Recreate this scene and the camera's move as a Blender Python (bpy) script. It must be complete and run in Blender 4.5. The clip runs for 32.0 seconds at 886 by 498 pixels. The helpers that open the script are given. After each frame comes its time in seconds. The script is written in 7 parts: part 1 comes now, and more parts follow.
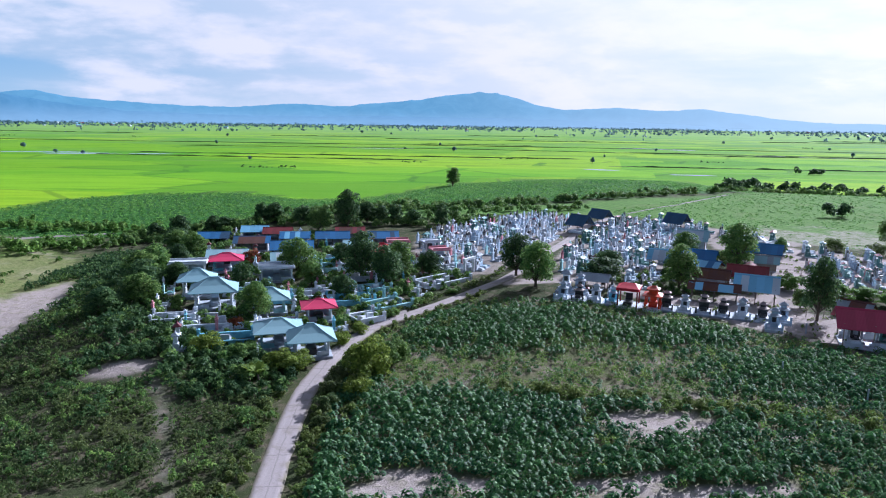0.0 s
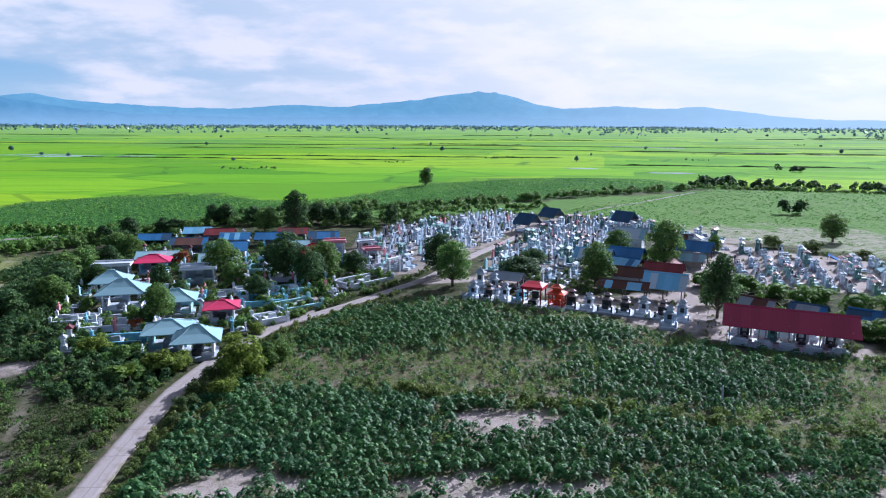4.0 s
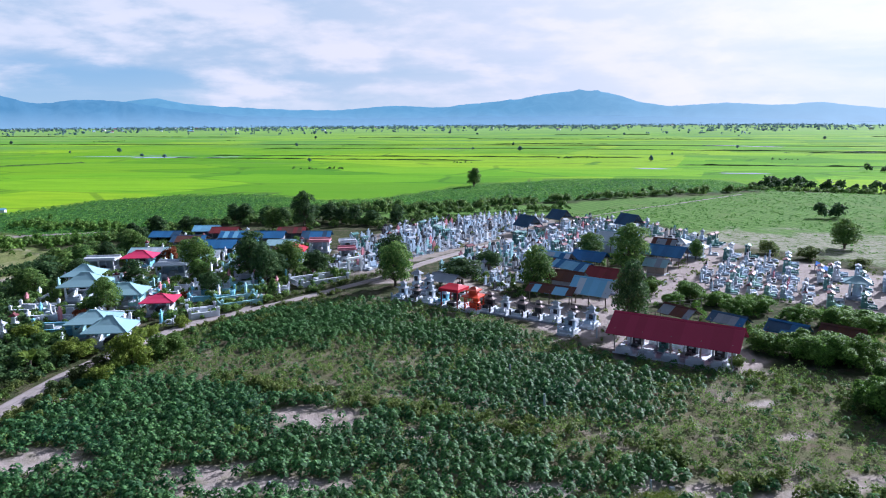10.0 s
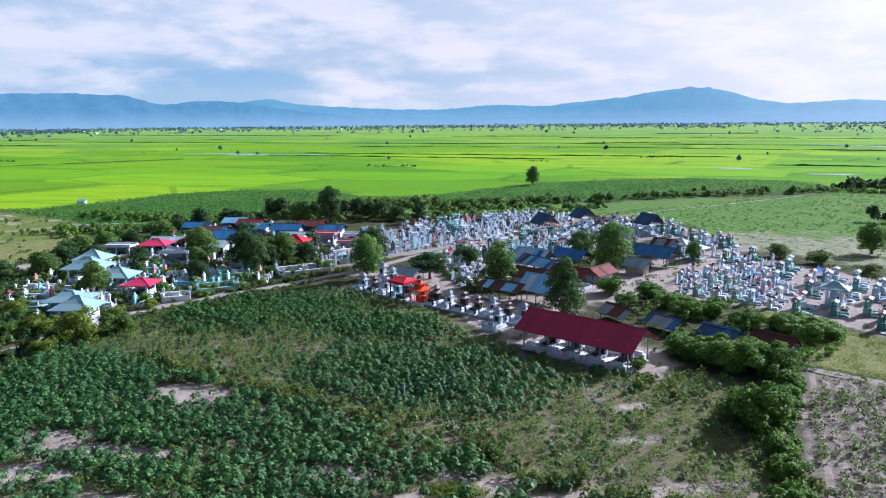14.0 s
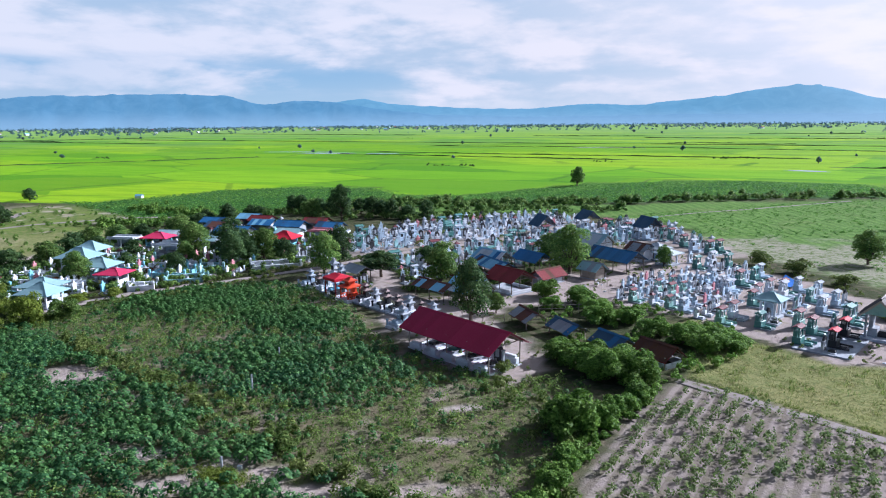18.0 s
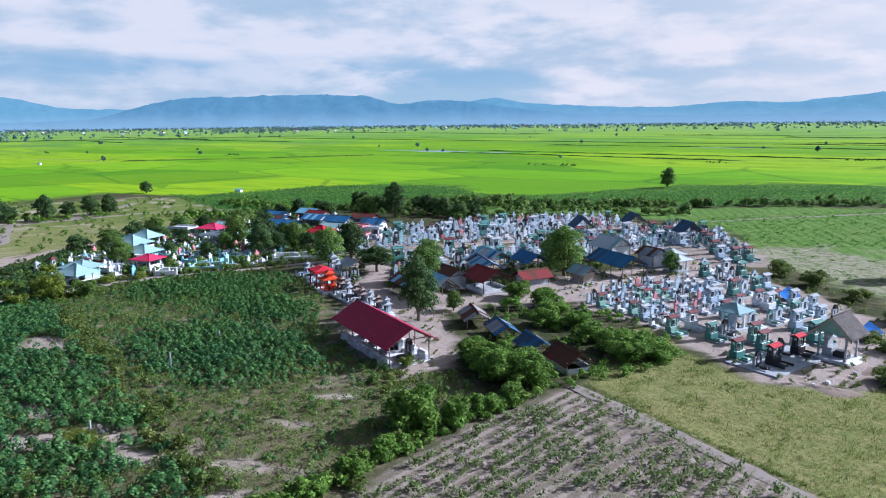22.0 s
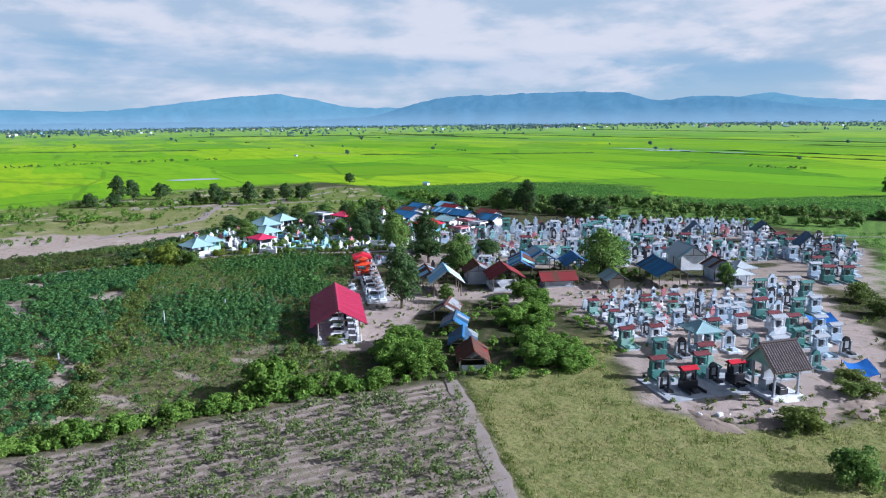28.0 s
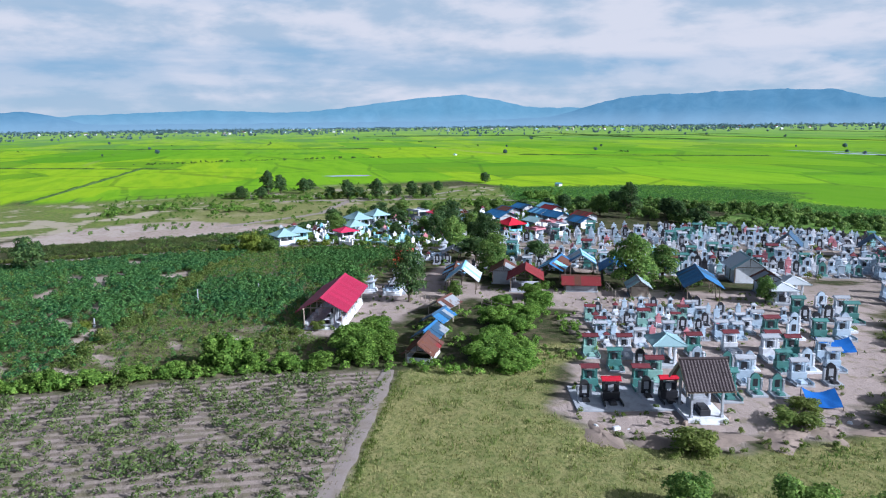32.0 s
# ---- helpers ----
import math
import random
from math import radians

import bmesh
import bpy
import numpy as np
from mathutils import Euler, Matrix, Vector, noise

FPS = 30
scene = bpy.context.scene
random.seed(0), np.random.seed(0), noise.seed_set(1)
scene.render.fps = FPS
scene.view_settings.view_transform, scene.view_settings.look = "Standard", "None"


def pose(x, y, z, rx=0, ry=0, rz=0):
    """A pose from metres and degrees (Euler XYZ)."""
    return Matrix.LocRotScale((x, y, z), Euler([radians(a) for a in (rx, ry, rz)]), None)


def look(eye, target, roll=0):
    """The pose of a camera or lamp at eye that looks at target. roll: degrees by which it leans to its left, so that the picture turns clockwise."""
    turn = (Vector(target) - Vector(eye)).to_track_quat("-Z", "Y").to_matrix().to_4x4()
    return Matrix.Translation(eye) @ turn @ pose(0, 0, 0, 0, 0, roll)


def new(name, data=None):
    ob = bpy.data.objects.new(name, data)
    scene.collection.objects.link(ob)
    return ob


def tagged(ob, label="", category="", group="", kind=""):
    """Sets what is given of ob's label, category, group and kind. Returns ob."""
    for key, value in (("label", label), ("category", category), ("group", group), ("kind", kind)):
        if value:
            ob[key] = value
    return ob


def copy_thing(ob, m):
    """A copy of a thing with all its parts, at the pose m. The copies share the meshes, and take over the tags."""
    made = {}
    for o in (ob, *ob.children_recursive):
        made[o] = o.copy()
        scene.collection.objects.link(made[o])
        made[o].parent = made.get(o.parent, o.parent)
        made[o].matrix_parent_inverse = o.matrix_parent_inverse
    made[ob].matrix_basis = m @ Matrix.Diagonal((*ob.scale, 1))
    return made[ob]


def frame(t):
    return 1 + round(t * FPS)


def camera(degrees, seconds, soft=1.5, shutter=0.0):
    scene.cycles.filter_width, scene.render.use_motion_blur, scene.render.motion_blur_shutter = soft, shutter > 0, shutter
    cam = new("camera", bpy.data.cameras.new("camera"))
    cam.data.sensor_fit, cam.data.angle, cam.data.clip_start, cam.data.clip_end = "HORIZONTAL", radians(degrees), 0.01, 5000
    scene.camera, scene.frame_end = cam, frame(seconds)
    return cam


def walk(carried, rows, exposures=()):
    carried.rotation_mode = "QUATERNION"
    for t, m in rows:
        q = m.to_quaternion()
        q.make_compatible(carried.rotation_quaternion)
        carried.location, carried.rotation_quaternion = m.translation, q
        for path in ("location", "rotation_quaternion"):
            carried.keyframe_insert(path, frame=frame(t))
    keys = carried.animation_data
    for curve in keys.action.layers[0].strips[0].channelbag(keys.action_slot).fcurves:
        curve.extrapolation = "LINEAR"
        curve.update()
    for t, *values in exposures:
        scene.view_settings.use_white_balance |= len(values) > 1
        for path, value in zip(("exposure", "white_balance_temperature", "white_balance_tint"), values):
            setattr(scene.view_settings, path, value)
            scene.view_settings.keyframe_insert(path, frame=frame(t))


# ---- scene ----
cam = camera(65.3, 32.0, 1.1)
METRES, EYE, TILT, LEAN, TURN = 153.65, 23.5, 1.3, -0.55, 0.0
ROWS = [
    (0.0, 0.0, 0.0, 0.0, 0.05, -11.78, -0.23),
    (0.5, 0.0091, 0.0, 0.0003, 0.05, -11.78, -0.12),
    (1.0, 0.0186, 0.0, 0.0004, 0.05, -11.78, -0.05),
    (1.5, 0.0284, -0.0001, -0.0, 0.03, -11.76, 0.04),
    (2.0, 0.0387, -0.0, -0.0004, 0.03, -11.76, 0.12),
    (2.5, 0.0492, -0.0, -0.0006, 0.04, -11.76, 0.14),
    (3.0, 0.06, -0.0001, -0.0007, 0.03, -11.75, 0.19),
    (3.5, 0.071, -0.0002, -0.0005, 0.03, -11.77, 0.22),
    (5.5, 0.1168, -0.0006, 0.0007, 1.08, -11.8, 0.36),
    (6.0, 0.1289, -0.0006, 0.0011, 1.55, -11.8, 0.4),
    (6.5, 0.1412, -0.0006, 0.0015, 1.99, -11.8, 0.44),
    (7.0, 0.1537, -0.0005, 0.0019, 2.38, -11.8, 0.48),
    (7.5, 0.1663, -0.0004, 0.0023, 2.94, -11.79, 0.52),
    (8.0, 0.1792, -0.0002, 0.0025, 3.59, -11.78, 0.57),
    (8.5, 0.1923, 0.0001, 0.0027, 4.34, -11.78, 0.65),
    (9.0, 0.206, 0.0006, 0.0027, 5.25, -11.77, 0.78),
    (9.5, 0.2201, 0.0012, 0.0024, 6.34, -11.75, 0.91),
    (10.0, 0.2349, 0.0021, 0.0017, 8.47, -11.73, 1.06),
    (10.5, 0.2501, 0.0034, 0.001, 10.52, -11.69, 1.2),
    (11.0, 0.2658, 0.005, 0.0001, 12.41, -11.65, 1.3),
    (11.5, 0.2818, 0.0071, -0.0008, 14.15, -11.64, 1.37),
    (12.0, 0.298, 0.0097, -0.0017, 15.6, -11.62, 1.42),
    (12.5, 0.3143, 0.0127, -0.0026, 15.85, -11.62, 1.41),
    (13.0, 0.3306, 0.016, -0.0036, 15.84, -11.6, 1.38),
    (13.5, 0.347, 0.0194, -0.004, 16.23, -11.62, 1.37),
    (14.0, 0.3634, 0.0233, -0.0043, 17.04, -11.62, 1.39),
    (14.5, 0.3799, 0.0275, -0.0044, 18.07, -11.61, 1.4),
    (16.5, 0.446, 0.0469, -0.0054, 21.93, -11.53, 1.49),
    (17.0, 0.4624, 0.0523, -0.0054, 22.84, -11.53, 1.53),
    (17.5, 0.4786, 0.058, -0.0055, 23.73, -11.53, 1.52),
    (18.0, 0.4947, 0.0642, -0.0059, 24.64, -11.49, 1.53),
    (18.5, 0.5107, 0.0708, -0.0062, 25.55, -11.49, 1.54),
    (19.0, 0.5271, 0.0773, -0.0065, 26.46, -11.47, 1.58),
    (19.5, 0.5431, 0.0841, -0.0068, 27.35, -11.46, 1.56),
    (20.0, 0.5589, 0.0911, -0.0071, 28.36, -11.45, 1.58),
    (20.5, 0.5746, 0.0985, -0.0073, 30.16, -11.41, 1.63),
    (21.0, 0.5904, 0.1063, -0.0075, 32.19, -11.37, 1.7),
    (21.5, 0.6061, 0.1145, -0.008, 33.99, -11.3, 1.77),
    (22.0, 0.6214, 0.1231, -0.0084, 35.7, -11.27, 1.79),
    (22.5, 0.6367, 0.1319, -0.0089, 37.47, -11.22, 1.83),
    (23.0, 0.6515, 0.1413, -0.0092, 39.31, -11.2, 1.87),
    (23.5, 0.6662, 0.1511, -0.0097, 41.16, -11.16, 1.9),
    (24.0, 0.6806, 0.1613, -0.0102, 43.0, -11.11, 1.93),
    (24.5, 0.6947, 0.1719, -0.0107, 44.91, -11.06, 1.96),
    (25.0, 0.7084, 0.1829, -0.011, 47.45, -11.02, 1.99),
    (25.5, 0.7219, 0.1944, -0.0115, 50.38, -10.93, 2.03),
    (27.5, 0.7718, 0.2459, -0.0135, 55.83, -10.82, 2.01),
    (28.0, 0.7831, 0.2598, -0.014, 56.74, -10.8, 2.0),
    (28.5, 0.7941, 0.274, -0.0144, 57.67, -10.78, 2.0),
    (29.0, 0.8046, 0.2883, -0.0148, 58.95, -10.74, 1.99),
    (29.5, 0.8148, 0.303, -0.0152, 61.07, -10.65, 2.0),
    (30.0, 0.8246, 0.318, -0.0156, 63.23, -10.56, 2.01),
    (30.5, 0.834, 0.3332, -0.0161, 65.38, -10.48, 2.01),
    (31.0, 0.843, 0.3488, -0.0166, 67.57, -10.41, 2.01),
    (31.5, 0.8514, 0.3647, -0.0173, 69.72, -10.34, 2.03),
    (32.0, 0.8595, 0.3812, -0.018, 71.72, -10.28, 2.03),
]
walk(cam, [(t, pose(0, 0, EYE, TILT, LEAN, TURN) @ pose(METRES * x, METRES * y, METRES * z, 90 + pitch, roll, yaw)) for t, x, y, z, yaw, pitch, roll in ROWS],
     [(0.0, 0.71, 5330, 17), (8.0, 0.71, 5400, 17), (14.0, 0.75, 5540, 17), (20.0, 0.70, 5590, 16), (32.0, 0.585, 5700, 14)])


# ---------------------------------------------------------------- world and sun
SUN_AZ, SUN_EL = 40.0, 27.0          # degrees from +y towards +x, and above the horizon
sun_dir = Vector((math.sin(radians(SUN_AZ)) * math.cos(radians(SUN_EL)), math.cos(radians(SUN_AZ)) * math.cos(radians(SUN_EL)), math.sin(radians(SUN_EL))))
sun = new("sun", bpy.data.lights.new("sun", "SUN"))
sun.data.energy, sun.data.angle, sun.data.color = 5.0, radians(0.6), (1.0, 0.96, 0.91)
sun.matrix_world = look(sun_dir * 500, (0, 0, 0))


def link(nt, a, b):
    nt.links.new(a, b)


def build_world():
    world = bpy.data.worlds.new("sky")
    scene.world = world
    world.use_nodes = True
    nt = world.node_tree
    nt.nodes.clear()
    N = nt.nodes.new
    out, bg = N("ShaderNodeOutputWorld"), N("ShaderNodeBackground")
    sky = N("ShaderNodeTexSky")
    sky.sky_type, sky.sun_disc = "NISHITA", False
    sky.sun_elevation, sky.sun_rotation = radians(SUN_EL), radians(SUN_AZ)
    sky.air_density, sky.dust_density, sky.ozone_density = 1.0, 0.2, 3.0
    co = N("ShaderNodeTexCoord")
    sep = N("ShaderNodeSeparateXYZ")
    link(nt, co.outputs["Generated"], sep.inputs[0])

    def m(op, a, b=None, clamp=False):
        n = N("ShaderNodeMath")
        n.operation, n.use_clamp = op, clamp
        for i, v in enumerate((a, b)):
            if v is None:
                continue
            if isinstance(v, (int, float)):
                n.inputs[i].default_value = v
            else:
                link(nt, v, n.inputs[i])
        return n.outputs[0]

    # cloud layers along the horizon: heaped banks, the same banks a little higher (for their relief), long bands, fine tufts
    noises = []
    for flat, scale, detail, rough, dist, lift in ((3.4, 3.6, 9, 0.54, 0.12, 0.0), (3.4, 3.6, 9, 0.54, 0.12, 0.045), (8.0, 1.6, 7, 0.54, 0.2, 0.0), (3.0, 8.5, 6, 0.55, 0.15, 0.3)):
        lay = N("ShaderNodeMapping")
        lay.inputs["Scale"].default_value = (1, 1, flat)
        lay.inputs["Location"].default_value = (1.7 + lift * 0.35, 2.3 + lift * 0.5, 0.4 + lift)
        link(nt, co.outputs["Generated"], lay.inputs[0])
        n = N("ShaderNodeTexNoise")
        n.inputs["Scale"].default_value, n.inputs["Detail"].default_value = scale, detail
        n.inputs["Roughness"].default_value, n.inputs["Distortion"].default_value = rough, dist
        link(nt, lay.outputs[0], n.inputs["Vector"])
        noises.append(n.outputs["Fac"])

    def ramp(v, lo, hi):
        r = N("ShaderNodeMapRange")
        r.interpolation_type = "SMOOTHSTEP"
        r.inputs[1].default_value, r.inputs[2].default_value = lo, hi
        link(nt, v, r.inputs[0])
        return r.outputs[0]

    def blend(f, a, b):
        x = N("ShaderNodeMix")
        x.data_type = "RGBA"
        for sock, v in ((x.inputs[0], f), (x.inputs[6], a), (x.inputs[7], b)):
            if isinstance(v, tuple):
                sock.default_value = v
            else:
                link(nt, v, sock)
        return x.outputs[2]

    def times(colour, factor):
        s = N("ShaderNodeVectorMath")
        s.operation = "SCALE"
        link(nt, colour, s.inputs[0])
        if isinstance(factor, float):
            s.inputs["Scale"].default_value = factor
        else:
            link(nt, factor, s.inputs["Scale"])
        return s.outputs[0]

    up = sep.outputs[2]
    dot = N("ShaderNodeVectorMath")
    dot.operation = "DOT_PRODUCT"
    dot.inputs[1].default_value = sun_dir
    link(nt, co.outputs["Generated"], dot.inputs[0])
    toward = dot.outputs["Value"]
    # clear air: pale at the horizon, deeper blue above, whitening towards the sun
    blue = blend(ramp(up, 0.012, 0.085), (0.52, 0.69, 0.79, 1), (0.34, 0.57, 0.76, 1))
    blue = blend(ramp(up, 0.18, 0.27), blue, times(sky.outputs[0], 0.050))
    blue = blend(m("MULTIPLY", ramp(toward, 0.25, 0.80), 0.85), blue, (0.80, 0.83, 0.84, 1))
    # the deck thickens upwards and towards the sun
    thick = m("ADD", m("MULTIPLY", ramp(up, 0.05, 0.15), 0.125), m("MULTIPLY", ramp(toward, 0.2, 0.85), 0.14))
    bands = ramp(m("ADD", m("ADD", m("MULTIPLY", noises[2], 0.75), m("MULTIPLY", noises[0], 0.25)), thick), 0.43, 0.64)
    heads = m("MULTIPLY", ramp(m("ADD", noises[0], m("MULTIPLY", thick, 0.5)), 0.45, 0.60), m("MULTIPLY", ramp(up, 0.20, 0.13), m("ADD", m("MULTIPLY", ramp(toward, -0.35, 0.45), 0.55), 0.45)))
    cover = m("MAXIMUM", m("MULTIPLY", bands, 0.9), heads)
    cover = m("MULTIPLY", cover, ramp(up, 0.32, 0.19))
    cover = m("MULTIPLY", cover, m("ADD", m("MULTIPLY", ramp(up, -0.005, 0.035), 0.55), 0.45))
    # lit upper edges and blue-grey undersides: where the bank thickens upwards it is seen from below
    relief = ramp(m("ADD", m("SUBTRACT", noises[1], noises[0]), m("MULTIPLY", m("SUBTRACT", noises[3], 0.5), 0.5)), -0.10, 0.13)
    under = m("MULTIPLY", relief, m("SUBTRACT", 1.0, m("MULTIPLY", ramp(toward, 0.35, 0.9), 0.72)))
    tint = blend(m("MULTIPLY", under, 0.9), blend(ramp(toward, 0.2, 0.8), (0.98, 0.95, 0.95, 1), (1.02, 0.95, 0.92, 1)), (0.53, 0.67, 0.78, 1))
    glow = m("ADD", m("MULTIPLY", m("POWER", m("MAXIMUM", toward, 0.0), 6.0), 0.27), 0.522)
    final = blend(cover, blue, tint)
    mix = N("ShaderNodeMix")
    mix.data_type = "RGBA"
    mix.inputs[0].default_value = 1.0
    link(nt, times(final, glow), mix.inputs[7])
    link(nt, mix.outputs[2], bg.inputs[0])
    bg.inputs[1].default_value = 1.0
    link(nt, bg.outputs[0], out.inputs[0])


build_world()

# ---------------------------------------------------------------- materials


class Nodes:
    """A small helper that wires one material."""

    def __init__(self, name):
        self.mat = bpy.data.materials.new(name)
        self.mat.use_nodes = True
        self.nt = self.mat.node_tree
        self.bsdf = self.nt.nodes["Principled BSDF"]
        self.pos = self.nt.nodes.new("ShaderNodeNewGeometry")
        self.geo = self.pos.outputs["Position"]

    def n(self, kind, **props):
        node = self.nt.nodes.new(kind)
        for key, value in props.items():
            if key == "data_type":
                node.data_type = value
            elif key == "operation":
                node.operation = value
        return node

    def put(self, socket, v):
        if v is None:
            return
        if isinstance(v, bpy.types.NodeSocket):
            link(self.nt, v, socket)
        elif isinstance(v, tuple) and len(v) == 3 and socket.type == "RGBA":
            socket.default_value = (*v, 1)
        else:
            socket.default_value = v

    def noise(self, scale, detail=4, rough=0.55, vec=None, dist=0.0):
        t = self.n("ShaderNodeTexNoise")
        t.inputs["Scale"].default_value, t.inputs["Detail"].default_value = scale, detail
        t.inputs["Roughness"].default_value, t.inputs["Distortion"].default_value = rough, dist
        link(self.nt, vec or self.geo, t.inputs["Vector"])
        return t.outputs["Fac"]

    def ramp(self, v, lo, hi):
        r = self.n("ShaderNodeMapRange")
        r.interpolation_type = "SMOOTHSTEP"
        self.put(r.inputs[0], v)
        r.inputs[1].default_value, r.inputs[2].default_value = lo, hi
        return r.outputs[0]

    def mix(self, f, a, b):
        x = self.n("ShaderNodeMix", data_type="RGBA")
        self.put(x.inputs[0], f)
        self.put(x.inputs[6], a)
        self.put(x.inputs[7], b)
        return x.outputs[2]

    def math(self, op, a, b=0.0):
        x = self.n("ShaderNodeMath", operation=op)
        self.put(x.inputs[0], a)
        self.put(x.inputs[1], b)
        return x.outputs[0]

    def scaled(self, vec, s, turn=0.0):
        x = self.n("ShaderNodeMapping")
        link(self.nt, vec, x.inputs[0])
        x.inputs["Scale"].default_value = s
        x.inputs["Rotation"].default_value = (0, 0, radians(turn))
        return x.outputs[0]

    def attr(self, name):
        a = self.n("ShaderNodeAttribute")
        a.attribute_name = name
        return a.outputs["Fac"]

    def hsv(self, colour, value, hue=None, sat=None):
        h = self.n("ShaderNodeHueSaturation")
        link(self.nt, colour, h.inputs["Color"])
        self.put(h.inputs["Value"], value)
        self.put(h.inputs["Hue"], hue)
        self.put(h.inputs["Saturation"], sat)
        return h.outputs[0]

    def bump(self, height, strength, distance):
        b = self.n("ShaderNodeBump")
        b.inputs["Strength"].default_value, b.inputs["Distance"].default_value = strength, distance
        link(self.nt, height, b.inputs["Height"])
        link(self.nt, b.outputs[0], self.bsdf.inputs["Normal"])

    def done(self, colour, rough=0.7, metal=0.0, spec=0.4):
        self.put(self.bsdf.inputs["Base Color"], colour)
        self.put(self.bsdf.inputs["Roughness"], rough)
        self.put(self.bsdf.inputs["Metallic"], metal)
        self.put(self.bsdf.inputs["Specular IOR Level"], spec)
        return self.mat


def surface(name, c1, c2, rough=0.7, grain=9.0, stain=0.9, dirt=None, metal=0.0, spec=0.35, vary=0.12):
    """A worn surface: two tones at grain size, stains at a larger size, each object a little different."""
    k = Nodes(name)
    g = k.noise(grain, 5, 0.6)
    c = k.mix(g, c1, c2)
    s = k.noise(stain, 5, 0.6, dist=0.4)
    c = k.mix(k.math("MULTIPLY", k.ramp(s, 0.48, 0.72), 0.55), c, dirt or tuple(v * 0.55 for v in c2))
    info = k.n("ShaderNodeObjectInfo")
    c = k.hsv(c, k.math("ADD", k.math("MULTIPLY", info.outputs["Random"], 2 * vary), 1 - vary))
    k.bump(g, 0.25, 0.02)
    return k.done(c, k.math("ADD", k.math("MULTIPLY", s, 0.3), rough - 0.15), metal, spec)


def sheet_metal(name, c1, c2, rust=0.3, rough=0.45):
    k = Nodes(name)
    g = k.noise(5.0, 4)
    c = k.mix(g, c1, c2)
    patch = k.noise(0.8, 6, 0.65, dist=0.6)
    streak = k.noise(6.0, 5, 0.7)
    spots = k.math("MULTIPLY", k.ramp(patch, 0.70 - rust * 0.35, 0.80 - rust * 0.2), k.ramp(streak, 0.35, 0.6))
    c = k.mix(spots, c, (0.13, 0.055, 0.03))
    info = k.n("ShaderNodeObjectInfo")
    c = k.hsv(c, k.math("ADD", k.math("MULTIPLY", info.outputs["Random"], 0.24), 0.88))
    k.bump(g, 0.15, 0.01)
    return k.done(c, k.math("ADD", k.math("MULTIPLY", spots, 0.3), rough + 0.12), 0.0, 0.2)


def leaf_material(name, c1, c2, c3, clump=0.5, through_light=0.3, gloss=0.10):
    """Leaves: each leaf has its own tone, clumps drift between two greens, and some light passes through."""
    k = Nodes(name)
    isl = k.pos.outputs["Random Per Island"]
    c1, c2, c3 = [(r, g, b * 1.12) for r, g, b in (c1, c2, c3)]
    drift = k.ramp(k.noise(clump, 3), 0.3, 0.7)
    c = k.mix(drift, c1, c2)
    c = k.mix(k.math("MULTIPLY", k.ramp(isl, 0.55, 1.0), 0.6), c, c3)
    info = k.n("ShaderNodeObjectInfo")
    tone = k.math("ADD", k.math("MULTIPLY", info.outputs["Random"], 0.35), k.math("ADD", k.math("MULTIPLY", isl, 0.7), 0.45))
    c = k.hsv(c, tone)
    k.done(c, 0.6, 0.0, gloss)
    tr = k.n("ShaderNodeBsdfTranslucent")
    link(k.nt, k.hsv(c, 1.5), tr.inputs[0])
    ms = k.n("ShaderNodeMixShader")
    ms.inputs[0].default_value = through_light
    link(k.nt, k.bsdf.outputs[0], ms.inputs[1])
    link(k.nt, tr.outputs[0], ms.inputs[2])
    link(k.nt, ms.outputs[0], k.nt.nodes["Material Output"].inputs[0])
    return k.mat


M_WHITE = surface("white_plaster", (0.76, 0.79, 0.84), (0.57, 0.62, 0.70), 0.75, dirt=(0.30, 0.32, 0.35))
M_CONC = surface("grey_concrete", (0.42, 0.46, 0.52), (0.31, 0.345, 0.40), 0.8, dirt=(0.20, 0.20, 0.22))
M_BLUEGREY = surface("blue_grey_stone", (0.47, 0.59, 0.71), (0.36, 0.46, 0.57), 0.6)
M_PALETEAL = surface("pale_turquoise_plaster", (0.40, 0.66, 0.68), (0.30, 0.54, 0.58), 0.7)
M_SKYBLUE = surface("sky_blue_paint", (0.25, 0.58, 0.72), (0.18, 0.46, 0.62), 0.6)
M_GREENTILE = surface("green_glazed_tile", (0.085, 0.25, 0.235), (0.06, 0.18, 0.175), 0.4, grain=14, spec=0.5)
M_PALEGREEN = surface("pale_green_tile", (0.28, 0.47, 0.43), (0.20, 0.37, 0.35), 0.5, grain=14)
M_BLACK = surface("black_granite", (0.018, 0.02, 0.026), (0.03, 0.032, 0.04), 0.35, grain=30, spec=0.5, dirt=(0.05, 0.05, 0.05))
M_REDTILE = surface("red_roof_tile", (0.17, 0.035, 0.045), (0.11, 0.028, 0.038), 0.6, grain=16)
M_ORANGE = surface("orange_red_paint", (0.68, 0.085, 0.03), (0.55, 0.05, 0.02), 0.45)
M_YELLOW = surface("ochre_paint", (0.62, 0.33, 0.06), (0.50, 0.25, 0.05), 0.6)
M_PINK = surface("pink_paint", (0.62, 0.26, 0.30), (0.52, 0.20, 0.24), 0.6)
M_WOOD = surface("weathered_timber", (0.20, 0.16, 0.13), (0.12, 0.10, 0.085), 0.85, grain=12)
M_PALEWOOD = surface("pale_timber", (0.42, 0.37, 0.32), (0.30, 0.26, 0.22), 0.85, grain=12)
M_TARP = surface("blue_tarpaulin", (0.02, 0.15, 0.50), (0.02, 0.10, 0.38), 0.85, spec=0.1)
M_DARKTILE = surface("dark_brown_roof_tile", (0.062, 0.047, 0.053), (0.042, 0.034, 0.04), 0.6, grain=12)
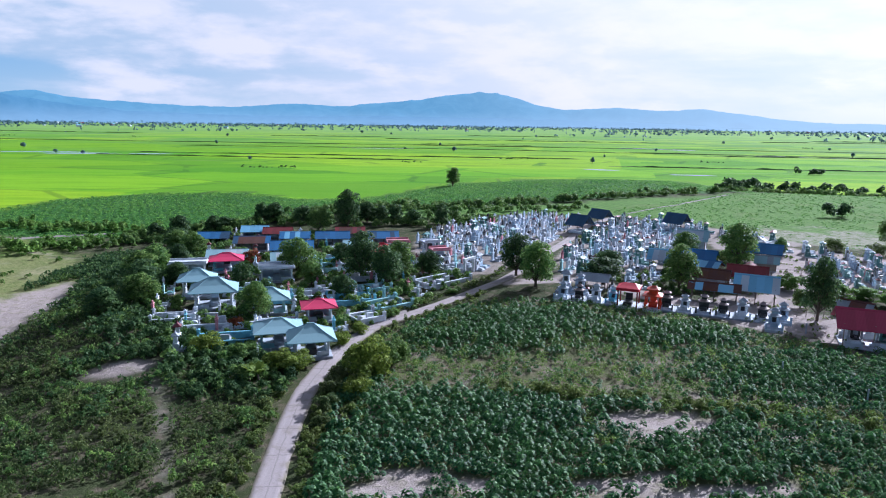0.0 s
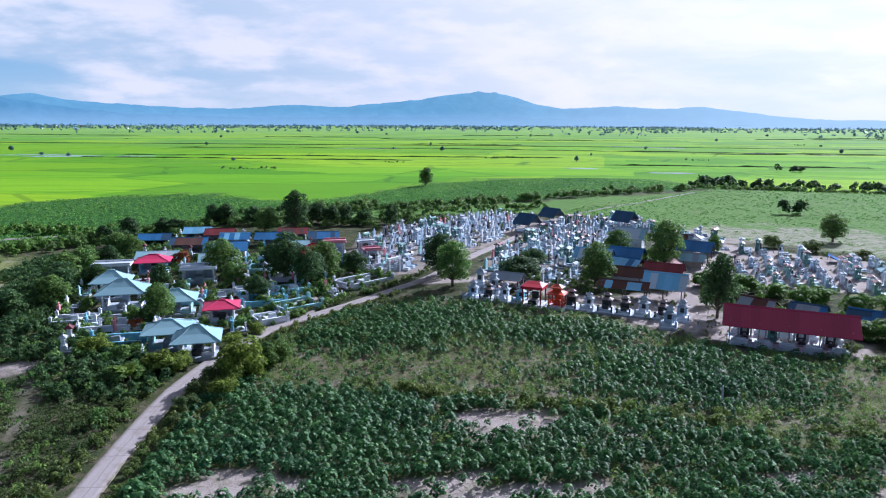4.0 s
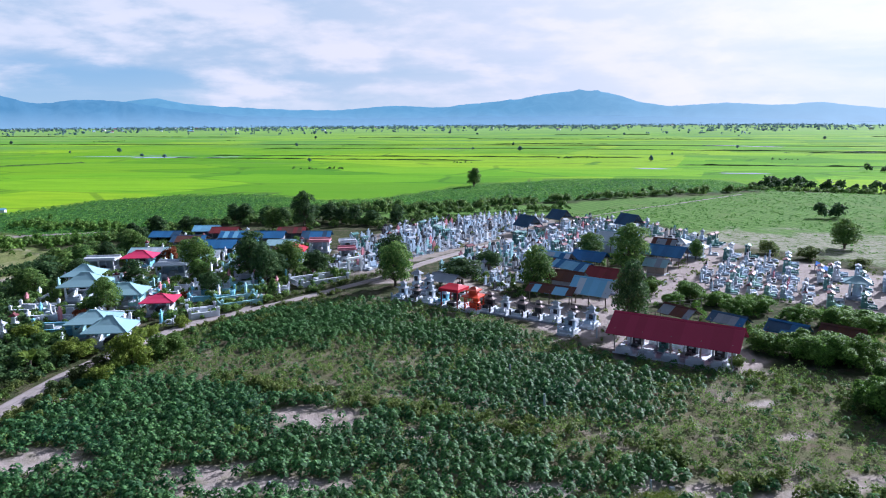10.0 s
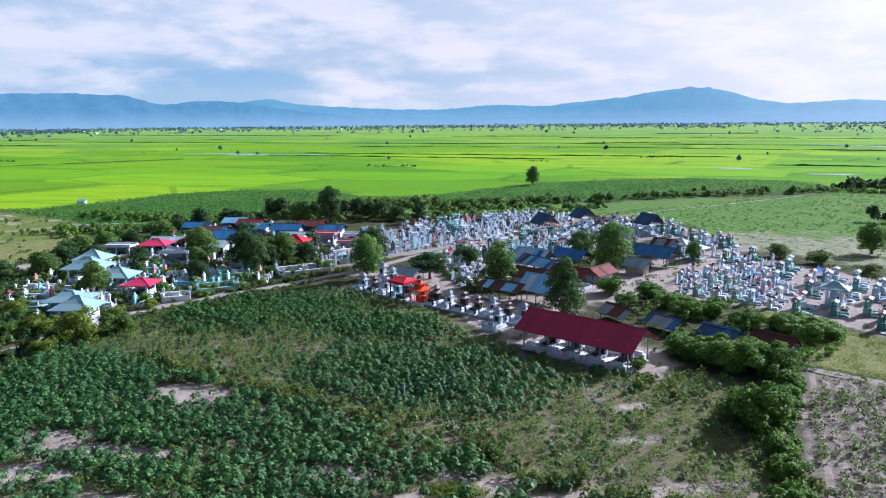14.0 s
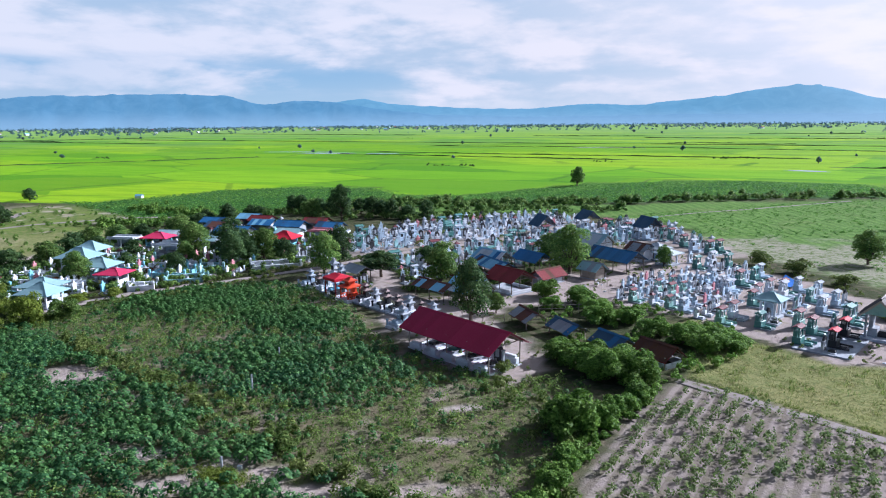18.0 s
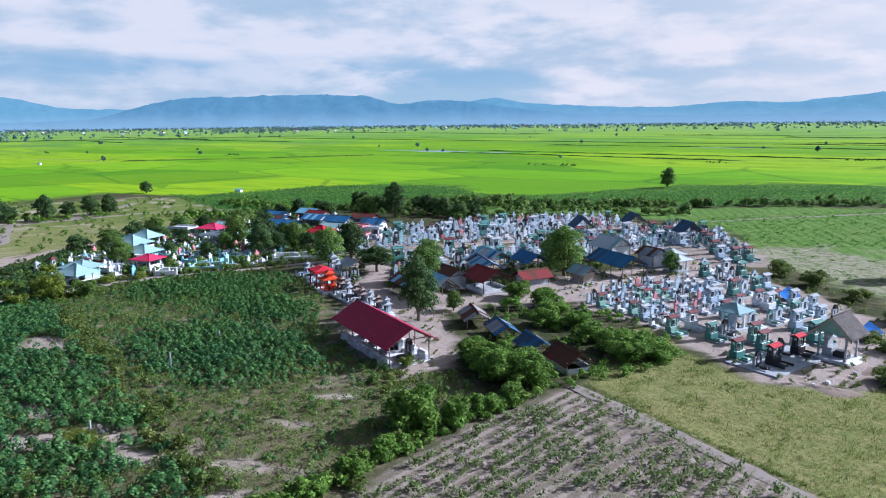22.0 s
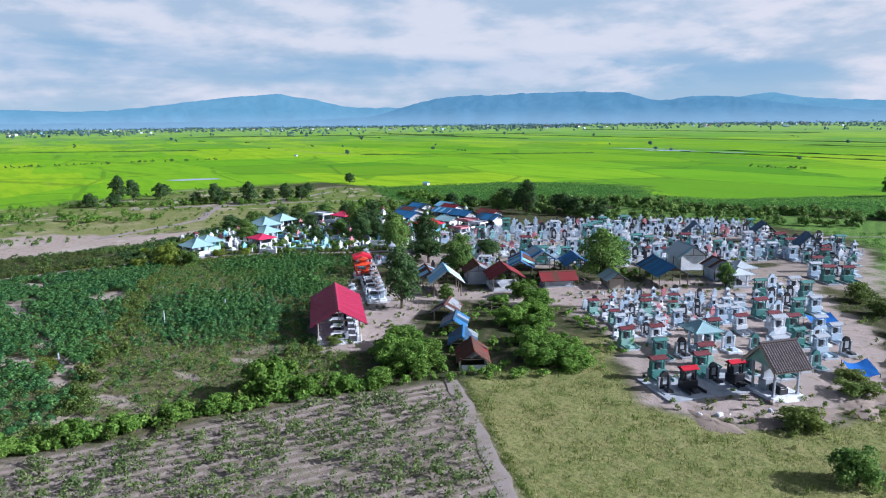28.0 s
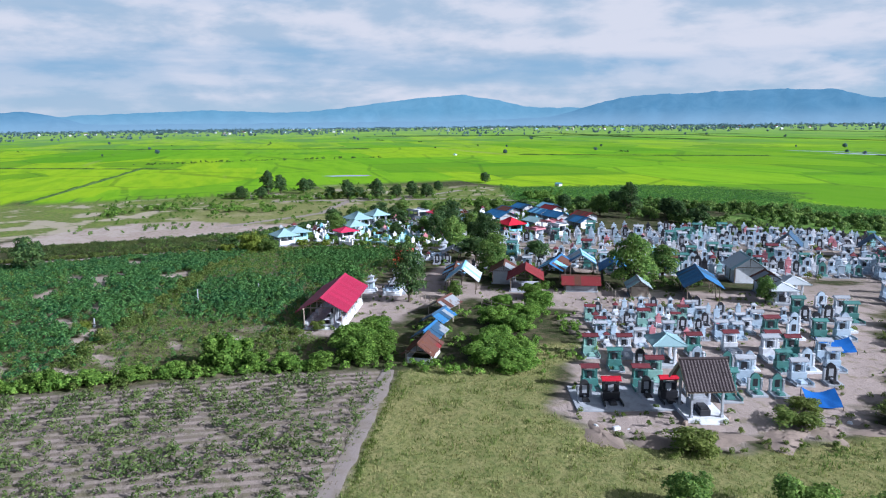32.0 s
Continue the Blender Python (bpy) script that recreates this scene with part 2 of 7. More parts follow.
M_NAVYROOF = sheet_metal("navy_roof_sheet", (0.04, 0.10, 0.18), (0.03, 0.072, 0.135), 0.1, 0.4)
M_REDROOF = sheet_metal("red_roof_sheet", (0.35, 0.022, 0.07), (0.30, 0.02, 0.06), 0.05, 0.4)
M_CRIMSON = sheet_metal("crimson_roof_sheet", (0.55, 0.02, 0.045), (0.46, 0.02, 0.04), 0.05, 0.4)
M_PINKROOF = sheet_metal("pink_red_roof_sheet", (0.68, 0.05, 0.14), (0.58, 0.04, 0.11), 0.05, 0.45)
M_BLUEROOF = sheet_metal("blue_roof_sheet", (0.04, 0.175, 0.38), (0.03, 0.13, 0.30), 0.2)
M_LIGHTBLUE = sheet_metal("light_blue_roof_sheet", (0.23, 0.50, 0.70), (0.18, 0.42, 0.60), 0.15)
M_PALEROOF = sheet_metal("pale_teal_roof_sheet", (0.31, 0.48, 0.53), (0.25, 0.41, 0.46), 0.1)
M_WHITEROOF = sheet_metal("white_roof_sheet", (0.50, 0.56, 0.61), (0.42, 0.48, 0.53), 0.3)
M_GREYROOF = sheet_metal("grey_roof_sheet", (0.30, 0.34, 0.38), (0.22, 0.25, 0.29), 0.35)
M_RUST = sheet_metal("rusty_roof_sheet", (0.13, 0.055, 0.045), (0.085, 0.045, 0.04), 0.8, 0.7)
M_DARKRED = sheet_metal("dark_red_roof_sheet", (0.22, 0.03, 0.035), (0.15, 0.025, 0.03), 0.4, 0.6)
M_TANROOF = surface("tan_roof_tile", (0.36, 0.28, 0.265), (0.28, 0.21, 0.20), 0.65, grain=14)
M_BARK = surface("bark", (0.15, 0.12, 0.09), (0.08, 0.065, 0.05), 0.9, grain=10)
M_SOIL = surface("sandy_soil_heap", (0.33, 0.27, 0.235), (0.23, 0.185, 0.16), 0.95, grain=5, stain=0.5)

L_CASSAVA = leaf_material("cassava_leaves", (0.034, 0.132, 0.046), (0.068, 0.186, 0.048), (0.195, 0.355, 0.10), 0.12, 0.37, 0.24)
L_YOUNGCROP = leaf_material("young_cassava_leaves", (0.042, 0.135, 0.034), (0.075, 0.175, 0.038), (0.155, 0.30, 0.085), 0.12, 0.36, 0.2)
L_SPARSE = leaf_material("young_crop_leaves", (0.085, 0.17, 0.034), (0.13, 0.20, 0.04), (0.21, 0.26, 0.07), 0.2, 0.38)
L_WEED = leaf_material("weed_leaves", (0.092, 0.16, 0.034), (0.145, 0.19, 0.044), (0.225, 0.25, 0.074), 0.15, 0.38)
L_SCRUB = leaf_material("olive_scrub_leaves", (0.054, 0.104, 0.030), (0.094, 0.126, 0.037), (0.17, 0.19, 0.06), 0.16, 0.34)
L_BUSH = leaf_material("bush_leaves", (0.085, 0.19, 0.028), (0.13, 0.24, 0.038), (0.205, 0.31, 0.055), 0.4, 0.24)
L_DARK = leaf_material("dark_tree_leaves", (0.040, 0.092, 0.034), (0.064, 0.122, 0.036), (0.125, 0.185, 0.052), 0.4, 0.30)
L_MID = leaf_material("green_tree_leaves", (0.085, 0.178, 0.042), (0.135, 0.225, 0.048), (0.235, 0.315, 0.075), 0.3, 0.36)
L_GRASS = leaf_material("dry_grass_blades", (0.28, 0.28, 0.10), (0.23, 0.265, 0.08), (0.39, 0.36, 0.16), 0.15)
L_SEEDLING = leaf_material("grey_green_seedlings", (0.095, 0.16, 0.05), (0.135, 0.195, 0.058), (0.20, 0.26, 0.085), 0.3, 0.36)
L_CROP = leaf_material("field_crop_leaves", (0.07, 0.20, 0.035), (0.12, 0.26, 0.045), (0.21, 0.34, 0.075), 0.05, 0.44)
L_REDLEAF = leaf_material("rust_red_leaves", (0.22, 0.06, 0.03), (0.28, 0.10, 0.04), (0.36, 0.17, 0.06), 0.4)
L_YELLOW = leaf_material("yellow_green_leaves", (0.13, 0.20, 0.03), (0.18, 0.24, 0.035), (0.25, 0.29, 0.045), 0.3)
# far trees: the blue of the air between is mixed into the leaf colour
L_HAZED = leaf_material("hazed_distant_leaves", (0.085, 0.155, 0.17), (0.105, 0.18, 0.19), (0.13, 0.205, 0.205), 0.02, 0.3)

# ---------------------------------------------------------------- mesh helpers


def fast_mesh(name, verts, quads, smooth=False):
    """A mesh from an (n, 3) array and an (m, 3 or 4) array of indices."""
    me = bpy.data.meshes.new(name)
    verts, quads = np.asarray(verts, dtype=np.float32), np.asarray(quads, dtype=np.int32)
    k = quads.shape[1]
    me.vertices.add(len(verts))
    me.vertices.foreach_set("co", verts.ravel())
    me.loops.add(quads.size)
    me.loops.foreach_set("vertex_index", quads.ravel())
    me.polygons.add(len(quads))
    me.polygons.foreach_set("loop_start", np.arange(0, quads.size, k, dtype=np.int32))
    me.polygons.foreach_set("loop_total", np.full(len(quads), k, dtype=np.int32))
    if smooth:
        me.polygons.foreach_set("use_smooth", np.ones(len(quads), dtype=bool))
    me.update(calc_edges=True)
    return me


class Build:
    """Collects simple solids into one mesh."""

    def __init__(self):
        self.v, self.f = [], []

    def add(self, verts, faces):
        o = len(self.v)
        self.v += [tuple(p) for p in verts]
        self.f += [tuple(o + i for i in fc) for fc in faces]
        return self

    def box(self, x, y, z, sx, sy, sz, top=1.0, ch=0.03):
        """A block standing on z, chamfered along its upper rim and upright edges; top: taper."""
        ch = min(ch, sx * 0.2, sy * 0.2, sz * 0.3)

        def ring(hx, hy, c, zz):
            return [(x + hx - c, y - hy, zz), (x + hx, y - hy + c, zz), (x + hx, y + hy - c, zz), (x + hx - c, y + hy, zz),
                    (x - hx + c, y + hy, zz), (x - hx, y + hy - c, zz), (x - hx, y - hy + c, zz), (x - hx + c, y - hy, zz)]

        a, b = sx / 2, sy / 2
        v = ring(a, b, ch, z) + ring(a * top, b * top, ch, z + sz - ch) + ring(a * top - ch, b * top - ch, ch * 0.5, z + sz)
        f = [tuple(range(7, -1, -1)), tuple(range(16, 24))]
        for r in (0, 8):
            f += [(r + i, r + (i + 1) % 8, r + 8 + (i + 1) % 8, r + 8 + i) for i in range(8)]
        return self.add(v, f)

    def tube(self, p, q, r, r2=None, n=7):
        p, q = Vector(p), Vector(q)
        r2 = r if r2 is None else r2
        d = (q - p).normalized()
        a = d.orthogonal().normalized()
        b = d.cross(a)
        v = [p + (a * math.cos(t) + b * math.sin(t)) * r for t in np.linspace(0, 2 * math.pi, n, False)]
        v += [q + (a * math.cos(t) + b * math.sin(t)) * r2 for t in np.linspace(0, 2 * math.pi, n, False)]
        f = [(i, (i + 1) % n, n + (i + 1) % n, n + i) for i in range(n)] + [tuple(range(n - 1, -1, -1)), tuple(range(n, 2 * n))]
        return self.add(v, f)

    def prism(self, outline, axis, lo, hi):
        """A closed outline of (u, w) pushed along axis 0 (x) or 1 (y) from lo to hi; w is z."""
        n = len(outline)
        v = []
        for s in (lo, hi):
            v += [(s, u, w) if axis == 0 else (u, s, w) for u, w in outline]
        f = [(i, (i + 1) % n, n + (i + 1) % n, n + i) for i in range(n)] + [tuple(range(n - 1, -1, -1)), tuple(range(n, 2 * n))]
        return self.add(v, f)

    def gable(self, sx, sy, z, rise, t=0.06, x=0.0, y=0.0):
        """A thin two-slope roof with its ridge along x."""
        o = [(y - sy / 2, z), (y, z + rise), (y + sy / 2, z), (y + sy / 2, z - t), (y, z + rise - t), (y - sy / 2, z - t)]
        return self.prism(o, 0, x - sx / 2, x + sx / 2)

    def hip(self, sx, sy, z, rise, ridge, t=0.08, flare=0.0, x=0.0, y=0.0):
        """A hipped roof: an eave rectangle, a half-way ring that may sag, and a short ridge along x."""
        a, b, r = sx / 2, sy / 2, ridge / 2
        m = 0.5

        def rect(ax, by, zz):
            return [(x - ax, y - by, zz), (x + ax, y - by, zz), (x + ax, y + by, zz), (x - ax, y + by, zz)]

        v = rect(a, b, z - t) + rect(a, b, z) + rect(a + (r - a) * m, b * (1 - m), z + rise * (m - flare)) + [(x - r, y, z + rise), (x + r, y, z + rise)]
        f = [(3, 2, 1, 0)]
        for k in (0, 4):
            f += [(k + i, k + (i + 1) % 4, k + 4 + (i + 1) % 4, k + 4 + i) for i in range(4)]
        f += [(8, 9, 13, 12), (9, 10, 13), (10, 11, 12, 13), (11, 8, 12)]
        return self.add(v, f)

    def mesh(self, name):
        me = bpy.data.meshes.new(name)
        me.from_pydata(self.v, [], self.f)
        me.update()
        return me


def thing(name, m, label, category, group="", kind=""):
    ob = new(name)
    ob.empty_display_size = 0.3
    ob.matrix_basis = m
    return tagged(ob, label, category, group, kind)


def part(name, mesh, material, parent, label="", m=None):
    """One mesh object under a thing or under a part."""
    me = mesh.mesh(name) if isinstance(mesh, Build) else mesh
    if material and not me.materials:
        me.materials.append(material)
    ob = new(name, me)
    ob.parent = parent
    if m is not None:
        ob.matrix_basis = m
    return tagged(ob, label)


def solo(name, mesh, material, label, category, kind="", m=None, group=""):
    me = mesh.mesh(name) if isinstance(mesh, Build) else mesh
    me.materials.append(material)
    ob = new(name, me)
    if m is not None:
        ob.matrix_basis = m
    return tagged(ob, label, category, group, kind)


def place(x, y, turn=0.0, z=None, s=1.0):
    return Matrix.Translation((x, y, height(x, y) if z is None else z)) @ Matrix.Rotation(radians(turn), 4, "Z") @ Matrix.Diagonal((s, s, s, 1))


# ---------------------------------------------------------------- the plan
RICE_EDGE = [(-165, -400), (-163, -18), (-160, 48), (-190, 122), (-184, 170), (-142, 186), (-130, 238), (-108, 262), (-76, 267), (-52, 247), (-28, 253),
             (6, 318), (58, 352), (116, 350), (135, 300), (184, 285), (420, 300), (900, 220), (900, -400)]
FIELD = [(-8, 18), (-9.8, 60), (-8.6, 74), (-2.5, 85), (6, 93), (14, 92.5), (30, 83), (38, 75.5), (44, 70.5), (56, 67), (63, 70), (66.5, 62), (65.5, 46), (63, 30), (60, 5), (-5, 5)]
PLOUGHED = [(70.8, 73.9), (67.5, 62), (66.5, 46), (64, 30), (60, 0), (140, 0), (127, 47.6), (90.3, 64.9)]
MEADOW = [(71, 74.0), (90.4, 65.2), (127, 48.2), (170, 60), (150, 98), (112, 106), (97, 108), (95.5, 92), (91, 85.5), (84, 83), (75, 89), (70, 98), (68, 90), (71, 82)]
RIGHT_YARD = [(59, 99), (66, 96), (76, 90.5), (84, 84), (91, 86.5), (94.5, 92), (95, 104), (89, 115), (70, 135), (62, 140), (57, 128), (55, 112)]
EAST_STRIP = [(56, 126), (62, 134), (70, 137), (77, 139), (70, 151), (65, 162), (58, 170), (46, 173), (44, 164), (52, 157), (57, 148), (55, 136)]
CENTRE = [(33, 83), (38, 76), (43, 75), (44, 70), (57, 66), (58, 73), (55, 78), (49, 83), (47, 90), (55, 96), (60, 106), (66, 124), (68, 137), (60, 137), (54, 122), (47, 105), (43, 95), (36, 91)]
WEST_YARD = [(-5.6, 143.6), (-0.3, 160.1), (11.5, 177.2), (24.3, 187.8), (38.1, 182.4), (38.1, 172.8), (25.3, 146.3), (16.4, 124.0), (8.7, 109.0), (1.1, 109.2), (-4.5, 123.2)]
EAST_YARD = [(18.0, 104.6), (25.0, 104.1), (38.2, 112.9), (46.8, 129.7), (54.3, 147.5), (64.3, 162.8), (59.3, 172.8), (47.5, 179.4), (41.3, 172.4), (29.0, 146.3), (21.0, 124.0)]
VILLAGE = [(-26.6, 66.1), (-15.9, 70.4), (-7.3, 85.2), (2.0, 97.4), (4.4, 106.2), (-5.0, 125.4), (-9.5, 143.0), (-26.6, 151.5), (-50.8, 151.7), (-45.3, 119.5), (-39.9, 90.1)]
GREEN_FIELD = [(-160, 182), (-142, 186), (-130, 238), (-108, 262), (-76, 267), (-52, 247), (-28, 253), (6, 318), (58, 352), (116, 350), (135, 300), (104, 256), (40, 224), (-10, 196), (-44, 180), (-72, 164), (-92, 158), (-120, 168)]
EAST_CROP = [(40, 190), (50, 186), (62, 172), (70, 148), (84, 134), (104, 112), (150, 100), (420, 120), (420, 296), (184, 280), (112, 256)]
SAND_FLAT = [(-48, 10), (-46, 40), (-50, 50), (-54, 60), (-55, 75), (-55, 85), (-57, 97), (-60, 108), (-64, 118), (-68, 108), (-69, 98), (-67, 84), (-70, 66), (-84, 52), (-86, 40), (-83, 30), (-70, 14), (-56, 5)]
GREEN_STRIP = [(-14, 178), (4, 184), (26, 192), (44, 190), (62, 174), (100, 240), (60, 228), (30, 214), (-16, 192)]
WEST_GRASS = [(-68, -30), (-158, -30), (-158, 49), (-186, 120), (-140, 184), (-90, 156), (-62, 120), (-70, 80), (-66, 40)]
TAN_STRIP = [(-72, 40), (-130, 60), (-118, 92), (-84, 142), (-58, 124), (-66, 100)]
ROAD = [(-10.2, 2.0), (-11.1, 29.8), (-11.7, 42.6), (-12.4, 52.2), (-12.7, 61.8), (-11.4, 72.5), (-8.3, 82.6), (-1.1, 90.9), (4.4, 97.9), (9.7, 104.6), (13.9, 112.6), (17.9, 124.0), (26.4, 145.0), (31.7, 159.0), (37.1, 171.8), (47.5, 186.8), (71.5, 210.2), (100.4, 243.2)]
CART_TRACK = [(-28, 64), (-25.6, 60), (-21.7, 51), (-18, 42.5), (-15.5, 34)]
LANE = [(11, 103), (22, 103), (29, 93), (36, 87.5), (43, 88.5), (47, 95.5), (52, 101), (58, 110), (62, 122), (64, 134)]


def poly_distance(px, py, poly):
    """Signed distance to a closed outline, positive inside."""
    best = np.full(px.shape, 1e18)
    inside = np.zeros(px.shape, dtype=bool)
    for (ax, ay), (bx, by) in zip(poly, poly[1:] + poly[:1]):
        dx, dy = bx - ax, by - ay
        t = np.clip(((px - ax) * dx + (py - ay) * dy) / (dx * dx + dy * dy), 0, 1)
        best = np.minimum(best, (px - ax - t * dx) ** 2 + (py - ay - t * dy) ** 2)
        if ay != by:
            cross = ((ay > py) != (by > py)) & (px < dx * (py - ay) / dy + ax)
            inside ^= cross
    return np.where(inside, 1, -1) * np.sqrt(best)


def line_distance(px, py, line):
    best = np.full(np.shape(px), 1e18)
    for (ax, ay), (bx, by) in zip(line, line[1:]):
        dx, dy = bx - ax, by - ay
        t = np.clip(((px - ax) * dx + (py - ay) * dy) / (dx * dx + dy * dy), 0, 1)
        best = np.minimum(best, (px - ax - t * dx) ** 2 + (py - ay - t * dy) ** 2)
    return np.sqrt(best)


def wave_noise(px, py, size, seed):
    """Cheap smooth noise in -1..1 for arrays: a sum of turned sine waves."""
    rng = np.random.RandomState(seed)
    total = np.zeros(np.shape(px))
    for i in range(9):
        a, ph = rng.uniform(0, 2 * math.pi), rng.uniform(0, 2 * math.pi)
        w = 2 * math.pi / (size * rng.uniform(0.45, 1.8))
        total = total + np.sin((px * math.cos(a) + py * math.sin(a)) * w + ph + 1.7 * np.sin((px * math.sin(a) - py * math.cos(a)) * w * 0.6 + ph * 2))
    return total / 4.5


def smooth(v, lo, hi):
    t = np.clip((v - lo) / (hi - lo), 0, 1)
    return t * t * (3 - 2 * t)


def ground_z(px, py):
    """The burial ground lies on a low rise: it falls a little to the west and north, and to the rice plain beyond."""
    px, py = np.asarray(px, float), np.asarray(py, float)
    brink = 14 * smooth(py, 62, 88)          # the slope to the western flat stands farther out beside the memorial houses
    west = 1.6 * smooth(px, 24, -10) + 3.2 * smooth(px + brink, -26, -50)
    north = 1.6 * smooth(py, 100, 158) * (1 - 0.55 * smooth(px, 36, 66))
    plain = 5.0 * smooth(-poly_distance(px, py, RICE_EDGE), -70, 8)
    return -np.maximum(np.maximum(west, north), plain)


def height(x, y):
    return float(ground_z(np.array([x]), np.array([y]))[0])


PATCHES = [(44.5, 43.0, 2.8, 1.5, 25), (17.5, 52.0, 4.2, 2.6, -8), (-2.6, 44.3, 3.4, 2.0, 5), (17.5, 41, 6.0, 1.2, 8), (13.3, 42.9, 3.2, 0.9, 25), (14, 37, 5, 1.3, 10), (27.6, 49.9, 2.0, 0.6, -20), (36, 42.9, 3.0, 0.8, 10), (2.3, 43.7, 1.6, 0.9, 0), (-8.2, 55.8, 0.9, 1.5, -8),
           (12, 42.5, 3.4, 1.2, 0), (42.0, 40.4, 3.0, 1.2, 30), (43.4, 45.0, 1.6, 0.8, 30), (47.0, 44.0, 1.6, 1.4, 30), (51, 43.6, 2.2, 1.0, 20), (59.6, 42.5, 2.6, 0.8, 60), (57.5, 46.5, 2.6, 0.8, 30), (54.5, 59.6, 1.8, 0.5, 30), (55.4, 53.6, 2.0, 0.5, 20), (59, 36, 3.5, 2, 0), (26, 35, 4, 1.3, 0)]


def bare(px, py):
    """Sandy gaps inside the crop field, 0..1."""
    total = np.zeros(np.shape(px))
    wob = wave_noise(px, py, 3.5, 5)
    for x, y, a, b, turn in PATCHES:
        c, s = math.cos(radians(turn)), math.sin(radians(turn))
        u, v = ((px - x) * c + (py - y) * s) / a, (-(px - x) * s + (py - y) * c) / b
        total = np.maximum(total, smooth(1.25 - np.sqrt(u * u + v * v) + 0.3 * wob, 0.0, 0.45))
    return total


def build_ground():
    def axis(lo, hi, step, far_lo, far_hi):
        mid = list(np.arange(lo, hi + 0.01, step))
        down, d = [lo], step
        while down[-1] > far_lo:
            d *= 1.16
            down.append(down[-1] - d)
        up, d = [mid[-1]], step
        while up[-1] < far_hi:
            d *= 1.16
            up.append(up[-1] + d)
        return np.array(down[:0:-1] + mid + up[1:])

    xs, ys = axis(-70, 140, 0.7, -4700, 4700), axis(0, 185, 0.7, -4300, 4800)
    X, Y = np.meshgrid(xs, ys)
    px, py = X.ravel(), Y.ravel()
    near = smooth(np.hypot(px - 40, py - 90), 260, 160)
    z = ground_z(px, py) + near * (0.05 * wave_noise(px, py, 6, 2) + 0.02 * wave_noise(px, py, 2.2, 3))
    n, m = len(xs), len(ys)
    idx = np.arange(n * m).reshape(m, n)
    quads = np.stack([idx[:-1, :-1], idx[:-1, 1:], idx[1:, 1:], idx[1:, :-1]], -1).reshape(-1, 4)
    me = fast_mesh("ground", np.stack([px, py, z], -1), quads, True)
    w1, w2 = wave_noise(px, py, 7, 11), wave_noise(px, py, 2.6, 12)
    wob = 1.1 * w1 + 0.5 * w2

    def zone(poly, soft=0.8, k=1.0):
        return smooth(poly_distance(px, py, poly) + k * wob, -soft, soft)

    masks = {}
    far_wob = np.where(np.hypot(px - 40, py - 90) > 200, 3, 1)
    masks["rice"] = smooth(-poly_distance(px, py, RICE_EDGE) + far_wob * wob, -1.5, 1.5)
    yard = np.maximum.reduce([0.8 * zone(EAST_STRIP), zone(RIGHT_YARD), zone(CENTRE), 0.75 * zone(WEST_YARD), 0.75 * zone(EAST_YARD)])
    lanes = np.maximum(smooth(1.9 - line_distance(px, py, LANE) + 0.5 * wob, -0.4, 0.5), 0)
    masks["yard"] = np.maximum(yard, lanes)
    masks["sand"] = np.maximum.reduce([zone(SAND_FLAT, 2.0, 1.5), bare(px, py) * zone(FIELD, 1.0, 0.3),
                                       0.9 * smooth(2.2 - np.hypot((px + 33) / 1.6, py - 67.7), -0.6, 0.8), 0.3 * smooth(0.5 - line_distance(px, py, CART_TRACK) + 0.5 * wob, -0.4, 0.5)])
    masks["field"] = zone(FIELD, 0.8, 0.5)
    masks["plough"] = zone(PLOUGHED, 0.6, 0.3)
    masks["meadow"] = np.maximum(zone(MEADOW, 0.8, 0.4), 0.8 * zone(TAN_STRIP, 3, 2))
    masks["west"] = zone(WEST_GRASS, 5, 3)
    masks["crop"] = np.maximum(zone(EAST_CROP, 3, 1.5), zone(GREEN_STRIP, 2, 1))
    masks["north"] = zone(GREEN_FIELD, 2, 0.7)
    masks["pale"] = smooth(34 - np.hypot((px - 84) / 1.15, (py - 142) / 0.75) + 9 * wave_noise(px, py, 14, 77), 0, 14) * zone(EAST_CROP, 3, 1.5) * 0.85
    for name, values in masks.items():
        a = me.attributes.new(name, "FLOAT", "POINT")
        a.data.foreach_set("value", np.asarray(values, dtype=np.float32))
    return me


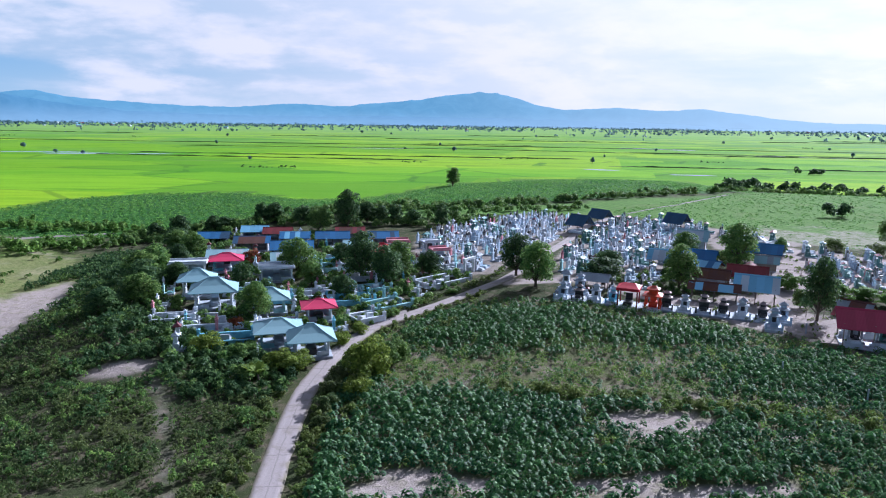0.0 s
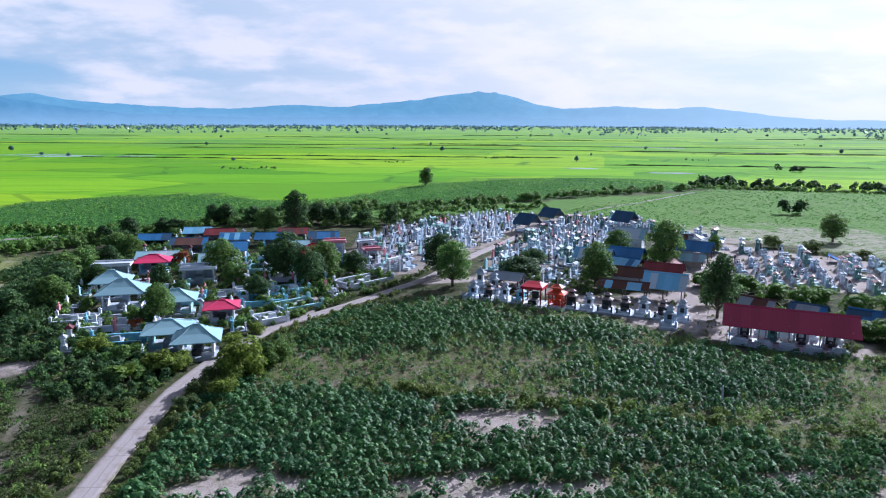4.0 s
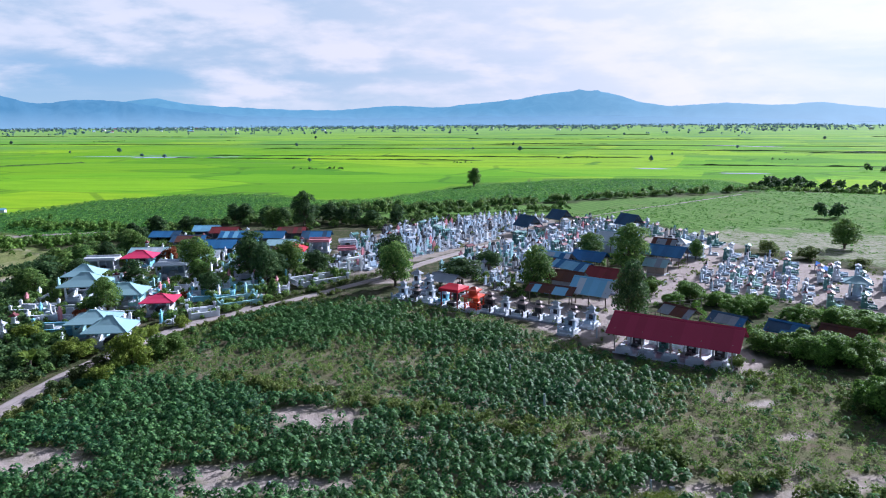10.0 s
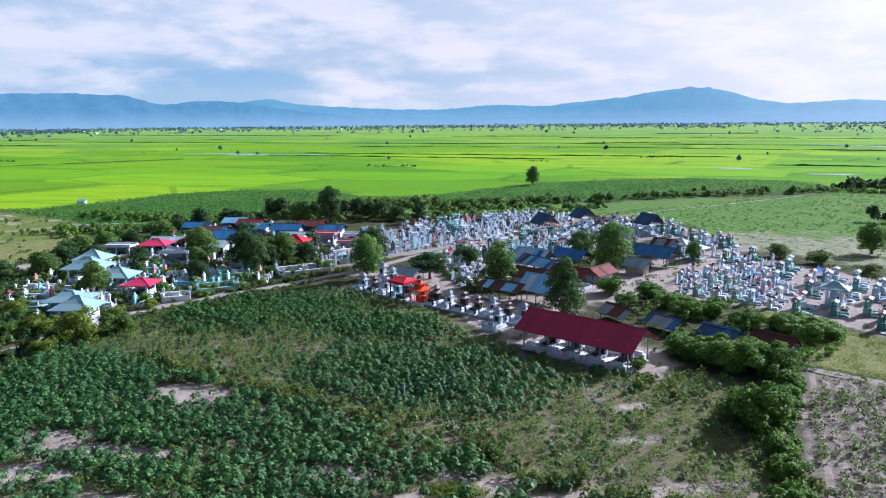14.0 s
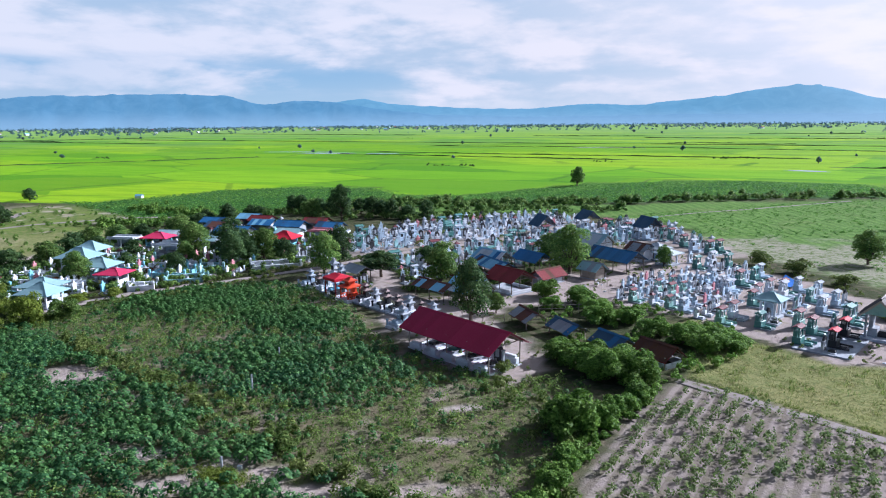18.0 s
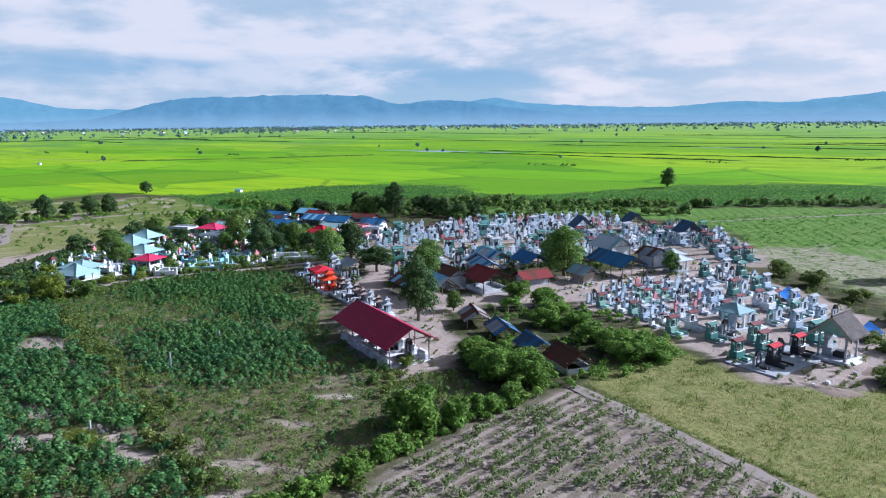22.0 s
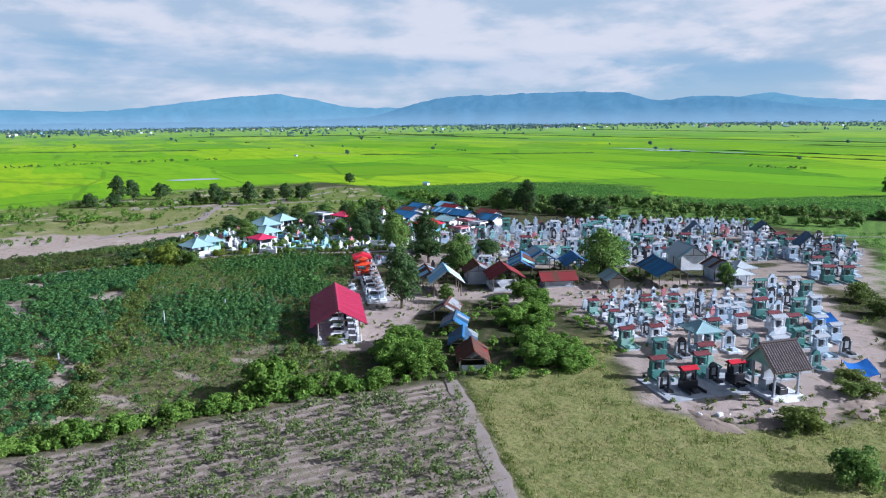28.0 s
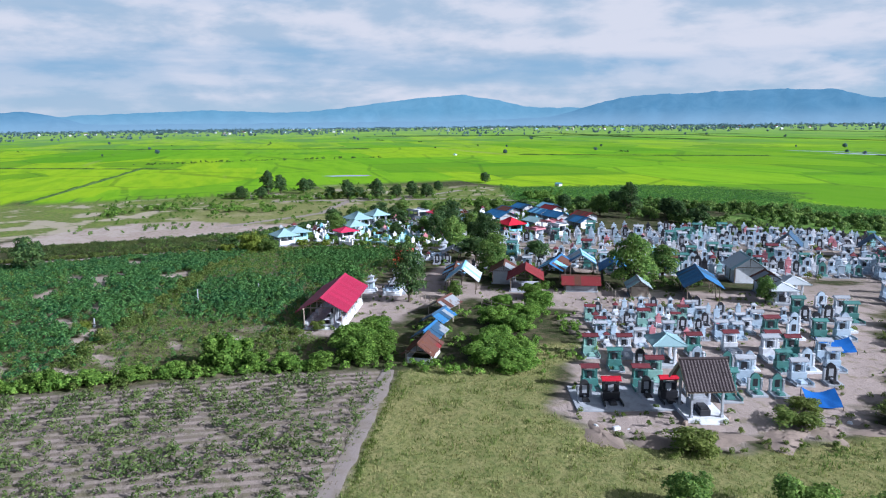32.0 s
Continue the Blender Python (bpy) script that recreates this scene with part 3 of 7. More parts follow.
def ground_material():
    k = Nodes("ground_cover")
    fine, mid, big = k.noise(6, 6, 0.65), k.noise(0.8, 5, 0.6), k.noise(0.09, 4, 0.55)
    lumps = k.noise(2.4, 5, 0.62)
    # open scrub: weeds over brown earth
    scrub = k.mix(k.ramp(mid, 0.32, 0.55), (0.125, 0.105, 0.075), (0.05, 0.062, 0.028))
    scrub = k.mix(k.math("MULTIPLY", k.ramp(big, 0.5, 0.7), 0.35), scrub, (0.125, 0.12, 0.055))
    scrub = k.mix(k.math("MULTIPLY", k.ramp(lumps, 0.48, 0.70), 0.4), scrub, (0.075, 0.095, 0.036))
    earth = k.mix(fine, (0.22, 0.18, 0.13), (0.13, 0.115, 0.07))
    earth = k.mix(k.math("MULTIPLY", k.ramp(mid, 0.34, 0.60), 0.75), earth, (0.095, 0.12, 0.045))
    earth = k.mix(k.math("MULTIPLY", k.ramp(k.noise(0.22, 5, 0.6), 0.52, 0.68), 0.55), earth, (0.33, 0.275, 0.245))
    sand = k.mix(fine, (0.43, 0.365, 0.34), (0.32, 0.265, 0.24))
    sand = k.mix(k.math("MULTIPLY", k.ramp(mid, 0.48, 0.68), 0.6), sand, (0.20, 0.19, 0.11))
    sand = k.mix(k.math("MULTIPLY", k.ramp(big, 0.48, 0.62), 0.35), sand, (0.50, 0.46, 0.43))
    yard = k.mix(fine, (0.43, 0.365, 0.345), (0.32, 0.272, 0.255))
    yard = k.mix(k.math("MULTIPLY", k.ramp(mid, 0.52, 0.7), 0.6), yard, (0.20, 0.18, 0.10))
    # ploughed rows run along the path
    rows = k.n("ShaderNodeTexWave")
    rows.inputs["Scale"].default_value = 0.30
    rows.inputs["Distortion"].default_value, rows.inputs["Detail"].default_value = 0.7, 4
    rows.bands_direction = "X"
    link(k.nt, k.scaled(k.geo, (1, 1, 1), 7.7), rows.inputs["Vector"])
    plough = k.mix(k.ramp(rows.outputs["Fac"], 0.25, 0.8), (0.21, 0.18, 0.155), (0.315, 0.268, 0.25))
    plough = k.mix(k.math("MULTIPLY", k.ramp(mid, 0.46, 0.66), 0.6), plough, (0.15, 0.15, 0.085))
    meadow = k.mix(k.ramp(mid, 0.35, 0.65), (0.265, 0.26, 0.11), (0.17, 0.205, 0.064))
    meadow = k.mix(k.math("MULTIPLY", k.ramp(big, 0.5, 0.68), 0.5), meadow, (0.30, 0.27, 0.12))
    meadow = k.mix(k.math("MULTIPLY", k.ramp(lumps, 0.45, 0.62), 0.8), meadow, (0.085, 0.13, 0.034))
    meadow = k.mix(k.math("MULTIPLY", fine, 0.3), meadow, (0.34, 0.31, 0.18))
    west = k.mix(k.ramp(mid, 0.35, 0.6), (0.19, 0.20, 0.08), (0.11, 0.17, 0.04))
    west = k.mix(k.math("MULTIPLY", k.ramp(big, 0.52, 0.62), 0.8), west, (0.42, 0.37, 0.31))
    west = k.mix(k.math("MULTIPLY", k.ramp(big, 0.46, 0.36), 0.6), west, (0.17, 0.24, 0.05))
    crop_rows = k.n("ShaderNodeTexWave")
    crop_rows.inputs["Scale"].default_value = 0.13
    crop_rows.inputs["Distortion"].default_value, crop_rows.inputs["Detail"].default_value = 2.0, 2
    link(k.nt, k.scaled(k.geo, (1, 1, 1), -25), crop_rows.inputs["Vector"])
    crop = k.mix(k.ramp(crop_rows.outputs["Fac"], 0.2, 0.8), (0.12, 0.225, 0.052), (0.165, 0.285, 0.066))
    north = k.mix(k.ramp(crop_rows.outputs["Fac"], 0.2, 0.8), (0.03, 0.095, 0.022), (0.05, 0.145, 0.03))
    north = k.mix(k.math("MULTIPLY", k.ramp(mid, 0.45, 0.7), 0.5), north, (0.09, 0.17, 0.045))
    crop = k.mix(k.math("MULTIPLY", k.ramp(mid, 0.45, 0.7), 0.5), crop, (0.06, 0.11, 0.03))
    crop = k.mix(k.math("MULTIPLY", k.ramp(lumps, 0.40, 0.62), 0.6), crop, (0.06, 0.14, 0.033))
    crop = k.mix(k.math("MULTIPLY", k.ramp(big, 0.5, 0.7), 0.4), crop, (0.17, 0.20, 0.08))
    pale = k.mix(k.ramp(k.math("ADD", k.math("MULTIPLY", lumps, 0.5), k.math("MULTIPLY", mid, 0.5)), 0.46, 0.58), (0.34, 0.31, 0.265), (0.12, 0.165, 0.058))
    # rice: long parcels, each with its own green, parted by low banks
    vec = k.scaled(k.geo, (1 / 105, 1 / 62, 1), 9)
    wide = k.scaled(k.geo, (1 / 250, 1 / 150, 1), 8)
    cells = []
    for v, r in ((vec, 0.75), (wide, 0.9)):
        t = k.n("ShaderNodeTexVoronoi")
        t.distance = "CHEBYCHEV"
        t.inputs["Scale"].default_value, t.inputs["Randomness"].default_value = 1.0, r
        link(k.nt, v, t.inputs["Vector"])
        s = k.n("ShaderNodeSeparateColor")
        link(k.nt, t.outputs["Color"], s.inputs[0])
        cells.append(s)
    edge = k.n("ShaderNodeTexVoronoi")
    edge.feature = "DISTANCE_TO_EDGE"
    edge.inputs["Scale"].default_value, edge.inputs["Randomness"].default_value = 1.0, 0.75
    link(k.nt, vec, edge.inputs["Vector"])
    rice = k.mix(cells[0].outputs[0], (0.135, 0.345, 0.012), (0.23, 0.44, 0.014))
    rice = k.mix(k.math("MULTIPLY", k.ramp(cells[1].outputs[1], 0.52, 0.60), 0.75), rice, (0.31, 0.475, 0.012))
    rice = k.mix(k.math("MULTIPLY", k.ramp(cells[0].outputs[2], 0.80, 0.82), 0.55), rice, (0.05, 0.19, 0.016))
    rice = k.mix(k.math("MULTIPLY", k.ramp(cells[1].outputs[0], 0.70, 0.74), 0.55), rice, (0.10, 0.29, 0.01))
    rice = k.mix(k.math("MULTIPLY", k.ramp(mid, 0.3, 0.7), 0.25), rice, (0.11, 0.28, 0.008))
    drill = k.noise(1.0, 5, 0.62, k.scaled(k.geo, (1 / 46, 1 / 9, 1), 9))
    rice = k.mix(k.math("MULTIPLY", k.ramp(drill, 0.42, 0.64), 0.40), rice, (0.09, 0.265, 0.01))
    lines = k.math("MULTIPLY", k.ramp(edge.outputs["Distance"], 0.022, 0.010), k.ramp(big, 0.36, 0.46))
    rice = k.mix(k.math("MULTIPLY", lines, 0.38), rice, (0.03, 0.085, 0.02))
    # distance haze painted into the rice: streaks and overall green dull farther out
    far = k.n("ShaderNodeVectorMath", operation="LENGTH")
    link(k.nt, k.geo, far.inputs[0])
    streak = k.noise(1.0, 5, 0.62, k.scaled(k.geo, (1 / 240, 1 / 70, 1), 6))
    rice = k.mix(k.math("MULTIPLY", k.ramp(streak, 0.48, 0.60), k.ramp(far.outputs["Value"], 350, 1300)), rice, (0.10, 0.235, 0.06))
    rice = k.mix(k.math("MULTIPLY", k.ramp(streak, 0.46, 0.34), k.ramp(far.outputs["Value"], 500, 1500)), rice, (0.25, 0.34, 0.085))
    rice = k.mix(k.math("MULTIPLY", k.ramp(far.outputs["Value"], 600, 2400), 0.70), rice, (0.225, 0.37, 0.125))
    tracks = k.noise(1.0, 3, 0.5, k.scaled(k.geo, (1 / 330, 1 / 24, 1), 4))
    rice = k.mix(k.math("MULTIPLY", k.ramp(tracks, 0.66, 0.70), 0.35), rice, (0.24, 0.25, 0.12))
    c = scrub
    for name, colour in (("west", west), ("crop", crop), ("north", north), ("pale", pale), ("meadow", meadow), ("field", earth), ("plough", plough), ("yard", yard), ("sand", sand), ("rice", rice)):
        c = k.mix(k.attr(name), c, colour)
    k.bump(k.math("ADD", k.math("ADD", fine, lumps), k.math("MULTIPLY", mid, 2.0)), 0.6, 0.14)
    return k.done(c, 0.95, 0.0, 0.04)


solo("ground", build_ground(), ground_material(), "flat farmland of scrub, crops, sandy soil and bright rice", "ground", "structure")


def ribbon(line, width, name, material, label, category, lift=0.05, seed=1, ragged=0.30):
    """A road: a crowned strip along a line, with uneven edges."""
    pts = []
    for (ax, ay), (bx, by) in zip(line, line[1:]):
        steps = max(2, int(math.hypot(bx - ax, by - ay) / 0.8))
        pts += [(ax + (bx - ax) * i / steps, ay + (by - ay) * i / steps) for i in range(steps)]
    pts = np.array(pts + [line[-1]], float)
    for _ in range(6):
        pts[1:-1] = (pts[:-2] + pts[1:-1] * 2 + pts[2:]) / 4
    d = np.gradient(pts, axis=0)
    d /= np.linalg.norm(d, axis=1)[:, None]
    side = np.stack([d[:, 1], -d[:, 0]], -1)
    s = np.arange(len(pts)) * 0.8
    prof = [(-1.0, -0.10), (-0.86, 0.6), (-0.5, 0.75), (-0.28, 0.45), (0.0, 1.0), (0.28, 0.45), (0.5, 0.75), (0.86, 0.6), (1.0, -0.10)]
    verts = []
    for j, (u, h) in enumerate(prof):
        w = width / 2 * u * (1 + (ragged * wave_noise(s, s * 0 + 9 * (u > 0), 5, seed) if abs(u) > 0.6 else 0))
        q = pts + side * np.reshape(w, (-1, 1) if np.ndim(w) else (1, 1))
        verts.append(np.column_stack([q, ground_z(q[:, 0], q[:, 1]) + lift * 2 * h + 0.02]))
    k = len(prof)
    v = np.stack(verts, 1).reshape(-1, 3)
    idx = np.arange(len(pts) * k).reshape(-1, k)
    quads = np.stack([idx[:-1, :-1], idx[:-1, 1:], idx[1:, 1:], idx[1:, :-1]], -1).reshape(-1, 4)
    me = fast_mesh(name, v, quads, True)
    for key, values in (("along", np.repeat(s, k)), ("across", np.tile([u for u, h in prof], len(pts)))):
        me.attributes.new(key, "FLOAT", "POINT").data.foreach_set("value", np.asarray(values, dtype=np.float32))
    return solo(name, me, material, label, category, "structure")


def road_material(name, c1, c2, slabs):
    k = Nodes(name)
    f, m = k.noise(7, 6, 0.6), k.noise(0.9, 5, 0.6, dist=0.5)
    c = k.mix(f, c1, c2)
    c = k.mix(k.math("MULTIPLY", k.ramp(m, 0.45, 0.7), 0.5), c, (0.20, 0.17, 0.13))
    if slabs:       # joints between slabs, a crack along the middle, soil washed over the edges
        cell = k.math("ABSOLUTE", k.math("SUBTRACT", k.math("FRACT", k.math("MULTIPLY", k.attr("along"), 1 / 4.6)), 0.5))
        side = k.math("ADD", k.attr("across"), k.math("MULTIPLY", k.math("SUBTRACT", m, 0.5), 0.5))
        crack = k.math("MAXIMUM", k.ramp(cell, 0.484, 0.494), k.math("MULTIPLY", k.ramp(k.math("ABSOLUTE", side), 0.07, 0.02), 0.7))
        c = k.mix(k.math("MULTIPLY", crack, 0.5), c, (0.13, 0.115, 0.105))
        c = k.mix(k.math("MULTIPLY", k.ramp(k.math("ABSOLUTE", side), 0.68, 0.98), 0.8), c, (0.20, 0.175, 0.12))
    k.bump(k.math("ADD", f, m), 0.4, 0.05)
    return k.done(c, 0.92, 0.0, 0.2)


M_ROAD = road_material("sandy_track", (0.31, 0.275, 0.27), (0.235, 0.205, 0.195), False)
M_SLABS = road_material("worn_concrete_slabs", (0.39, 0.34, 0.34), (0.30, 0.262, 0.26), True)
ribbon(ROAD[15:], 1.1, "field_track", M_ROAD, "faint sandy track between green crops", "track", 0.02, 6)
ribbon([(-4.6, 86.5), (-5.4, 89.5), (-5.4, 94), (-7.2, 99.5), (-10.2, 104.2)], 1.4, "village_path", M_ROAD, "sandy footpath from the road into the burial plots", "path", 0.02, 7)
ribbon(ROAD[:16], 2.2, "road", M_SLABS, "pale dusty concrete slab road through the fields", "road", 0.05, 1, 0.045)
ribbon([(-69, 60), (-76, 71), (-82, 82), (-89, 91), (-104, 97), (-119, 105), (-117, 120), (-130, 142), (-141, 156)], 3.0, "farm_track", M_ROAD, "pale sandy farm track beside scrub", "track", 0.03, 2)
ribbon([(-128, 78), (-126, 92), (-118, 112), (-112, 139), (-98, 160), (-80, 168)], 2.6, "farm_track", M_ROAD, "pale sandy farm track beside a ditch", "track", 0.03, 3)
ribbon([(70.4, 73.3), (75, 71.3), (82, 68.4), (90.0, 64.6), (99, 60.8), (108, 56.4), (117, 52.6), (127, 47.4), (150, 37.4)], 1.25, "footpath", M_ROAD, "narrow pale sandy path between ploughed field and meadow", "path", 0.008, 4)

# ---------------------------------------------------------------- leaves and scatter


def leaf_cloud(n, blobs, size, seed, flat=0.5, droop=0.25):
    """n folded leaves on the skins of overlapping ellipsoids (x, y, z, rx, ry, rz): verts (4n, 3) and quads."""
    rng = np.random.RandomState(seed)
    b = np.array(blobs, float)
    area = (b[:, 3] * b[:, 4] * b[:, 5]) ** (2 / 3)
    which = rng.choice(len(b), n, p=area / area.sum())
    d = rng.normal(size=(n, 3))
    d /= np.linalg.norm(d, axis=1)[:, None]
    d[:, 2] = np.where(d[:, 2] < -0.35, -d[:, 2], d[:, 2])
    r = 1.0 - 0.45 * rng.rand(n) ** 2
    r *= 1 + 0.12 * np.sin(5 * d[:, 0] + which) * np.sin(4 * d[:, 1] + 2 * which)
    c = b[which, :3] + d * b[which, 3:] * r[:, None]
    nrm = d + rng.normal(size=(n, 3)) * flat
    nrm[:, 2] += droop
    nrm /= np.linalg.norm(nrm, axis=1)[:, None]
    t = np.cross(nrm, rng.normal(size=(n, 3)))
    t /= np.linalg.norm(t, axis=1)[:, None]
    s = np.cross(nrm, t)
    k = size * (0.6 + 0.8 * rng.rand(n))[:, None]
    v = np.stack([c - t * k, c + s * k * 0.62 - nrm * k * 0.22, c + t * k, c - s * k * 0.62 - nrm * k * 0.22], 1).reshape(-1, 3)
    return v, np.arange(4 * n).reshape(-1, 4)


def cassava_template(seed, leaves=70, r=0.40, h=0.92, size=0.116):
    """A cassava plant: drooping hand-shaped leaves on stalks round a short stem, dome-shaped."""
    rng = np.random.RandomState(seed)
    vs = []
    for i in range(leaves):
        a, e = rng.uniform(0, 2 * math.pi), rng.uniform(0.0, 1.0) ** 0.8
        rad, z = r * math.sqrt(1 - e * e * 0.9) * rng.uniform(0.75, 1.05), h * (0.42 + 0.58 * e) * rng.uniform(0.88, 1.05)
        c = np.array([rad * math.cos(a), rad * math.sin(a), z])
        out = np.array([math.cos(a), math.sin(a), -0.38 - 0.5 * rng.rand()])
        out /= np.linalg.norm(out)
        side = np.array([-math.sin(a), math.cos(a), rng.uniform(-0.3, 0.3)])
        k = size * rng.uniform(0.7, 1.3)
        vs += [c - out * k * 0.5, c + side * k * 0.8 + out * k * 0.25, c + out * k * 1.15, c - side * k * 0.8 + out * k * 0.25]
    v = np.array(vs)
    return v, np.arange(len(v)).reshape(-1, 4)


def tuft_template(seed, blades=14, r=0.28, h=0.5, w=0.05):
    rng = np.random.RandomState(seed)
    vs = []
    for i in range(blades):
        a, q = rng.uniform(0, 2 * math.pi), rng.uniform(0, 2 * math.pi)
        c = np.array([math.cos(a), math.sin(a), 0]) * r * math.sqrt(rng.rand())
        lean = np.array([math.cos(q), math.sin(q), 0]) * h * rng.uniform(0.15, 0.7)
        s = np.array([-math.sin(q), math.cos(q), 0]) * w
        t = h * rng.uniform(0.6, 1.1)
        vs += [c - s, c + s, c + lean * 0.6 + s * 0.8 + [0, 0, t * 0.7], c + lean + [0, 0, t]]
    v = np.array(vs)
    return v, np.arange(len(v)).reshape(-1, 4)


def scatter(name, templates, xy, scale, material, label, category, seed=0, sink=0.03, parent=None):
    """Many plants in one mesh."""
    rng = np.random.RandomState(seed)
    xy = np.asarray(xy, float).reshape(-1, 2)
    scale = np.broadcast_to(scale, (len(xy),))
    z = ground_z(xy[:, 0], xy[:, 1]) - sink
    turn = rng.uniform(0, 2 * math.pi, len(xy))
    kind = rng.randint(0, len(templates), len(xy))
    vs, fs, o = [], [], 0
    for i, (tv, tf) in enumerate(templates):
        sel = np.where(kind == i)[0]
        if not len(sel):
            continue
        c, s = np.cos(turn[sel])[:, None], np.sin(turn[sel])[:, None]
        x = (tv[None, :, 0] * c - tv[None, :, 1] * s) * scale[sel, None] + xy[sel, 0, None]
        y = (tv[None, :, 0] * s + tv[None, :, 1] * c) * scale[sel, None] + xy[sel, 1, None]
        zz = tv[None, :, 2] * scale[sel, None] * rng.uniform(0.85, 1.15, (len(sel), 1)) + z[sel, None]
        vs.append(np.stack([x, y, zz], -1).reshape(-1, 3))
        fs.append((tf[None] + (np.arange(len(sel)) * len(tv))[:, None, None]).reshape(-1, tf.shape[1]) + o)
        o += len(sel) * len(tv)
    me = fast_mesh(name, np.concatenate(vs), np.concatenate(fs))
    return solo(name, me, material, label, category, "stuff")


def jitter_grid(poly, step, seed, rows_turn=0.0, rough=0.35, margin=0.0):
    """Points on a turned, jittered grid inside an outline."""
    rng = np.random.RandomState(seed)
    p = np.array(poly, float)
    c, r = p.mean(0), np.hypot(*(p.max(0) - p.min(0))) / 2 + step
    k = np.arange(-r, r, step)
    U, V = np.meshgrid(k, k)
    U, V = U.ravel() + rng.uniform(-rough, rough, U.size) * step, V.ravel() + rng.uniform(-rough, rough, U.size) * step
    a = radians(rows_turn)
    x, y = c[0] + U * math.cos(a) - V * math.sin(a), c[1] + U * math.sin(a) + V * math.cos(a)
    ok = poly_distance(x, y, list(map(tuple, poly))) > margin
    return np.stack([x[ok], y[ok]], -1)


def spread(line, n, width, seed):
    """Random points along a line."""
    rng = np.random.RandomState(seed)
    p = np.array(line, float)
    seg = np.hypot(*(p[1:] - p[:-1]).T)
    i = rng.choice(len(seg), n, p=seg / seg.sum())
    t = rng.rand(n)[:, None]
    return p[i] * (1 - t) + p[i + 1] * t + rng.normal(size=(n, 2)) * width / 2


# ---------------------------------------------------------------- trees
TREE_CACHE = {}


def tree_parts(kind, leaves, size, low=0.32, seed=0):
    """Unit-height trunk with limbs, and a crown of leaves in uneven clumps."""
    rng = np.random.RandomState(seed)
    b = Build()
    b.tube((0, 0, -0.02), (0.01, 0.0, 0.20), 0.032, 0.024)
    b.tube((0.01, 0, 0.20), (0.0, 0.015, low + 0.10), 0.024, 0.017)
    blobs = []
    for i in range(16):
        a = i * 2.4 + rng.uniform(-0.4, 0.4)
        lift = (i + 0.5) / 16
        z = low + 0.02 + (0.80 - low) * lift + rng.uniform(-0.04, 0.04)
        rr = rng.uniform(0.15, 0.25) * (1.06 - 0.42 * lift ** 3) * (0.75 + 0.25 * min(1, 4 * lift))
        tip = (rr * math.cos(a), rr * math.sin(a), z)
        b.tube((0, 0.01, low * rng.uniform(0.7, 1.1)), tip, 0.014, 0.005, 5)
        k = rng.uniform(0.13, 0.19)
        blobs.append((*tip, k, k, k * rng.uniform(0.7, 0.95)))
    blobs += [(0.02, 0, 0.86, 0.12, 0.12, 0.13), (0, 0, 0.55, 0.22, 0.22, 0.24)]
    v, f = leaf_cloud(leaves, blobs, size, seed + 5)
    trunk = b.mesh("trunk")
    trunk.materials.append(M_BARK)
    return trunk, v, f


def tree(name, x, y, h, w, material, label, seed=0, leaves=2200, low=0.30, size=0.034, group=""):
    """A tree of height h and crown width w."""
    key = (seed % 5, leaves, low, size, material.name)
    if key not in TREE_CACHE:
        trunk, v, f = tree_parts(name, leaves, size, low, 20 + seed % 5)
        crown = fast_mesh("crown", v, f)
        crown.materials.append(material)
        TREE_CACHE[key] = (trunk, crown)
    trunk, crown = TREE_CACHE[key]
    ob = thing(name, place(x, y, (seed * 77) % 360) @ Matrix.Diagonal((w / 0.8, w / 0.8, h, 1)), label, "tree", group)
    part("trunk", trunk, None, ob)
    part("crown", crown, None, ob)
    return ob


def bush(x, y, h, w, material, label, seed=0, leaves=1500, size=0.055, name="bush", group="", w2=None):
    key = ("bush", seed % 4, leaves, size, material.name)
    if key not in TREE_CACHE:
        rng = np.random.RandomState(seed % 4 + 60)
        blobs = [(rng.uniform(-0.3, 0.3), rng.uniform(-0.3, 0.3), rng.uniform(0.10, 0.68), rng.uniform(0.14, 0.24), rng.uniform(0.14, 0.24), rng.uniform(0.14, 0.26)) for _ in range(22)]
        v, f = leaf_cloud(leaves, blobs, size, seed % 4 + 3, 0.6)
        crown = fast_mesh("foliage", v, f)
        crown.materials.append(material)
        b = Build()
        b.tube((0, 0, -0.03), (0.02, 0.03, 0.6), 0.03, 0.008, 6)
        stems = b.mesh("stem")
        stems.materials.append(M_BARK)
        TREE_CACHE[key] = (stems, crown)
    stems, crown = TREE_CACHE[key]
    ob = thing(name, place(x, y, (seed * 53) % 360 if w2 is None else seed) @ Matrix.Diagonal((w, w2 or w, h * 1.15, 1)), label, "bush", group)
    part("stem", stems, None, ob)
    part("foliage", crown, None, ob)
    return ob


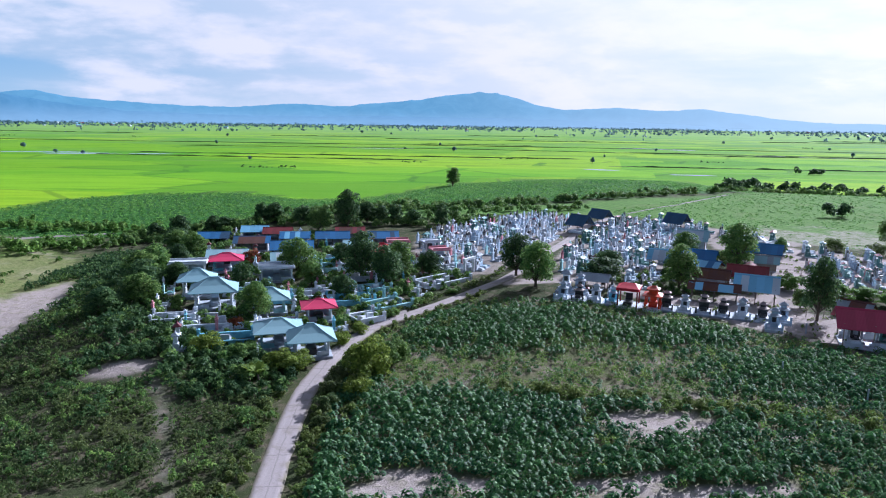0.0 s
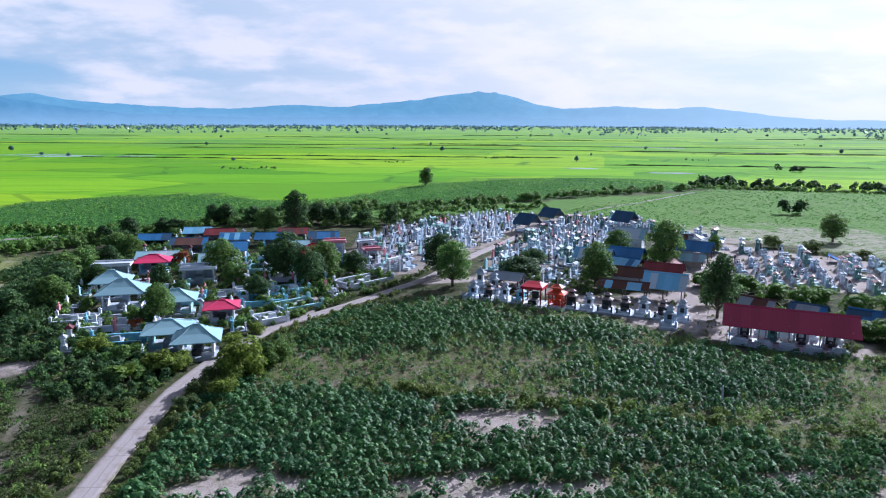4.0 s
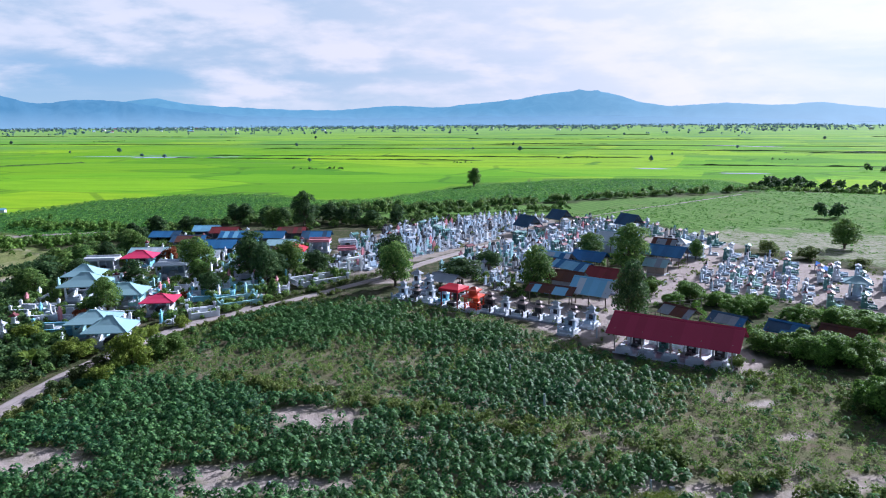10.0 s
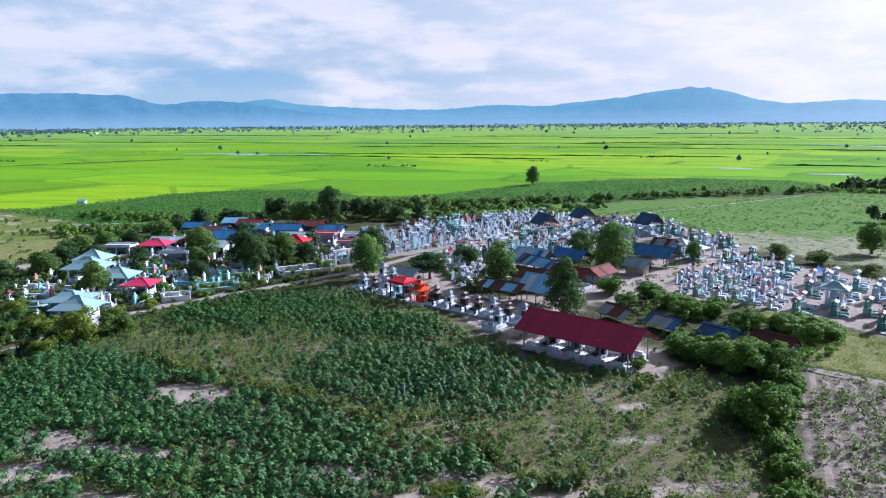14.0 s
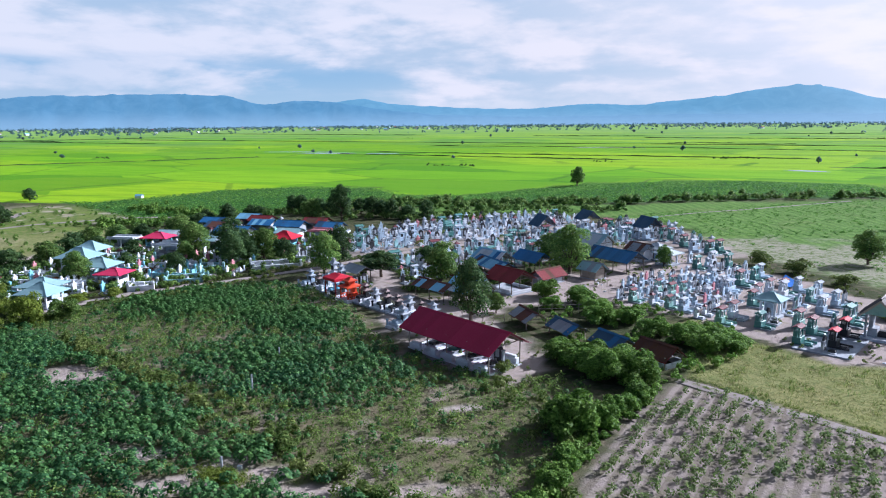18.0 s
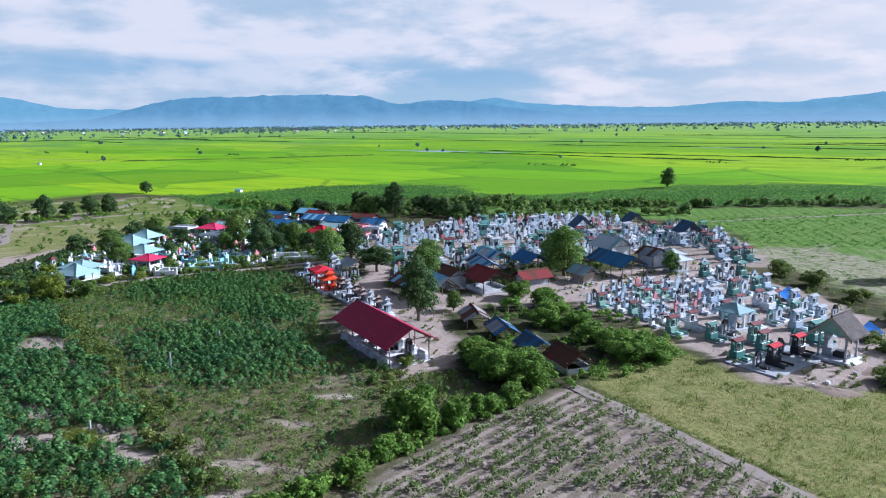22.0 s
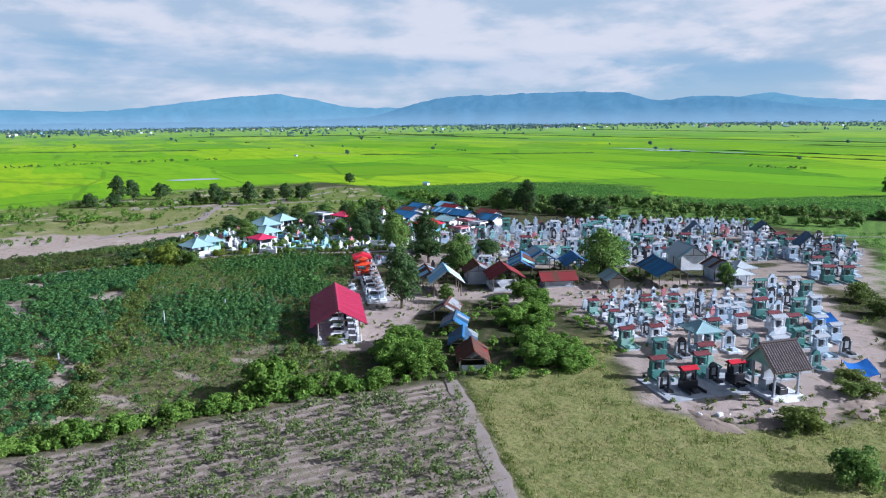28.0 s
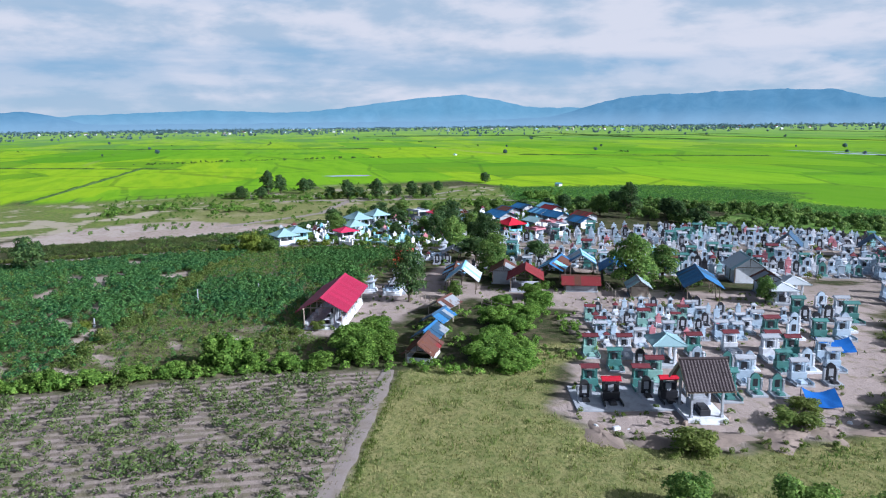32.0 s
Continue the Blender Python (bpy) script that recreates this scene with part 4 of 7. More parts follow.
def build_trees():
    big = "tall dark green tree with dense crown"
    for i, (x, y, h, w) in enumerate([(46.2, 82.0, 8.2, 5.2), (11.8, 107.0, 7.0, 6.0), (-12.7, 107.7, 8.0, 7.2), (-22, 160, 9.5, 7.0), (-14, 96, 3.6, 4.0), (-40, 102, 3.8, 5.0), (-43, 94, 3.6, 5.0), (-24.5, 94.5, 3.0, 3.2), (-17, 117, 4.4, 4.6), (-2, 110, 4.4, 4.6), (-46, 118, 4.2, 5.0), (-8, 107, 4.4, 4.6), (-8.4, 103.4, 6.5, 5.5)]):
        tree("broadleaf_tree", x, y, h, w, L_DARK, big + (" by the lane" if i == 0 else " among the graves"), i, 7000, 0.14, 0.019)
    for i, (x, y, h, w, what) in enumerate([(13.9, 99.4, 7.0, 5.8, "beside the road"), (34.8, 98.5, 6.6, 6.0, "behind the front row of tombs"), (49.8, 114.0, 8.0, 7.6, "over the sheds"),
                                            (-23.4, 109.9, 6.5, 7.0, "between the memorial houses"), (-23.4, 84.2, 5.2, 5.0, "beside a pale roof"), (-7.3, 110.8, 6.0, 6.0, "in the burial ground"),
                                            (93, 141, 6.0, 6.4, "alone in the open field"), (44, 123, 5.2, 6, "near blue roofs"), (62.4, 125.5, 3.8, 2.8, "beside a pavilion"), (4.4, 303, 8.5, 7.5, "alone at the rice edge"),
                                            (-28, 155, 6, 6, "behind the blue roofs"), (47.2, 88, 2.6, 2.6, "young, by the lane")]):
        tree("leafy_tree", x, y, h, w, L_MID, "mid-green leafy tree " + what, i + 1, 6500, 0.13, 0.020)
    tree("spreading_tree", 24, 100, 4.2, 7.0, L_DARK, "low spreading dark tree with a flat crown", 3, 4500, 0.32, 0.024)
    tree("spreading_tree", 27, 110, 3.6, 5.0, L_DARK, "low spreading dark tree with a flat crown", 1, 4500, 0.32, 0.024)
    for i, (x, y, h, w) in enumerate([(-44, 99, 5.0, 6.0), (-47, 106, 5.4, 6.4), (-41, 92, 4.4, 5.6), (-44, 87, 3.8, 5.4), (-48, 113, 5.0, 6.0), (-51, 121, 4.6, 5.6), (-30, 101.5, 4.0, 4.0), (-47, 129, 4.6, 5.6), (-53, 136, 5.0, 6.0), (-57, 146, 4.6, 6.0), (-20, 104, 3.8, 4.0)]):
        tree("thicket_tree", x, y, h, w, L_MID if i % 3 else L_DARK, "bushy green tree in the thicket beside the memorial houses", i + 2, 3600, 0.08, 0.028, "thicket trees")
    rng = random.Random(4)
    for i in range(14):     # row of trees behind the blue roofs
        t = i / 13
        tree("hedgerow_tree", -66 + 66 * t + rng.uniform(-2, 2), 162 + 8 * math.sin(t * 2.6) + rng.uniform(-3, 3), rng.uniform(3, 5.8), rng.uniform(4, 6), L_DARK, "dark hedgerow tree behind the memorial roofs", i, 2400, 0.12, 0.034, "hedgerow trees")
    for x, y, h, w in [(-144, 68, 5, 6), (-141, 75, 4.5, 6), (-157, 79, 10, 7), (-158, 84, 8, 6), (-155, 93, 6.5, 6), (-131, 100, 4.5, 5), (-127, 106, 7.5, 6), (-121, 116, 8, 7), (-124, 124, 5, 6), (-122, 130, 6.5, 6), (-120, 135, 5.5, 6), (-133, 111, 4, 6), (-166, 97, 5, 6), (-173, 180, 5, 6), (-140, 146, 4.5, 5), (-2.2, 27.0, 6.2, 6.0)]:
        tree("field_tree", x, y, h, w, L_DARK, "dark field tree at the edge of the rice", int(x * 3 + y) % 5, 2400, 0.12, 0.034, "trees at the rice edge")
    # lone trees over the plain
    for i in range(80):
        a, r = radians(rng.uniform(-42, 112)), 460 + 1700 * rng.random() ** 1.0
        x, y = 40 - math.sin(a) * r, 40 + math.cos(a) * r
        if poly_distance(np.array([x]), np.array([y]), RICE_EDGE)[0] > -12:
            continue
        h = rng.uniform(2.0, 4.2) * (1 + r / 3000)
        tree("plain_tree", x, y, h, h * rng.uniform(0.8, 1.4), L_HAZED, "small dark tree standing in the rice plain", i % 3, 900, 0.20, 0.052, "trees on the plain")


def build_bushes():
    for x, y, h, w, s in [(67.0, 71.0, 2.9, 4.6, 0), (64.8, 71.2, 3.1, 5.0, 1), (62.0, 72.6, 2.6, 4.8, 2), (66.0, 73.0, 2.4, 4.4, 3), (59.4, 74.2, 2.0, 4.0, 3), (63.4, 70.6, 2.5, 3.8, 2), (72.0, 82.4, 2.3, 4.6, 2), (74.6, 84.6, 1.8, 4.0, 3), (69.6, 84.6, 2.4, 4.6, 1), (66.4, 86.2, 2.0, 4.0, 0), (71.6, 86.4, 1.9, 4.0, 0), (60, 88.5, 2.3, 4.2, 0), (63, 90, 1.9, 3.8, 2), (56, 96, 2.2, 4.2, 3), (58.5, 93, 1.8, 4, 1), (53, 92.5, 1.6, 3.2, 0), (50.5, 98, 2.2, 4, 2)]:
        bush(x, y, h, w, L_BUSH, "large green bush beside the tumbledown sheds", s, 8500, 0.027)
    for x, y, h, w, s in [(64.6, 43, 1.8, 3.0, 0), (64.9, 46.6, 1.5, 2.4, 1), (65.1, 50.2, 1.6, 2.5, 2), (65.3, 53.6, 1.4, 2.2, 3), (64.4, 58.0, 3.5, 4.4, 0), (63.4, 59.6, 2.6, 3.2, 2), (66.0, 61.2, 1.9, 2.5, 2), (66.9, 64, 1.7, 2.6, 1), (68.0, 67, 1.6, 2.6, 3), (64.2, 38.4, 1.6, 2.8, 1), (63.8, 33.6, 1.5, 2.8, 2)]:
        bush(x, y, h, w, L_BUSH, "bright green hedge bush on the field boundary", s, 5000, 0.040, "hedge_bush", "field hedge")
    for x, y, h, w, s in [(100.5, 84.5, 2.6, 3.4, 0), (103.5, 90, 2.8, 4.0, 1), (106, 93.5, 2.4, 3.4, 2)]:
        bush(x, y, h, w, L_MID, "olive green bush alone on the dry meadow", s, 5000, 0.028)
    for x, y, h, w, s in [(-7, 64.5, 4.2, 5.0, 0), (-5, 68, 3.0, 4, 1), (-7.6, 60, 2.0, 3, 2), (-14.8, 66.6, 1.9, 4.0, 2), (-18.8, 64.4, 1.7, 4, 1), (-16.5, 67.3, 2.0, 3.4, 0), (-20.8, 70.2, 1.9, 3.6, 1), (-11.2, 74.8, 1.5, 2.4, 2), (-9.6, 79.6, 1.3, 2.2, 3), (-25.4, 72.4, 2.0, 3.8, 0), (-6.4, 86.6, 1.2, 2.2, 1)]:
        bush(x, y, h, w, L_YELLOW if s != 1 else L_MID, "yellow-green leafy shrub growing beside the road", s, 4500, 0.03, "roadside_shrub")
    for x, y, h, w, s in [(-9.7, 53.6, 1.2, 1.8, 0), (-9.9, 57.0, 1.6, 2.4, 1), (-10.0, 60.2, 1.8, 2.5, 2), (-9.8, 63.4, 1.6, 2.2, 3), (-9.4, 66.4, 1.5, 2.2, 0)]:
        bush(x, y, h, w, L_SCRUB, "olive-brown roadside shrub at the edge of the crop", s, 3000, 0.034, "roadside_shrub")
    for x, y, h, w, s in [(-33.0, 118.0, 2.8, 3.4, 0), (-24.8, 80.8, 1.5, 2.0, 1), (-16.6, 92.6, 1.2, 1.8, 2)]:
        bush(x, y, h, w, L_REDLEAF, "shrub with rust-red leaves between the memorial houses", s, 2600, 0.04, "red_shrub")
    for x, y, h, w, s in [(94, 90, 1.6, 4.0, 0), (93, 100, 1.2, 4, 1), (96, 108, 2.0, 5, 2), (93.5, 112, 1.6, 4, 3), (88, 122, 1.6, 4, 1), (82, 128, 2.2, 4.5, 2), (91, 103, 1.0, 3, 0), (55, 68.6, 1.2, 1.8, 2), (77, 133, 2.4, 4, 3)]:
        bush(x, y, h, w, L_WEED, "low green weeds growing on sandy soil", s, 3000, 0.035, "weed_clump")


def banana_plant(x, y, h, seed):
    """A banana plant: a short thick stem and long arched leaves with a folded rib."""
    rng = random.Random(seed)
    ob = thing("banana_plant", place(x, y, seed * 61), "bright green banana plant with long arched leaves", "plant", "banana plants")
    part("stem", Build().tube((0, 0, -0.1), (0.05, 0, h * 0.45), 0.13, 0.08, 8), M_BARK, ob)
    for i in range(8):
        a, lean = i * 2.4 + rng.uniform(-0.3, 0.3), rng.uniform(0.5, 1.0)
        v, n = [], 7
        for j in range(n):
            t = j / (n - 1)
            r, z = h * 0.55 * lean * t, h * (0.42 + 0.6 * t * (1.15 - lean * 0.85 * t))
            w = h * 0.11 * math.sin(math.pi * min(0.98, 0.08 + 0.9 * t)) + 0.01
            for side, dz in ((-1, 0.06), (0, 0.0), (1, 0.06)):
                v.append((r * math.cos(a) - side * w * math.sin(a), r * math.sin(a) + side * w * math.cos(a), z + dz * h * 0.3))
        f = [(3 * j + k, 3 * j + k + 1, 3 * j + k + 4, 3 * j + k + 3) for j in range(n - 1) for k in (0, 1)]
        part("leaf", Build().add(v, f), L_YELLOW, ob)


def build_bananas():
    for i, (x, y, h) in enumerate([(-17.3, 62.6, 2.6), (-18.4, 63.4, 2.2), (-131, 97, 3.4), (-129, 101, 3.0), (-127, 104, 3.6), (-125, 109, 3.2), (-124, 112, 3.4)]):
        banana_plant(x, y, h, i + 3)


def build_cover():
    # hedges and thickets, too many stems to count
    blobs = [[(0, 0, 0.45, 0.55, 0.5, 0.45), (0.35, 0.1, 0.35, 0.4, 0.35, 0.35), (-0.3, 0.25, 0.4, 0.4, 0.4, 0.4)], [(0, 0, 0.5, 0.5, 0.55, 0.5), (0.1, -0.35, 0.3, 0.4, 0.35, 0.3)], [(0, 0.1, 0.6, 0.4, 0.4, 0.55), (-0.25, -0.2, 0.35, 0.4, 0.4, 0.35)]]
    thick = [leaf_cloud(130, b, 0.142, 40 + i) for i, b in enumerate(blobs)]
    airy = [leaf_cloud(95, b, 0.128, 50 + i) for i, b in enumerate(blobs)]
    rng = np.random.RandomState(8)
    loose, coarse = [], []
    for i in range(6):
        q = np.random.RandomState(150 + i)
        bits = [(*(q.normal(size=2) * 0.38), q.uniform(0.12, 0.62), *q.uniform(0.13, 0.30, 3)) for _ in range(7)]
        loose.append(leaf_cloud(125, bits, 0.088, 160 + i, 0.9))
        coarse.append(leaf_cloud(46, bits, 0.135, 160 + i, 0.9))
    h0 = [(-78, 150), (-66, 160), (-42, 167), (-19, 168), (3, 170), (12, 182)]
    h1 = [(-66, 174), (-40, 172), (-24, 197), (4, 202), (30, 218), (60, 232), (98, 250), (118, 262), (165, 268), (320, 290)]
    h2 = [(-50, 180), (-30, 186), (0, 192), (24, 196), (44, 206)]
    pts = np.concatenate([spread(h0, 230, 7, 1), spread(h1[:5], 300, 4, 2), spread(h1[4:], 380, 4.5, 3), spread(h2, 90, 4, 4)])
    scatter("hedgerow", thick, pts, rng.uniform(0.9, 2.4, len(pts)) * (1 + 0.25 * wave_noise(pts[:, 0], pts[:, 1], 14, 58)), L_MID, "tangled green hedgerow between the graves and the fields", "hedge", 3)
    scrub = [(-14, 22), (-34, 14), (-62, 22), (-66, 60), (-70, 140), (-48, 152), (-44, 118), (-39, 90), (-27, 66), (-16, 66), (-13.5, 42)]
    pts = jitter_grid(scrub, 0.74, 5, 0, 0.5)
    dens = wave_noise(pts[:, 0], pts[:, 1], 9, 21)
    sand = poly_distance(pts[:, 0], pts[:, 1], SAND_FLAT)
    gap = wave_noise(pts[:, 0], pts[:, 1], 5, 23)
    keep = (dens > -0.75) & (gap > -0.72) & (sand < -1.0) & (line_distance(pts[:, 0], pts[:, 1], CART_TRACK) > 0.55) & (np.hypot((pts[:, 0] + 32.5) / 1.5, pts[:, 1] - 66.6) > 3.1) & (line_distance(pts[:, 0], pts[:, 1], ROAD) > 2.4)
    slope = [(-13.6, 58), (-13.6, 63), (-12.5, 70), (-18, 70), (-27, 76), (-36, 84), (-41, 80), (-36, 70), (-29, 70), (-26, 63), (-22, 59)]
    keep &= (poly_distance(pts[:, 0], pts[:, 1], slope) < 0) | (rng.rand(len(pts)) < 0.3)
    pts, dens = pts[keep], dens[keep]
    tall = 0.8 * wave_noise(pts[:, 0], pts[:, 1], 12, 22) + 0.7 * wave_noise(pts[:, 0], pts[:, 1], 4, 26) + 0.045 * (pts[:, 1] - 70) + 0.5 * rng.normal(size=len(pts))
    tall -= 1.5 * smooth(pts[:, 0] + 0.10 * (pts[:, 1] - 60), -31, -47)
    low = 0.95 + 0.42 * wave_noise(pts[:, 0], pts[:, 1], 3.2, 24) * smooth(pts[:, 1], 80, 66)
    for name, sel, lo, hi, mat, label, q in (("thicket", tall > 0.35, 0.7, 1.75, L_DARK, "dark green thicket of shrubs beside the road", 5), ("dark_shrubs", (tall > -0.25) & (tall <= 0.35), 0.45, 1.35, L_MID, "low green shrubs among weeds", 34),
                                             ("scrub", (tall > -1.0) & (tall <= -0.25), 0.42, 1.2, L_SCRUB, "olive-green scrub and tall weeds beside the road", 6), ("bright_scrub", tall <= -1.0, 0.34, 0.95, L_SCRUB, "olive low scrub on dry ground", 35)):
        grown = rng.uniform(lo, hi, len(pts)) * (1 + 0.2 * dens) * low
        far = (pts[:, 1] > 78) | (pts[:, 0] < -44)
        scatter(name, loose, pts[sel & ~far], grown[sel & ~far], mat, label, "shrubs" if lo > 0.35 else "scrub", q)
        scatter(name, coarse, pts[sel & far], grown[sel & far], mat, label, "shrubs" if lo > 0.35 else "scrub", q)
    # shrubs among the memorial houses and graves
    pts = jitter_grid(VILLAGE, 1.7, 6, 0, 0.5)
    pts = pts[(wave_noise(pts[:, 0], pts[:, 1], 8, 31) > -0.35) & clear_of_houses(pts, 1.2)]
    scatter("garden_shrubs", thick, pts, rng.uniform(0.5, 1.6, len(pts)), L_MID, "green shrubs between the memorial houses", "shrubs", 7)
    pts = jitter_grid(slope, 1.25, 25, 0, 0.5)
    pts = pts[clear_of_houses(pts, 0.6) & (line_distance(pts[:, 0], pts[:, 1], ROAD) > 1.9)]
    # the dark leaf colour stands in for shade on this slope
    scatter("bank_thicket", thick, pts, rng.uniform(0.5, 1.35, len(pts)), L_DARK, "green thicket below the memorial houses, leaf colour darkened as shade", "shrubs", 26)
    pts = np.concatenate([spread(ROAD[0:5], 330, 1.3, 37) + np.array([2.4, 0]), spread(ROAD[0:5], 330, 1.3, 38) + np.array([-2.4, 0]), spread(ROAD[3:9], 170, 1.0, 9) + np.array([2.6, 0.4]), spread(ROAD[5:11], 150, 1.0, 10) + np.array([-2.2, 1.4])])
    pts = pts[line_distance(pts[:, 0], pts[:, 1], ROAD) > 1.45]
    scatter("verge", airy, pts, rng.uniform(0.25, 0.8, len(pts)), L_WEED, "weedy grass verge along the dirt road", "verge", 8)
    # crops
    tmpl = [cassava_template(s) for s in range(6)]
    pts = jitter_grid(FIELD, 0.63, 12, -18, 0.36, 0.4)
    x, y = pts.T
    south = 60.5 - 0.31 * (x - 4) + 1.5 * wave_noise(x, y, 9, 41) - y       # > 0 south of the weed strip
    rag = 2.6 * wave_noise(x, y, 5, 46) + 1.6 * wave_noise(x, y, 2, 53)
    dark_n = np.maximum.reduce([smooth(8.6 - np.hypot((x - 36) / 1.5, y - 62) + rag, -2, 4), smooth(9.6 - np.hypot((x - 7) / 1.6, y - 80) + rag, -2, 4), smooth(5 - np.hypot((x - 26) / 2, y - 75), -1, 2)])
    want = np.where(south > 0, 0.97 - 0.35 * smooth(wave_noise(x, y, 11, 47), 0.0, 0.7) - 0.3 * smooth(x, 14, 30) * smooth(wave_noise(x, y, 4, 48), -0.1, 0.6), 0.26 + 0.70 * dark_n)
    want *= 1 - 0.94 * bare(x, y)
    want = np.where(x > 44, want * np.clip(1.1 - (x - 44) / 18, 0.45, 1), want)
    want *= 1 - 0.45 * smooth(y, 41, 33)
    want += 0.2 * wave_noise(x, y, 5, 42) * (want < 0.9)
    keep = rng.rand(len(pts)) < want
    strip = np.abs(south) < 1.4
    keep &= ~strip | (rng.rand(len(pts)) < 0.25)
    k = pts[keep]
    size = rng.uniform(0.72, 1.2, len(k)) * np.where(south[keep] > 0, 1.0, 0.66 + 0.34 * dark_n[keep]) * (1 + 0.15 * wave_noise(k[:, 0], k[:, 1], 5, 50))
    deep = (south[keep] > 0) | (np.hypot((k[:, 0] - 36) / 1.5, k[:, 1] - 62) - rag[keep] < 10)
    deep &= rng.rand(len(k)) < 0.85
    scatter("cassava_plants", tmpl, k[deep], size[deep], L_CASSAVA, "dark green leafy cassava plants in sandy rows", "crop", 9)
    scatter("young_cassava", tmpl, k[~deep], size[~deep], L_YOUNGCROP, "lighter green young cassava plants among weeds", "crop", 44)
    rest = pts[~keep & (bare(x, y) < np.where(x > 44, 0.5, 0.3) + 0.25 * rng.rand(len(pts))) & (rng.rand(len(pts)) < 0.60)]
    rest = rest[wave_noise(rest[:, 0], rest[:, 1], 2.6, 56) + 0.7 * wave_noise(rest[:, 0], rest[:, 1], 9, 57) > -0.7]
    small = [leaf_cloud(44, b, 0.094, 70 + i) for i, b in enumerate(blobs)]
    scatter("field_weeds", small, rest, rng.uniform(0.4, 1.05, len(rest)), L_SPARSE, "sparse weeds and young shoots between the crop rows", "weeds", 10)
    patch = np.stack([44.3 + 1.1 * rng.normal(size=420), 42.7 + 0.6 * rng.normal(size=420)], -1)
    scatter("grass_patch", small, patch, rng.uniform(0.2, 0.42, len(patch)), L_YELLOW, "bright yellow-green grass patch on bare sand", "grass", 33)
    edge = np.concatenate([spread([(4, 60.5), (29, 52.7), (43, 48.4), (57, 44), (64, 42)], 170, 1.6, 13), spread([(-8, 50), (-7.5, 62), (-4, 75), (6, 88)], 120, 1.2, 14), spread([(56, 66), (62, 62), (65, 55), (65, 45)], 60, 3, 15), spread([(46, 49), (45, 48)], 10, 1.6, 36)])
    scatter("weed_strip", airy, edge, rng.uniform(0.4, 1.15, len(edge)), L_WEED, "yellow-green weed strip between two crop fields", "weeds", 11)
    # seedlings stand in rows 1.1 m apart that run along the hedge
    u, v = np.meshgrid(np.arange(-60, 60, 1.1), np.arange(-60, 60, 0.46))
    u, v = u.ravel() + 0.13 * rng.normal(size=u.size), v.ravel() + 0.2 * rng.normal(size=u.size)
    q = radians(-7.7)
    pts = np.stack([95 + u * math.cos(q) - v * math.sin(q), 45 + u * math.sin(q) + v * math.cos(q)], -1)
    pts = pts[(poly_distance(pts[:, 0], pts[:, 1], PLOUGHED) > 0.8) & (pts[:, 1] > 3) & (np.hypot(pts[:, 0] - 95, pts[:, 1] - 45) < 60)]
    lush = wave_noise(pts[:, 0], pts[:, 1], 6, 43)
    keep = rng.rand(len(pts)) < 0.74 + 0.35 * lush
    pts, lush = pts[keep], lush[keep]
    scatter("seedling_rows", [leaf_cloud(34, [(0, 0, 0.16, 0.20, 0.19, 0.18), (0.10, 0.08, 0.14, 0.14, 0.14, 0.13), (-0.08, 0.1, 0.22, 0.12, 0.12, 0.2)], 0.050, 130 + s) for s in range(4)], pts, rng.uniform(0.7, 1.7, len(pts)) * (1.3 + 0.5 * lush), L_SEEDLING, "rows of small grey-green seedlings on ploughed soil", "crop", 12)
    pts = jitter_grid(MEADOW, 0.46, 17, 0, 0.5, 0.3)
    pts = pts[np.hypot(pts[:, 0] - 100, pts[:, 1] - 75) < 42]
    scatter("meadow_grass", [tuft_template(s, 9, 0.34, 0.15, 0.024) for s in range(5)], pts, rng.uniform(0.6, 1.4, len(pts)), L_GRASS, "short dry olive meadow grass", "grass", 13)
    weeds = jitter_grid(MEADOW, 0.7, 39, 0, 0.5, 0.2)
    weeds = weeds[(wave_noise(weeds[:, 0], weeds[:, 1], 3.5, 52) > 0.15) & (np.hypot(weeds[:, 0] - 100, weeds[:, 1] - 75) < 40)]
    scatter("meadow_weeds", [tuft_template(60 + s, 13, 0.34, 0.26, 0.022) for s in range(4)], weeds, rng.uniform(0.6, 1.5, len(weeds)), L_WEED, "greener grass clumps in the meadow", "grass", 39)
    edge = np.concatenate([spread([(71, 74.3), (90.5, 65.9), (127, 49)], 900, 0.35, 40), spread([(71, 73.2), (90, 64.2), (127, 47.2)], 300, 0.5, 41)])
    scatter("path_weeds", [tuft_template(70 + s, 14, 0.25, 0.3, 0.025) for s in range(3)], edge, rng.uniform(0.25, 0.75, len(edge)), L_WEED, "dark grassy weeds along the field path", "weeds", 40)
    under = spread([(63.6, 36), (64.6, 46), (65.3, 54), (66.3, 61), (68.2, 67.5)], 150, 0.9, 42)
    scatter("hedge_growth", thick, under, rng.uniform(0.4, 1.15, len(under)), L_BUSH, "bright green undergrowth along the field hedge", "hedge", 41)
    ring = jitter_grid([(60, 72), (68, 68), (74, 76), (78, 92), (60, 100), (50, 92), (58, 78)], 1.3, 18, 0, 0.5)
    ring = ring[(wave_noise(ring[:, 0], ring[:, 1], 7, 44) > -0.2) & clear_of_houses(ring, 0.3)]
    scatter("rough_weeds", airy, ring, rng.uniform(0.3, 1.0, len(ring)), L_BUSH, "rough green weeds round the old sheds", "weeds", 14)
    low_clump = [leaf_cloud(16, [(0, 0, 0.15, 0.7, 0.6, 0.28), (0.5, 0.3, 0.1, 0.5, 0.5, 0.2)], 0.20, 140 + i) for i in range(4)]
    # dark field crop beyond the hedges, patchy crop to the east
    u, v = np.meshgrid(np.arange(-170, 170, 0.9), np.arange(-130, 130, 2.1))
